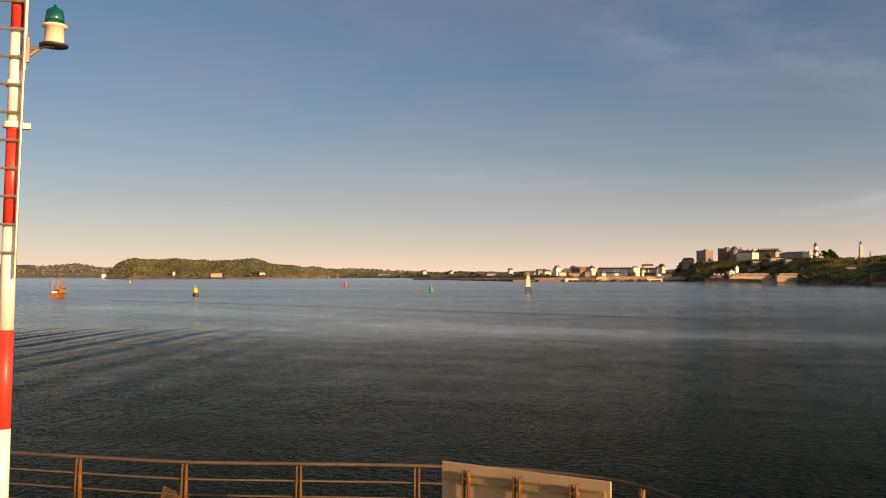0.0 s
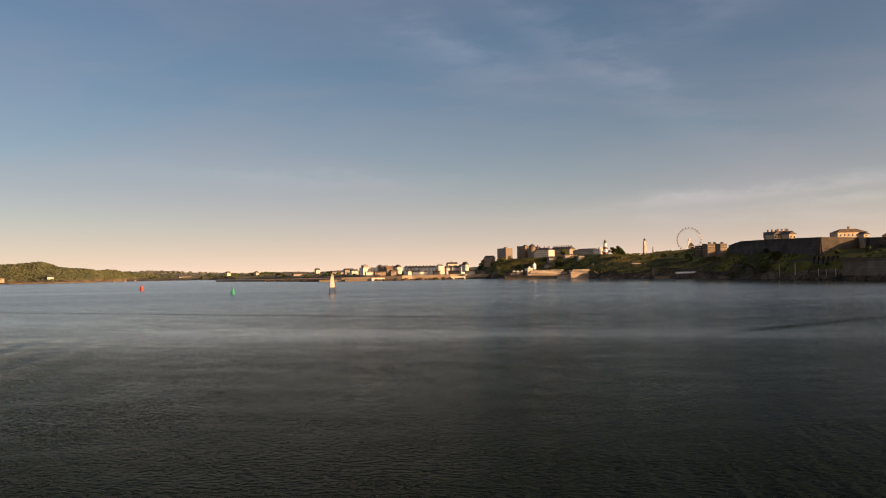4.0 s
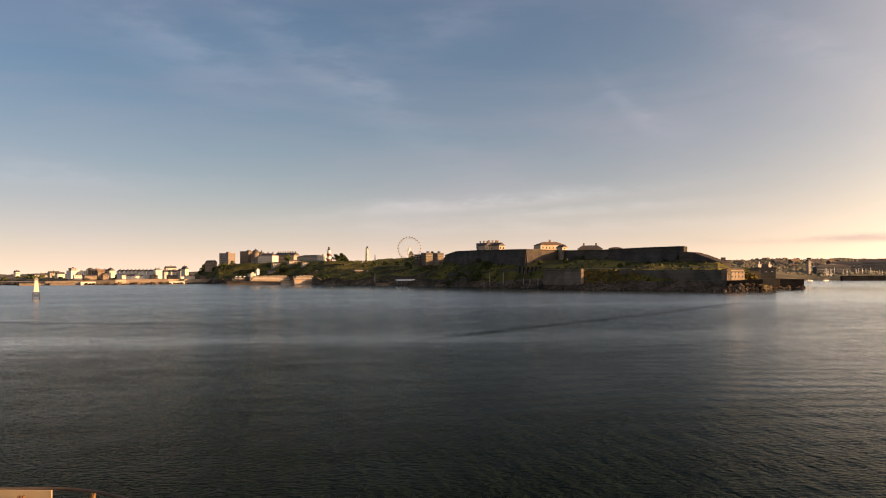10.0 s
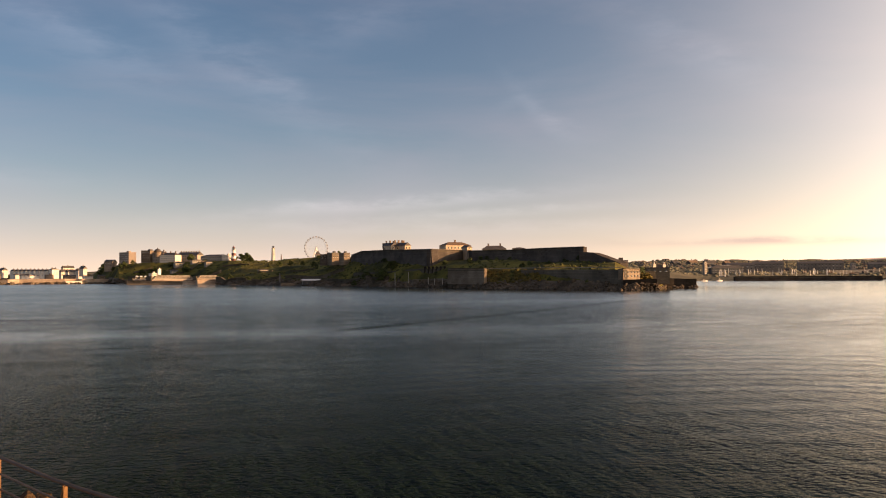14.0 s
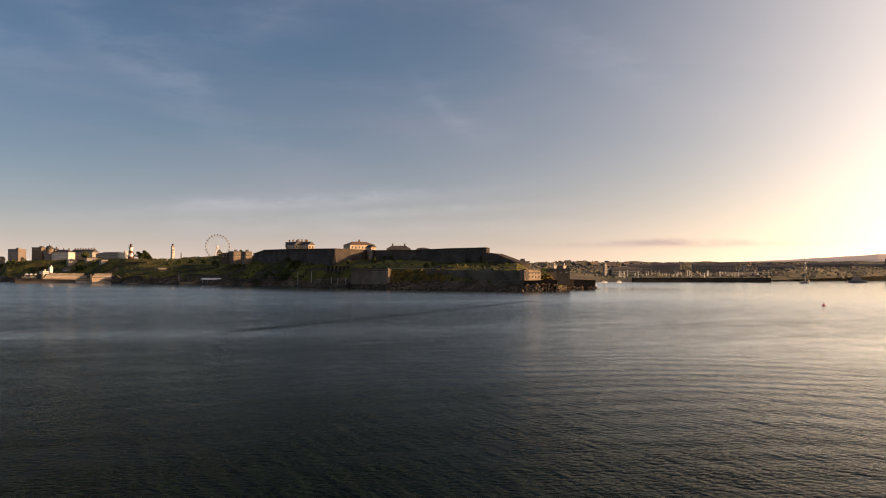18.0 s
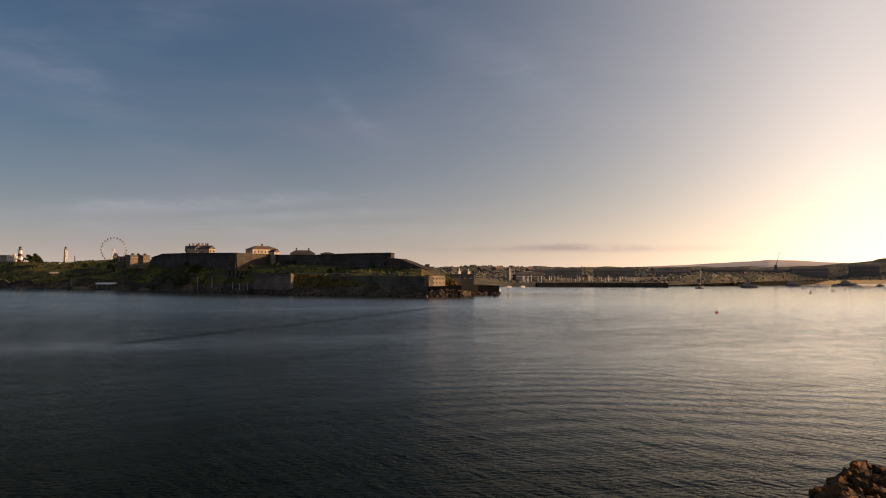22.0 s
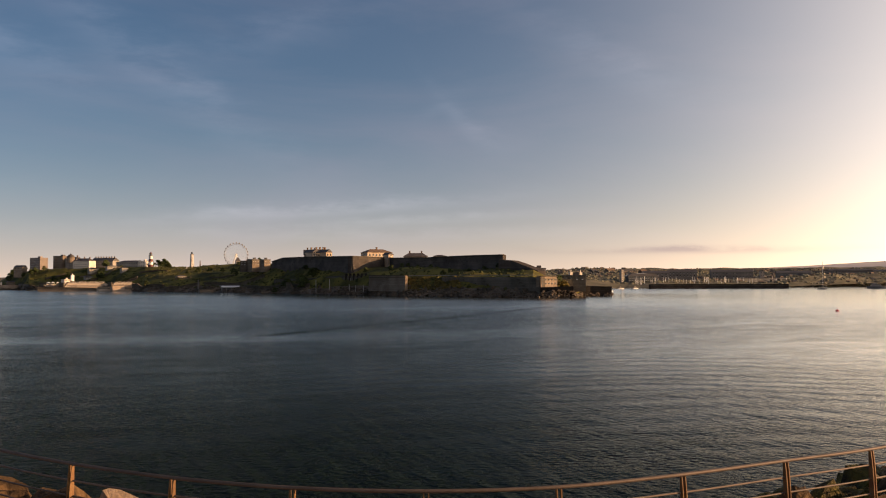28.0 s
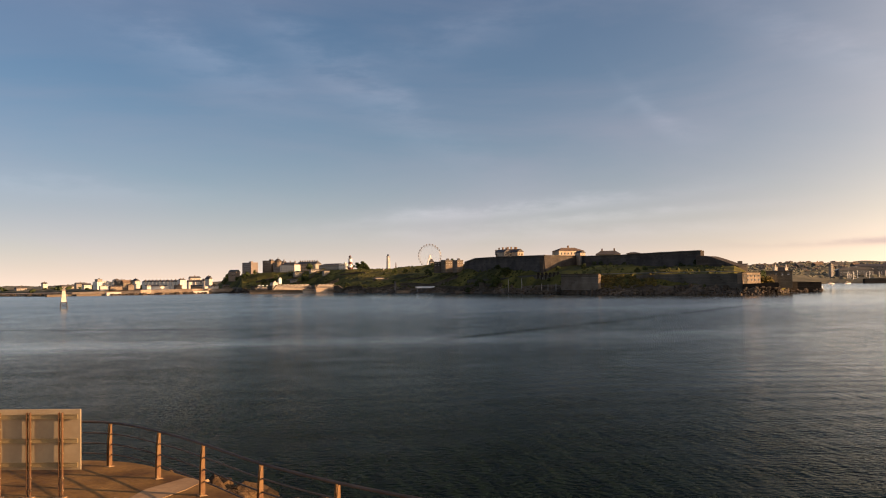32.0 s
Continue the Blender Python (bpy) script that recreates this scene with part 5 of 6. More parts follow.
# west end of the fort: casemates and gatehouse
building("fort_block", (309.4, 738.2, 23.1), 11, 10, 3.4, M_FORT, M_SLATE, "low stone fort building beside the wheel", "fort building", -6, 2, 4, "flat")
# both gatehouses paler than the fort walls, their sunlight painted in
building("fort_block", (312.7, 725.9, 23.3), 7, 8, 4.2, M_WARMSTONE, M_SLATE, "square stone gatehouse, its stone paled as if sunlit", "fort building", 30, 2, 3, "flat")
building("fort_block", (313.5, 703.7, 22.9), 6, 8, 4.0, M_WARMSTONE, M_SLATE, "square stone gatehouse, its stone paled as if sunlit", "fort building", 30, 2, 3, "flat")
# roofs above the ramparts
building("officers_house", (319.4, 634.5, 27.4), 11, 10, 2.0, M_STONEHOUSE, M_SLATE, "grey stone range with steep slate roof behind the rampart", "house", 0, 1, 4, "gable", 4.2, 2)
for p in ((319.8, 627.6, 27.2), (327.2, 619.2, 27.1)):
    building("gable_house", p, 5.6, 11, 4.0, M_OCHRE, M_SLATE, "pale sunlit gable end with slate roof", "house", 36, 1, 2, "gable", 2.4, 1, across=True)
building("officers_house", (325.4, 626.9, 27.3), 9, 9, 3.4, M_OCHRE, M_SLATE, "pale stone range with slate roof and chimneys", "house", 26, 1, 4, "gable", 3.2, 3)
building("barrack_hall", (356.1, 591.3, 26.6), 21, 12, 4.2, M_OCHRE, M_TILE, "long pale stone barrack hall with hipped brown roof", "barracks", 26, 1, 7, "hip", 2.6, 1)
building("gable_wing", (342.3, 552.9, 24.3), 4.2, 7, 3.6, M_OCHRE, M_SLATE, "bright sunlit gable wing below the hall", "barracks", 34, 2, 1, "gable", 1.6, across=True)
building("barrack_range", (373.7, 568.4, 26.1), 18, 9, 1.4, M_STONEHOUSE, M_SLATE, "low barrack roof with end chimneys", "barracks", 0, 0, 1, "hip", 2.6, 2)
building("barrack_range", (366.0, 525.3, 25.8), 9, 8, 0.8, M_STONEHOUSE, M_SLATE, "low slate roof behind the rampart", "barracks", 0, 0, 1, "hip", 0.9)
building("fort_store", (349.0, 399.1, 13.3), 9, 8, 2.4, M_TOWER, M_SLATE, "small dark store at the end of the rampart", "store", 10, 1, 3, "flat")
building("quay_house", (345.9, 365.4, 8.7), 13, 12, 2.6, M_SEAWALL, M_SLATE, "low dark quay building with flat roof", "quay building", 6, 1, 4, "flat")
for p in ((346.9, 368.6, 11.0), (354.1, 368.6, 10.9)):
    building("white_pillar", p, 1.6, 1.5, 1.9, M_LIT, M_LIT, "white square pillar at the quay end", "pillar", 34, 0, 1, "flat", sink=0.6)

# bathing place and steps below the green
def tiers(p, w, steps, turn, label):
    """Stepped sun terraces of long low slabs, each with a dark strip painting the shade under its edge, and a stair."""
    e = empty("sun_terrace", facing(p, turn), label, "terrace")
    for k in range(steps):
        z, y = k * 1.25, k * 3.2
        part("tier", box(bmesh.new(), (k * 0.9, y + 3, z - 2.4), (w - k * 3.0, 6.0, 6.0)), M_QUAY if k % 2 == 0 else M_STONEHOUSE, e)
        part("coping", box(bmesh.new(), (k * 0.9, y - 0.05, z + 0.68), (w - k * 3.0 + 0.4, 0.7, 0.22)), M_LIT, e)
        # near-black strip for the shade below the coping; the wall is not hollow
        part("recess", box(bmesh.new(), (k * 0.9, y - 0.03, z + 0.12), (w - k * 3.0 - 1.6, 0.1, 0.6)), M_DARK, e)
    part("stair", prism(bmesh.new(), [(-w / 2 - 1.2, 0.4), (-w / 2, 0.4), (-w / 2, steps * 3.2), (-w / 2 - 1.2, steps * 3.2)], -1, steps * 1.0), M_SEAWALL, e)
    return e


tiers((219.0, 909.5, 4.4), 44, 4, 22, "stepped pale sun terraces above the bathing quay")
tiers((239.0, 857.8, 5.5), 22, 3, 20, "weathered stepped terraces beside the bathing pier")
tiers((190.3, 921.0, 4.6), 16, 2, 20, "low pale terrace with dark strips for shaded bays")


def tent(p, w, label):
    e = empty("sun_shelter", facing(p, 15), label, "awning", "white sun shelters")
    for x in (-1, 1):
        for y in (0, 2.4):
            part("pole", rod(bmesh.new(), (x * w / 2, y, -0.8), (x * w / 2, y, 1.8), 0.07, seg=5), M_STEEL, e)
    part("canopy", lathe(bmesh.new(), [(w * 0.75, 1.7), (w * 0.6, 2.0), (w * 0.25, 2.5), (0.08, 3.0)], 8, (0, 1.2, 0)), M_WHITE, e)
    return e


for k, p in enumerate(((187.1, 926.8, 6.3), (190.8, 926.0, 6.2), (194.9, 924.2, 6.2), (198.7, 921.3, 5.6))):
    tent(p, 2.6, "small white canopy on the bathing terrace")
building("cafe", (205.9, 936.1, 7.3), 6, 6, 3.6, M_LIT, M_LIT, "white cafe block above the bathing quay", "cafe", 30, 2, 4, "flat", sink=4)
building("cafe", (220.0, 976.0, 12.0), 3, 3, 3.4, M_WHITE, M_WHITE, "white water tank on the slope", "tank", 26, 0, 1, "flat", sink=2)
building("monument_kiosk", (315.2, 907.2, 19.0), 2.0, 2.0, 3, M_LIT, M_LIT, "white kiosk at the top of the slope", "kiosk", 10, 0, 1, "hip", 1.5, sink=2)
aw = empty("beach_pavilion", facing((280.7, 701.3, 3.1), 14), "long white vaulted awning over a seaside kiosk", "kiosk")
# added dark block that stands for the shade beneath the canopy
part("counter", box(bmesh.new(), (0, 2, -0.9), (14, 4, 3.2)), M_DARK, aw)
bm = bmesh.new()
for a, b2 in zip(range(0, 7), range(1, 8)):
    t0, t1 = math.pi * a / 7, math.pi * b2 / 7
    q = [(-2.9 * math.cos(t), 1.0 + 1.4 * math.sin(t)) for t in (t0, t1)]
    vs = [bm.verts.new((x, 2 + y, z)) for x in (-8, 8) for y, z in q] 
    bm.faces.new((vs[0], vs[2], vs[3], vs[1]))
bmesh.ops.remove_doubles(bm, verts=bm.verts, dist=0.01)
bmesh.ops.solidify(bm, geom=bm.faces[:], thickness=0.12)
part("canopy", bm, M_WHITE, aw)
for x in (-7.8, -3.9, 0, 3.9, 7.8):
    part("pole", rod(bmesh.new(), (x, -0.8, -2), (x, -0.8, 1.1), 0.09, seg=6), M_STEEL, aw)
tagged(rampart("bathing_quay", [(174.7, 914.0, 4.1), (187.3, 906.3, 3.8), (220.9, 885.3, 3.3)], [-2, -2, -2], 16, M_WARMSTONE, "", None, 0.03), "stone bathing quay with a pale coping", "quay")
tagged(rampart("bathing_quay", [(219.0, 873.4, 3.9), (236.4, 860.6, 3.9), (250.1, 850.4, 3.8), (255.9, 855.0, 2.6)], [-2, -2, -2, -2], 14, M_QUAY, "", None, 0.03), "pale rounded stone bathing pier", "quay")
# landing slips and low walls along the foreshore
for k, (p, w) in enumerate((((250.1, 797.1, -0.1), 16), ((259.1, 789.0, 0.9), 8), ((268.2, 722.2, 1.3), 12), ((282.5, 679.0, 0.1), 14), ((285.7, 639.5, 0.8), 10), ((286.4, 589.4, -0.0), 12), ((290.7, 542.3, 0.4), 10))):
    e = empty("landing_slip", facing(p, -6 + 9 * (k % 3)), "short stone landing with a stepped end on the foreshore", "landing")
    part("slab", box(bmesh.new(), (0, 2, -0.2), (w, 5, 2.4)), M_SEAWALL if k % 2 else M_WARMSTONE, e)
    for j in range(3):
        part("step", box(bmesh.new(), (w / 2 + 0.4 + 0.7 * j, 1.5, -0.5 - 0.35 * j), (0.75, 3.4, 2.0)), M_SEAWALL, e)
part("slipway_column", rod(bmesh.new(), (263.3, 729.4, 2.7), (263.3, 729.4, 10.3), 0.7, 0.55, 8), M_SHED)
tagged(bpy.data.objects["slipway_column"], "plain grey column at the foot of the slope", "column")
# ---- planting ----
from mathutils.bvhtree import BVHTree

floors = {}


def ground_at(name, x, y):
    """Height of a piece of ground under (x, y), or None."""
    if name not in floors:
        me = bpy.data.objects[name].data
        floors[name] = BVHTree.FromPolygons([v.co for v in me.vertices], [tuple(p.vertices) for p in me.polygons])
    hit = floors[name].ray_cast(Vector((x, y, 900)), Vector((0, 0, -1)))
    return hit[0].z if hit[0] else None


def tree(name, seed, h, r):
    """A broadleaf tree: tapered trunk with limbs, and a crown of clumps."""
    rr = random.Random(seed)
    e = empty(name, pose(0, 0, 0), "dark green broadleaf tree on the slope", "tree", "trees on the headland")
    bm = bmesh.new()
    rod(bm, (0, 0, -1), (0, 0, h * 0.5), h * 0.035, h * 0.02, 7)
    for k in range(5):
        a = k * 1.26 + rr.random()
        rod(bm, (0, 0, h * (0.3 + 0.04 * k)), (math.cos(a) * r * 0.6, math.sin(a) * r * 0.6, h * (0.6 + 0.05 * k)), h * 0.014, h * 0.006, 5)
    part("trunk", bm, M_BARK, e)
    spots = []
    for k in range(46):
        a, u = rr.uniform(0, 6.28), rr.uniform(0, 1) ** 0.6
        z = rr.uniform(0.32, 1.0)
        wide = r * (1.05 - abs(z - 0.55) * 1.3)
        spots.append((Vector((math.cos(a) * wide * u, math.sin(a) * wide * u, h * z)), h * rr.uniform(0.07, 0.14)))
    c = clumps("crown", spots, M_LEAF, "", "", seed=seed, kind="")
    c.parent = e
    return e


base_trees = [tree("tree", s, h, r) for s, h, r in ((1, 8, 4.2), (2, 6.5, 4.0), (3, 9.5, 4.4), (4, 5, 3.4))]
rng = random.Random(11)
placed = 0


def plant(name, az, d, k=None, scale=1.0):
    global placed
    p = polar(az, d)
    z = ground_at(name, p.x, p.y)
    if z is None:
        return
    k = rng.randrange(4) if k is None else k
    m = Matrix.Translation((p.x, p.y, z - 0.3)) @ pose(0, 0, 0, 0, 0, rng.uniform(0, 360))
    s = scale * rng.uniform(0.8, 1.2)
    if placed < 4 and k == placed:
        base_trees[k].matrix_world = m
        placed += 1
    else:
        t = copy_thing(base_trees[k], m)
        t.scale = (s, s, s)


# azimuth range, distance range, how many, size
plant("ground_headland", -17.5, 1015, 0)
plant("ground_headland", -17.7, 1012, 1)
plant("ground_headland", -17.9, 1016, 2)
plant("ground_headland", -18.1, 1013, 3)
for a0, a1, d0, d1, num, sc in ((-8.7, -10.2, 1200, 1290, 20, 1.0), (-9.8, -11.2, 1110, 1160, 6, 0.8), (-11.5, -15.8, 960, 1080, 16, 0.9), (-17.0, -18.2, 1005, 1018, 6, 0.75), (-15, -24, 830, 920, 16, 0.6),
                                (-22.9, -24.2, 790, 880, 3, 0.6), (-24.4, -28.6, 655, 690, 16, 0.8), (-29.5, -35, 590, 625, 8, 0.4), (-35, -40, 540, 565, 6, 0.35), (-42.2, -43.2, 490, 505, 5, 0.8)):
    for k in range(num):
        plant("ground_headland", rng.uniform(a0, a1), rng.uniform(d0, d1), None, sc)

# retaining walls, paths and shelters stepped into the slope
def slope_wall(a0, a1, d0, d1, h, mat, label):
    """A low wall that follows the ground between two places."""
    pts = []
    for k in range(7):
        p = polar(a0 + (a1 - a0) * k / 6, d0 + (d1 - d0) * k / 6)
        pts.append((p.x, p.y, (ground_at("ground_headland", p.x, p.y) or 5.0) + h))
    tagged(rampart("retaining_wall", pts, [q[2] - h - 2.5 for q in pts], 1.2, mat, "", None, 0.04), label, "wall", "walls on the slope")


for a0, a1, d0, d1, h, pale in ((-12.4, -13.9, 1022, 1012, 2.0, 1), (-12.9, -14.5, 1036, 1030, 1.8, 1), (-13.1, -14.3, 1058, 1052, 1.4, 1), (-14.5, -15.4, 1020, 1034, 1.6, 0), (-15.4, -16.3, 935, 930, 3.0, 1),
                                (-11.2, -12.6, 1085, 1080, 2.0, 0), (-16.0, -17.8, 872, 840, 2.2, 0), (-17.9, -19.9, 828, 806, 2.6, 0), (-18.5, -19.4, 866, 858, 1.4, 1), (-20.2, -23.8, 800, 745, 2.8, 0), (-22.6, -25.9, 742, 668, 2.2, 0),
                                (-25.2, -26.6, 668, 652, 2.8, 0), (-20.5, -22.0, 850, 830, 1.0, 0), (-16.4, -18.0, 960, 940, 1.2, 0), (-10.9, -11.6, 1010, 1000, 3.0, 0)):
    slope_wall(a0, a1, d0, d1, h, M_WARMSTONE if pale else M_SEAWALL, "low sunlit retaining wall on the green slope" if pale else "grey stone retaining wall above the foreshore")
for a0, d, w, h in ((-14.9, 1042, 12, 2.4), (-14.0, 1062, 16, 2.6), (-15.6, 1000, 7, 3.4), (-18.9, 872, 9, 2.2), (-13.6, 1045, 8, 2.4)):
    p = polar(a0, d)
    p.z = ground_at("ground_headland", p.x, p.y) or 10.0
    building("shelter", p, w, 5, h, M_STUCCO, M_SLATE, "low rendered promenade shelter with a slate roof", "shelter", 24, 1, 4, "hip", 1.0)

spots = []
while len(spots) < 2600:
    az = rng.uniform(-44.0, -7.5)
    p = polar(az, rng.uniform(470, 1180))
    z = ground_at("ground_headland", p.x, p.y)
    if z is not None and 4 < z < 26 and noise.noise(p * 0.02) > (0.1 if -36 < az < -28.5 and z > 11.5 else -0.2):
        spots.append((Vector((p.x, p.y, z)), rng.uniform(0.4, 1.3)))
for a0, a1, d0, d1, num in ((-19.5, -28.2, 640, 800, 900), (-32.7, -35.0, 520, 548, 160), (-42.0, -43.6, 468, 520, 130)):
    while num:
        p = polar(rng.uniform(a0, a1), rng.uniform(d0, d1))
        z = ground_at("ground_headland", p.x, p.y)
        num -= 1
        if z is not None and 3.5 < z < 22:
            spots.append((Vector((p.x, p.y, z + 0.1)), rng.uniform(0.5, 1.4)))
clumps("scrub", spots, M_SCRUB, "rough scrub and ivy over the headland slopes", "scrub", seed=21)
# bushes beside the lower bastion and on the quay, sunlight in their colour
spots = []
for k in range(420):
    az = -32.85 - 3.4 * rng.random() ** 1.4
    p = polar(az, 528 + (az + 32.85) * 7 + rng.uniform(0, 22))
    z = ground_at("ground_headland", p.x, p.y)
    if z is not None and 1.5 < z < 10.5:
        spots.append((Vector((p.x, p.y, z + 0.2)), rng.uniform(0.5, 1.3)))
for k in range(26):
    spots.append((Vector((326.5 + rng.uniform(0, 8), 356.0 + rng.uniform(0, 7), 5.9 + rng.uniform(0, 2.4))), rng.uniform(0.6, 1.2)))
clumps("gorse", spots, M_LITSCRUB, "scrub below the sea wall, coloured paler as if sunlit", "scrub", seed=22)
# pale posts of the disused landing under the ramparts
for az, z0, z1 in ((-29.15, 2.0, 6.6), (-29.55, 2.0, 6.0), (-30.05, 2.2, 6.4), (-27.05, 2.0, 9.8), (-27.9, 6.0, 10.2)):
    p = polar(az, 585 + 18 * (az + 29.5))
    tagged(part("landing_post", rod(bmesh.new(), (p.x, p.y, z0 - 3), (p.x, p.y, z1), 0.28, 0.22, 8), M_STUCCO), "pale weathered post on the old landing", "post", "posts of the old landing")
spots = []
while len(spots) < 1700:
    az = rng.uniform(-44.5, -6.5)
    p = polar(az, rng.uniform(450, 1200))
    z = ground_at("ground_headland", p.x, p.y)
    if z is not None and -1.0 < z < 5.0:
        spots.append((Vector((p.x, p.y, z - 0.2)), rng.uniform(0.5, 1.8)))
# a shelf of broken rock in front of the bastion and the promenade wall
for a0, d0 in zip(np.linspace(-27.0, -41.3, 420), np.interp(np.linspace(-27.0, -41.3, 420) * -1, (27, 29.3, 32.7, 36.8, 40.9, 41.3), (628, 585, 521, 488, 458, 456))):
    for k in range(2):
        u = rng.random()
        p = polar(a0 + rng.uniform(-0.1, 0.1), d0 + u * 11)
        spots.append((Vector((p.x, p.y, u * 3.6 - 0.3)), rng.uniform(0.6, 1.7)))
# rubble heaped against the quay end
for (x0, y0), (x1, y1), num in (((304.4, 345.6), (311.2, 339.8), 60), ((323.4, 353.6), (329.6, 348.0), 60), ((331.0, 349.6), (352.0, 372.0), 40), ((372.0, 394.0), (393.0, 382.6), 34)):
    for k in range(num):
        u, v = rng.random(), rng.random()
        p = Vector((x0 + (x1 - x0) * u, y0 + (y1 - y0) * u, 0)) + Vector((-0.68, -0.73, 0)) * (2.6 * (1 - v) - 0.4)
        spots.append((Vector((p.x, p.y, v * (3.8 if num > 40 else 2.0) - 0.4)), rng.uniform(0.4, 1.1)))
clumps("foreshore_rocks", spots, M_ROCKY, "brown tumbled rocks along the foreshore", "rocks", seed=22)
spots = []
while len(spots) < 5400:
    az = rng.uniform(8.5, 25.6)
    p = polar(az, rng.uniform(2430, 3050))
    z = ground_at("ground_island", p.x, p.y)
    if z is not None and z > 7:
        spots.append((Vector((p.x, p.y, z - 0.4)), rng.uniform(2.2, 4.6)))
clumps("island_woods", spots, M_ISLE, "dense mixed woodland over the island", "woodland", seed=23)
spots = []
for k in range(900):
    az = rng.uniform(-2, 33)
    p = polar(az, rng.uniform(3950, 4300))
    z = ground_at("ground_west_hills", p.x, p.y)
    if z is not None and z > 4:
        spots.append((Vector((p.x, p.y, z)), rng.uniform(4, 8)))
clumps("far_woods", spots, M_FIELD, "far hazy woods across the sound", "woodland", seed=24)
spots = []
for k in range(1100):
    az = rng.uniform(-8, 11)
    p = polar(az, rng.uniform(1800, 2900))
    z = ground_at("ground_west_shore", p.x, p.y)
    if z is not None and z > 3 and noise.noise(p * 0.008) > 0.05:
        spots.append((Vector((p.x, p.y, z + 1.5)), rng.uniform(3, 7)))
clumps("shore_trees", spots, M_LEAF, "clumped trees between the shore houses", "trees", seed=25)
spots = []
while len(spots) < 3000:
    az = rng.uniform(-69, -39)
    p = polar(az, rng.uniform(1180, 1950))
    z = ground_at("ground_city", p.x, p.y)
    if z is not None and z > 4:
        spots.append((Vector((p.x, p.y, z)), rng.uniform(1.2, 3.2)))
clumps("town_trees", spots, M_HAZYLEAF, "dark trees between the hillside houses", "trees", seed=26)


# ---- western shore buildings ----
building("white_hotel", (83.4, 1898.7, 12.0), 38, 18, 9, M_TERRACE, M_TERRACE, "white flat-roofed waterfront block", "apartment block", 28, 5, 9, "flat")
building("white_hotel", (72.9, 1929.2, 15.4), 10, 12, 11, M_STUCCO, M_SLATE, "grey stair tower beside a white block", "apartment block", 28, 4, 2, "flat")
building("white_hotel", (103.3, 1887.7, 14.1), 10, 12, 10, M_LIT, M_SLATE, "narrow white waterfront block", "apartment block", 26, 5, 3, "hip", 3)
building("shore_house", (109.6, 1877.4, 11.9), 18, 12, 9, M_STONEHOUSE, M_SLATE, "stone waterfront house with slate roof", "house", 26, 3, 5, "gable", 4, 2)
building("shore_house", (128.4, 1866.2, 12.8), 34, 13, 6, M_STONEHOUSE, M_TILE, "long stone waterfront range with gables", "house", 26, 3, 8, "gable", 5, 3)
building("shore_house", (138.8, 1860.4, 12.8), 11, 13, 8, M_LIT, M_SLATE, "tall pale gabled house", "house", 30, 4, 3, "gable", 5, 1, across=True)
base_t = building("terrace_house", (153.4, 1834.2, 10.5), 8.4, 11, 8.5, M_TERRACE, M_SLATE, "tall white stuccoed terrace house on the seafront", "terrace house", 26, 4, 3, "gable", 3.5, 1, "white seafront terrace", across=True)
for k in range(1, 10):
    copy_thing(base_t, facing(Vector((153.4, 1834.2, 10.5)).lerp(Vector((218.8, 1767.0, 10.1)), k / 10.4), 26))
building("terrace_end", (213.4, 1762.7, 11.1), 13, 12, 10.5, M_TERRACE, M_SLATE, "taller white end block of the seafront terrace", "terrace house", 28, 5, 4, "hip", 2.5, 2)
for a, b2, c, dd in (((222.6, 1706.1, 10.0), 14, 7, 20), ((230.7, 1674.7, 8.9), 17, 8, 26), ((242.2, 1663.0, 10.8), 9, 8, 26), ((236.2, 1764.8, 16.2), 20, 8, 20)):
    building("shore_house", a, b2, 11, c, M_LIT, M_SLATE, "pale shore house with slate roof", "house", dd, 2, 4, "gable", 4, 1)
building("white_gable", (242.8, 1622.5, 14.6), 7, 12, 7, M_LIT, M_SLATE, "white gable end among dark trees", "house", 34, 2, 2, "gable", 5, 1, across=True)
building("boathouse", (162.4, 1793.2, 8.4), 26, 9, 3.5, M_LIT, M_SLATE, "white boathouse on the sea wall", "boathouse", 26, 1, 6, "gable", 2)
building("boathouse", (225.6, 1463.2, 4.4), 16, 8, 4.0, M_LIT, M_TILE, "pale boathouse beside the slip", "boathouse", 26, 1, 5, "gable", 2)
building("boathouse", (229.0, 1422.2, 6.2), 7, 7, 5.0, M_WHITE, M_SLATE, "small white harbour lodge", "lodge", 26, 2, 2, "gable", 2.5, across=True)
quayside = [tuple(polar(az, d, z)) for az, d, z in ((7.0, 1640, 2.6), (3.0, 1330, 3.0), (0.4, 1150, 3.8), (-0.6, 1128, 4.6), (-3.2, 1112, 5.2), (-4.4, 1100, 5.6), (-5.0, 1112, 5.8), (-7.4, 1108, 6.0), (-8.6, 1120, 5.8), (-10.2, 1150, 5.4))]
tagged(rampart("west_sea_wall", quayside, [-2] * len(quayside), 230, M_QUAY, "", None, 0.04, False), "long sunlit stone sea wall of the western shore", "sea wall")
spots = []
for k in range(420):
    az = rng.uniform(-10.2, 4)
    p = polar(az, np.interp(-az, (-4, -0.4, 3.2, 7.4, 10.2), (1370, 1140, 1106, 1102, 1140)) - rng.uniform(0, 16))
    spots.append((Vector((p.x, p.y, rng.uniform(-0.6, 1.0))), rng.uniform(0.8, 2.4)))
clumps("beach_rocks", spots, M_ROCKY, "brown rocks along the foot of the western sea wall", "rocks", seed=27)
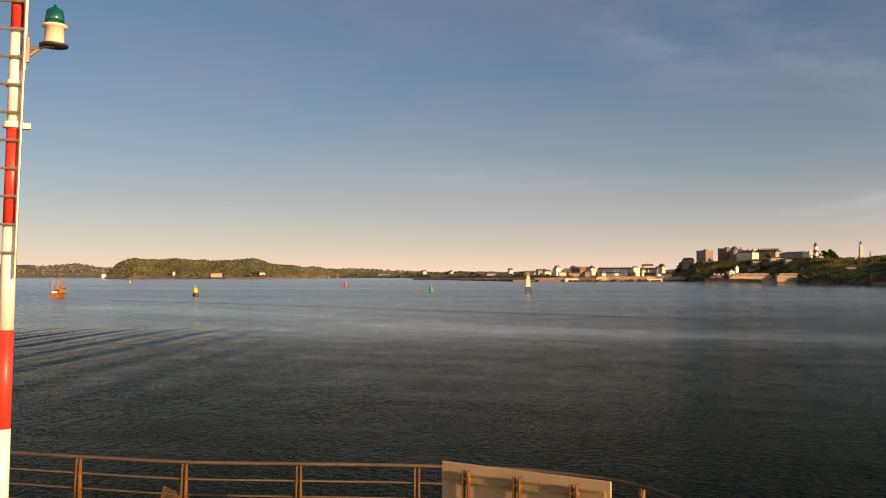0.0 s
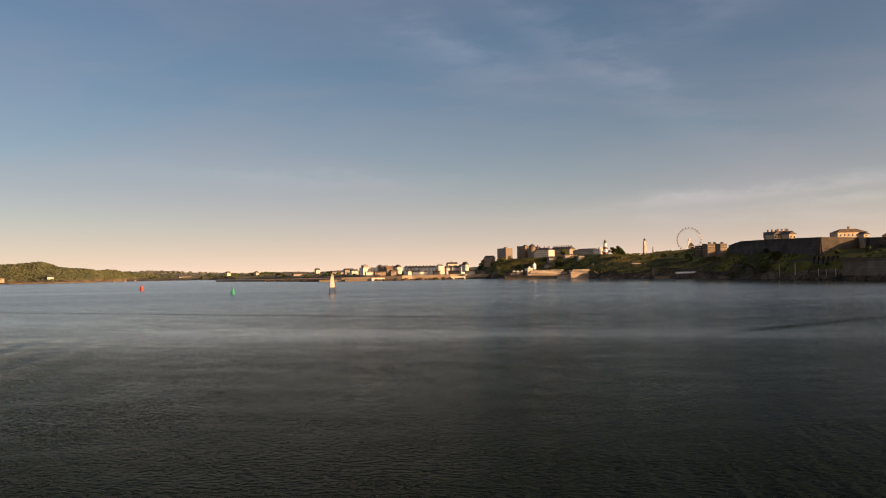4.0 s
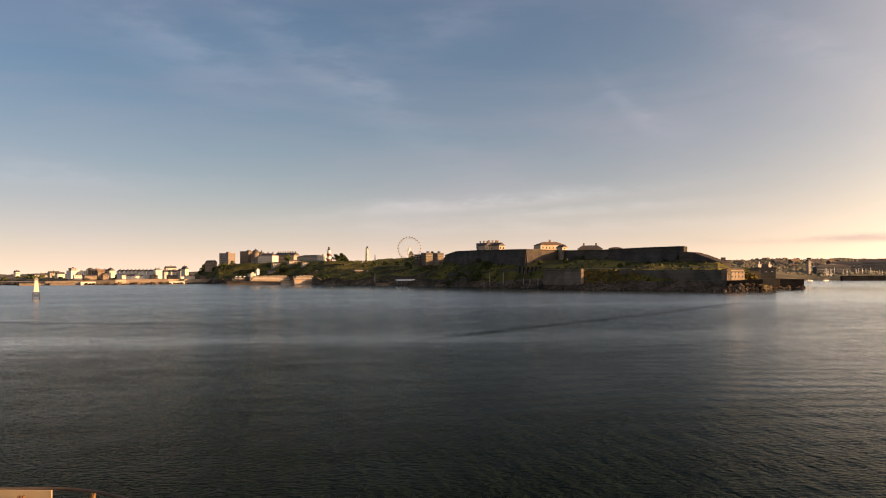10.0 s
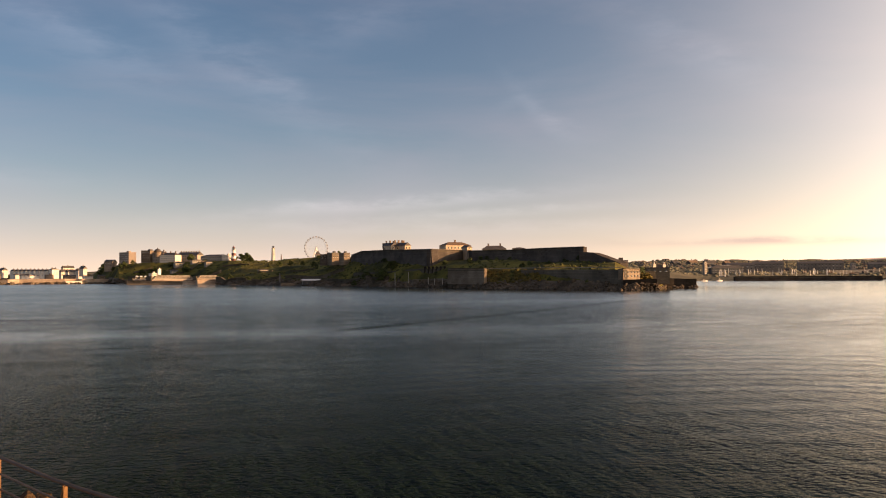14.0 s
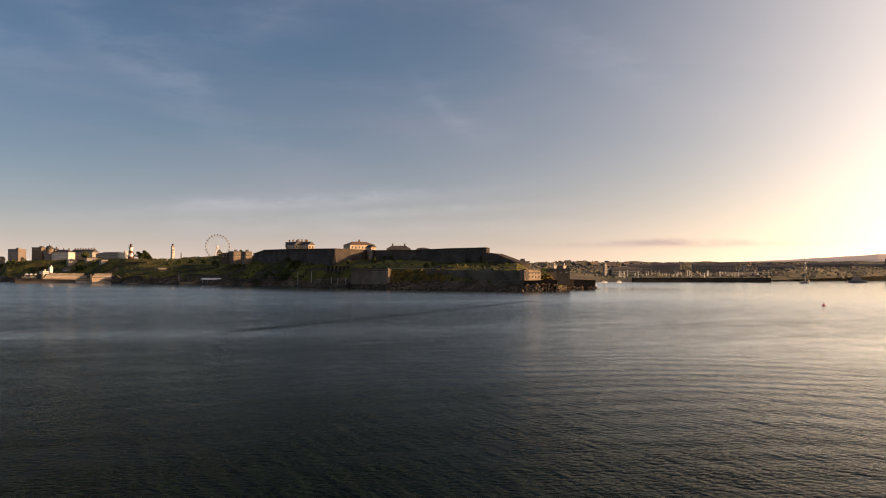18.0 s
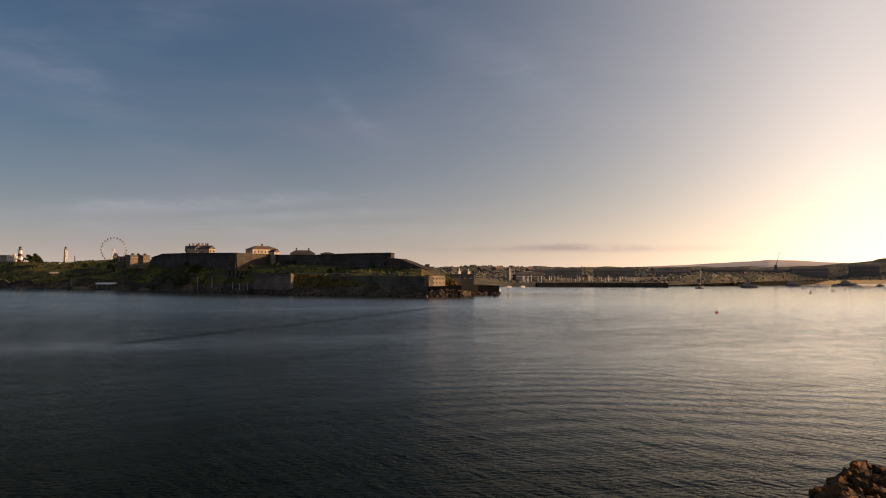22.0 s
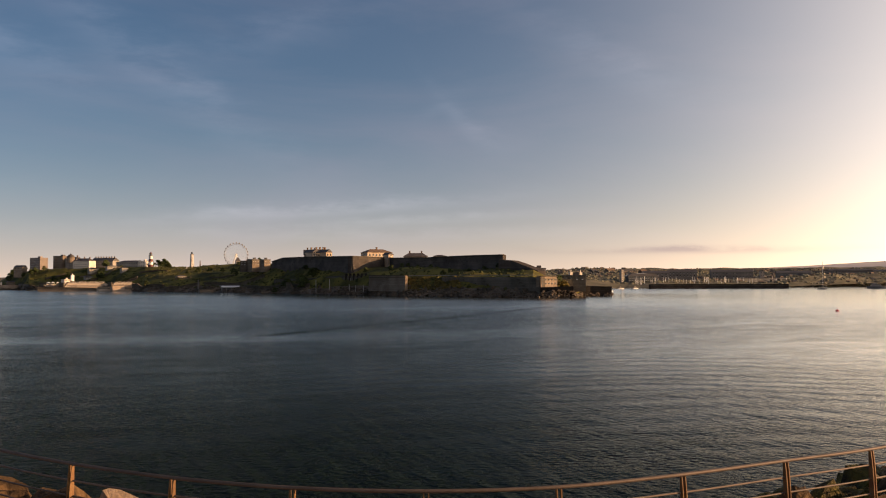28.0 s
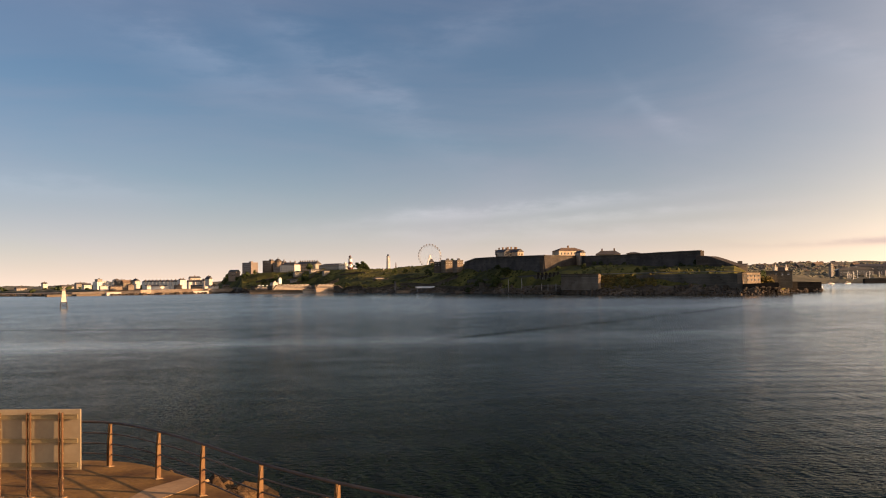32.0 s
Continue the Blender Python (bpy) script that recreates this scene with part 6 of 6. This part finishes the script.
for k, (az, w, h) in enumerate(((-1.6, 30, 3.0), (-2.9, 16, 4.5), (-6.2, 26, 3.4), (-7.9, 18, 4.2), (0.2, 22, 3.2))):
    p = polar(az, 1096, 0)
    e = empty("beach_slip", facing(p, 12), "low pale landing and slip below the western wall", "landing")
    part("slab", box(bmesh.new(), (0, 5, h / 2 - 0.8), (w, 10, h)), M_LIT if k % 2 else M_WARMSTONE, e)
    part("ramp", prism(bmesh.new(), [(w / 2, 1), (w / 2 + 9, 2), (w / 2 + 9, 6), (w / 2, 9)], -1, h * 0.5, 0.8), M_SEAWALL, e)
for a, w, hh in (((-31.8, 2305.9, 8.0), 10, 13), ((43.0, 2155.6, 9.2), 22, 9), ((17.0, 2206.0, 6.6), 30, 7), ((-81.7, 2304.7, 5.3), 24, 6), ((-132.4, 2452.6, 5.2), 18, 6), ((-197.1, 2498.5, 5.3), 8, 12), ((-287.5, 2640.7, 7.0), 10, 12), ((-427.7, 2773.6, 5.5), 40, 5), ((53.5, 2055.3, 6.6), 16, 9)):
    building("far_house", a, w, 12, hh, M_LIT if w < 20 else M_STUCCO, M_SLATE, "pale house on the far western shore", "house", 24, 2, 4, "gable", 4, 1)

for k, (p, w, h) in enumerate((((53.4, 1296.9, 9.0), 10, 2.2), ((68.2, 1279.1, 8.9), 16, 1.6), ((85.3, 1257.0, 8.9), 8, 2.6), ((118.3, 1222.1, 8.5), 20, 1.5), ((139.6, 1202.7, 8.2), 9, 2.4), ((160.1, 1183.9, 7.7), 14, 1.8), ((179.2, 1170.0, 7.0), 11, 2.2), ((192.8, 1159.7, 6.5), 8, 2.8))):
    building("wall_shed", p, w, 5, h, M_LIT if k % 3 == 0 else M_STONEHOUSE, M_SLATE if k % 2 else M_TILE, "small sunlit shed on the western sea wall", "shed", 22, 1, 3, "gable" if k % 2 else "flat", 1.2, group="sheds on the sea wall", sink=3.5)
# island fort and huts
building("island_battery", (-808.1, 2341.0, 9.9), 30, 16, 4.5, M_QUAY, M_GRASS, "low sunlit stone battery on the island", "battery", 12, 1, 9, "flat")
building("island_house", (-698.0, 2386.5, 9.7), 14, 10, 6, M_LIT, M_SLATE, "small pale house near the island landing", "house", 12, 2, 4, "gable", 5, 1)
building("island_house", (-1138.8, 2389.0, 7.7), 12, 9, 6, M_LIT, M_SLATE, "white house at the island's point", "house", 12, 2, 3, "gable", 4, 1)
building("island_hut", (-952.7, 2415.4, 13.4), 6, 6, 5, M_LIT, M_SLATE, "small white hut in the island woods", "hut", 12, 1, 2, "gable", 3)
tagged(rampart("island_wall", [(-876.7, 2348.2, 2.6), (-772.1, 2311.0, 4.0), (-670.1, 2321.7, 3.7), (-600.3, 2433.5, 1.7)], [-2, -2, -2, -2], 14, M_SEAWALL, "", None, 0.1, False), "low stone landing wall of the island", "sea wall")

# ---- hillside town beyond the harbour ----
town = []
for k, (wall, roof, w, h) in enumerate(((M_TOWNWALL, M_SLATE, 12, 5), (M_TOWNWALL, M_TILE, 15, 5), (M_SHED, M_SLATE, 20, 5.5), (M_SHED, M_TILE, 10, 5))):
    p = polar(-44.5 - k, 1500)
    p.z = ground_at("ground_city", p.x, p.y) or 20
    town.append(building("town_house", p, w, 10, h, wall, roof, ("grey rendered hillside house", "stone hillside house with brown roof", "stone row of houses", "dull concrete house with brown roof")[k] + " beyond the harbour", "house", 40, 2, 4, "gable", 3.5, 1, "hillside houses"))
for k in range(330):
    az, d = rng.uniform(-60.5, -42.0), rng.uniform(1300, 1900)
    p = polar(az, d)
    z = ground_at("ground_city", p.x, p.y)
    if z is None or z < 5:
        continue
    p.z = z
    copy_thing(town[rng.randrange(4)], facing(p, rng.choice((0, -10, 25, 35, 45, 15))) @ Matrix.Scale(rng.uniform(0.24, 0.42), 4))
glassy = empty("glass_hall", facing((913.3, 838.9, 4.5), 14), "glass-fronted hall with a curved pale roof", "hall")
part("wall", box(bmesh.new(), (0, 9, 5), (40, 18, 12)), M_SHED, glassy)
windows(glassy, 38, 10, 1, 3, 12, 0, 0.8, 0.75)
part("roof", tube(bmesh.new(), [(-23 + k * 3.5, 8, 11 + 3.2 * math.sin(math.pi * k / 13)) for k in range(14)], 0.9, 6), M_WHITE, glassy)
part("roof_shell", prism(bmesh.new(), [(-21, -1), (21, -1), (20, 19), (-20, 19)], 11, 14.5, 0.7), M_SHED, glassy)
building("white_tower", (876.9, 841.1, 8.3), 3.5, 4, 14, M_STUCCO, M_STUCCO, "slim white residential tower", "tower block", 40, 6, 2, "flat")
for a, w, h in (((940.1, 840.0, 12.7), 34, 7), ((1008.4, 853.0, 14.6), 40, 7), ((1113.7, 849.8, 12.7), 60, 9.5), ((1155.3, 827.4, 13.7), 5, 9), ((1246.3, 836.6, 13.3), 50, 8), ((1353.9, 854.7, 15.6), 30, 9), ((1417.7, 846.5, 14.9), 70, 11), ((1466.4, 822.5, 15.2), 40, 9), ((1505.5, 792.6, 15.4), 50, 9), ((1527.6, 749.3, 16.5), 60, 11), ((1564.7, 671.0, 18.7), 46, 13)):
    building("dock_shed", a, w, 20, h, M_SHED if w > 6 else M_STUCCO, M_SLATE, "long dockside shed behind the breakwater" if w > 12 else "white end block of a dockside building", "shed", 6, 2, max(2, int(w / 5)), "gable" if w > 30 else "flat", 3)
cr = empty("dock_crane", facing((1503.4, 798.5, 24.5)), "dockside crane with a raised jib", "crane")
part("tower", box(bmesh.new(), (0, 0, 4), (6, 6, 14), None, 0.7), M_SHED, cr)
part("jib", rod(bmesh.new(), (0, 0, 10), (7, 0, 34), 0.6, 0.3, 5), M_SHED, cr)


# ---- yachts and boats ----
def hull(bm, length, beam, height, sheer=0.25):
    """A pointed hull, bow along +x."""
    rows = []
    for k in range(9):
        t = k / 8
        w = beam / 2 * (0.78 + 0.22 * math.sin(math.pi * min(1, t * 1.4))) * (1 - max(0, (t - 0.55) / 0.45) ** 2)
        x = -length / 2 + length * t
        top = height * (1 + sheer * (t - 0.3) ** 2 * 2)
        rows.append([bm.verts.new(q) for q in ((x, -w, top), (x, -w * 0.75, -0.2), (x, w * 0.75, -0.2), (x, w, top))])
    for a, b2 in zip(rows, rows[1:]):
        for i in range(3):
            bm.faces.new((a[i], b2[i], b2[i + 1], a[i + 1]))
        bm.faces.new((a[3], b2[3], b2[0], a[0]))
    bm.faces.new(rows[0])
    bmesh.ops.remove_doubles(bm, verts=bm.verts, dist=0.002)
    bmesh.ops.recalc_face_normals(bm, faces=bm.faces)
    return bm


def yacht(name, p, length, mast_h, label, turn=0.0, group="", hullmat=None):
    e = empty(name, facing((p[0], p[1], 0), turn), label, "yacht", group)
    part("hull", hull(bmesh.new(), length, length * 0.3, length * 0.11), hullmat or M_WHITE, e)
    part("cabin", box(bmesh.new(), (-length * 0.02, 0, length * 0.14), (length * 0.4, length * 0.18, length * 0.07), None, 0.85), M_STUCCO, e)
    part("mast", rod(bmesh.new(), (length * 0.08, 0, length * 0.1), (length * 0.08, 0, mast_h), 0.36 if mast_h < 20 else 0.17, 0.2, 6), M_WHITE, e)
    part("boom", rod(bmesh.new(), (length * 0.08, 0, length * 0.24), (-length * 0.36, 0, length * 0.25), 0.14, seg=5), M_TIMBER, e)
    part("stay", rod(bmesh.new(), (length * 0.48, 0, length * 0.13), (length * 0.08, 0, mast_h), 0.03, seg=4), M_STEEL, e)
    return e


def cruiser(name, p, length, label, turn=0.0):
    e = empty(name, facing((p[0], p[1], 0), turn), label, "motor boat")
    part("hull", hull(bmesh.new(), length, length * 0.3, length * 0.13), M_HULL if length > 8 else M_WHITE, e)
    part("deck_house", box(box(bmesh.new(), (-length * 0.05, 0, length * 0.19), (length * 0.55, length * 0.22, length * 0.12), None, 0.86), (-length * 0.1, 0, length * 0.28), (length * 0.3, length * 0.17, length * 0.08), None, 0.8), M_STUCCO, e)
    part("window", box(bmesh.new(), (-length * 0.04, -length * 0.1, length * 0.2), (length * 0.42, 0.12, length * 0.05)), M_GLASS, e)
    part("mast", rod(bmesh.new(), (-length * 0.12, 0, length * 0.3), (-length * 0.12, 0, length * 0.5), 0.09, seg=5), M_STEEL, e)
    return e


yb = yacht("yacht", (834.3, 747.4, 0.9), 10, 13, "white yacht berthed in the yacht haven", 60, "berthed yachts")
for k in range(80):
    az = rng.uniform(-58.0, -46.8)
    d = 1130 + (-az - 46.6) * 24 + rng.uniform(0, 70)
    c = copy_thing(yb, facing(polar(az, d), rng.uniform(-20, 80)))
    s = rng.uniform(0.75, 1.15)
    c.scale = (s, s, s)
yacht("yacht", (813.7, 513.3, 0.6), 9, 27, "dark moored sailing boat with tall mast", 12, hullmat=M_HULL)
for x, length, lab, a in (("a", 19, "large motor cruiser at its mooring", (942.7, 531.4, 1.1)), ("b", 22, "white-topped motor cruiser at its mooring", (1249.2, 637.2, 3.1)), ("c", 8, "small moored motor boat", (1129.8, 540.6, 0.3)), ("d", 11, "moored fishing boat with wheelhouse", (1273.7, 586.9, 1.8)), ("e", 5, "small open boat at its mooring", (1213.6, 596.8, 1.9)),
                          ("f", 28, "long low barge moored off the dock", (1416.6, 635.2, 6.4)), ("g", 8, "small moored motor boat", (1377.0, 601.2, 4.0)), ("h", 6, "small open boat at its mooring", (1241.3, 537.1, 2.2)), ("i", 11, "small moored motor boat", (1389.3, 572.4, 4.1))):
    cruiser("motor_boat", a, length, lab, 6)
for k in range(7):
    p = ((496.8, 493.4, 1.1), (513.3, 505.1, 0.9), (721.9, 693.9, 1.1), (739.9, 689.6, 1.1), (-511.6, 2249.0, -3.5), (-509.4, 2351.9, -2.6), (-466.2, 2258.8, -2.3))[k]
    cruiser("motor_boat", p, 7 if k < 4 else 14, "small white boat moored near the shore", 10 + 9 * k)

# fishing trawler under way
tr = empty("fishing_boat", facing((-180.3, 341.9, 0.1), 68), "rusty orange fishing trawler with rigged booms", "fishing boat")
tr.location.z = 0
part("hull", hull(bmesh.new(), 8.5, 2.9, 1.3, 0.8), M_ORANGE, tr)
part("wheelhouse", box(bmesh.new(), (1.6, 0, 2.3), (2.0, 1.8, 2.2), None, 0.9), M_BOAT, tr)
part("window", box(bmesh.new(), (1.55, -0.9, 2.8), (1.5, 0.12, 0.6)), M_GLASS, tr)
part("gantry", rod(rod(rod(bmesh.new(), (-3, -1.1, 1.2), (-3, -1.0, 5.6), 0.11), (-3, 1.1, 1.2), (-3, 1.0, 5.6), 0.11), (-3, -1.0, 5.4), (-3, 1.0, 5.4), 0.1), M_BOAT, tr)
for y in (-1, 1):
    part("boom", rod(bmesh.new(), (0.2, y * 0.3, 2), (-0.6, y * 2.3, 6.4), 0.09, seg=6), M_BOAT, tr)
part("mast", rod(bmesh.new(), (0.3, 0, 1.2), (0.3, 0, 7.0), 0.11, 0.07), M_BOAT, tr)
for k in range(4):
    part("rigging", rod(bmesh.new(), (0.3, 0, 6.8), (-3 + k * 2.4, (-1) ** k * 1.0, 1.6), 0.035, seg=4), M_BOAT, tr)
part("shelter_deck", box(bmesh.new(), (-0.9, 0, 1.9), (2.4, 2.2, 1.3), None, 0.95), M_BOAT, tr)
part("rubbing_strake", box(bmesh.new(), (-0.6, 0, 1.15), (6.2, 2.95, 0.16)), M_BLACK, tr)
part("fish_box", box(bmesh.new(), (-3.3, 0.2, 1.6), (0.9, 1.4, 0.7)), M_WHITE, tr)
tr.scale = (1.2, 1.2, 1.2)
part("net_drum", rod(bmesh.new(), (-2, -0.9, 1.9), (-2, 0.9, 1.9), 0.6, seg=10), M_WEEDROCK, tr)


# ---- marks afloat ----
def buoy(name, p, label, profile, mat, foot, topmark="x", size=1.0):
    e = empty(name, facing((p[0], p[1], 0)), label, "buoy")
    part("float", lathe(bmesh.new(), [(0.9 * size, -0.4), (1.15 * size, 0.0), (1.15 * size, 0.5 * size), (0.8 * size, 0.7 * size)], 14), foot, e)
    part("body", lathe(bmesh.new(), [(r * size, z * size) for r, z in profile], 14), mat, e)
    top = profile[-1][1] * size
    part("staff", rod(bmesh.new(), (0, 0, top), (0, 0, top + 0.9 * size), 0.06 * size, seg=5), M_DARK, e)
    if topmark == "x":
        for s in (-1, 1):
            part("topmark", rod(bmesh.new(), (-0.35 * size, 0, top + 0.5 * size), (0.35 * size, 0, top + (0.5 + 0.6) * size) if s > 0 else (0.35 * size, 0.01, top + 0.45 * size), 0.07 * size, seg=5), mat, e)
    else:
        part("topmark", lathe(bmesh.new(), [(0.3 * size, top + 0.6 * size), (0.28 * size, top + 1.0 * size)], 8), mat, e)
    return e


yb1 = buoy("channel_buoy", (-132.3, 357.9, 0.4), "yellow channel buoy with a dark float", [(0.7, 0.7), (0.75, 1.3), (0.95, 1.5), (0.9, 2.6), (0.55, 3.2), (0.4, 3.4)], M_YELLOW, M_BLACK)
part("skirt", lathe(bmesh.new(), [(1.2, 0.2), (1.05, 0.9), (0.98, 1.5)], 14), M_BLACK, yb1, "black lower body")
buoy("channel_buoy", (-393.5, 882.8, 0.6), "small yellow-green buoy with pale top", [(0.8, 0.7), (0.8, 2.4), (0.3, 3.0)], M_YELLOW, M_BLACK, "can")
buoy("channel_buoy", (-130.3, 653.6, 0.3), "red can-shaped channel buoy", [(0.95, 0.7), (0.95, 2.4), (0.85, 2.5)], M_RED, M_RED, "can", 1.2)
buoy("channel_buoy", (-47.8, 453.8, 0.1), "green conical channel buoy", [(1.1, 0.7), (0.75, 1.6), (0.3, 2.9), (0.1, 3.3)], M_GREEN, M_GREEN, "can")
buoy("mooring_buoy", (227.0, 135.0, -0.3), "small red mooring buoy", [(0.45, 0.3), (0.5, 0.9), (0.2, 1.3)], M_RED, M_RED, "can", 0.42)
for k, p in enumerate(((595.7, 289.7, -0.5), (728.6, 336.2, 0.4), (823.4, 369.5, 1.4), (954.6, 550.9, 0.9), (897.4, 446.5, 0.3))):
    buoy("mooring_buoy", p, "small orange mooring buoy", [(0.45, 0.3), (0.5, 0.9), (0.2, 1.3)], M_ORANGE, M_ORANGE, "can", 0.9)

# wooden beacon tower on dark piles
bt = empty("beacon_tower", facing((-0.1, 418.1, 0.2)), "white timber beacon tower on dark piles", "beacon")
bt.location.z = 0
for x in (-1, 1):
    for y in (-1, 1):
        part("pile", rod(bmesh.new(), (x * 1.5, y * 1.5, -2), (x * 1.15, y * 1.15, 2.6), 0.26, 0.22, 8), M_BLACK, bt)
part("brace", rod(rod(bmesh.new(), (-1.4, -1.4, 0.5), (1.25, -1.25, 2.3), 0.12), (1.4, -1.4, 0.5), (-1.25, -1.25, 2.3), 0.12), M_BLACK, bt)
part("platform", box(bmesh.new(), (0, 0, 2.7), (2.9, 2.9, 0.3)), M_BLACK, bt)
part("tower", prism(bmesh.new(), [(-1.05, -1.05), (1.05, -1.05), (1.05, 1.05), (-1.05, 1.05)], 2.85, 7.8, 0.6), M_LIT, bt, "white boarded tower")
for z in (3.6, 4.4, 5.2, 6.0, 6.8, 7.5):
    w = 2.1 * (1 - 0.38 * (z - 2.85) / 4.95) + 0.06
    part("board", box(bmesh.new(), (0, 0, z), (w, w, 0.12)), M_LIT, bt)
part("cap", prism(bmesh.new(), [(-0.95, -0.95), (0.95, -0.95), (0.95, 0.95), (-0.95, 0.95)], 7.8, 8.9, 0.3), M_STUCCO, bt)
part("light", rod(bmesh.new(), (0, 0, 8.9), (0, 0, 9.9), 0.16, 0.1, 8), M_DARK, bt)
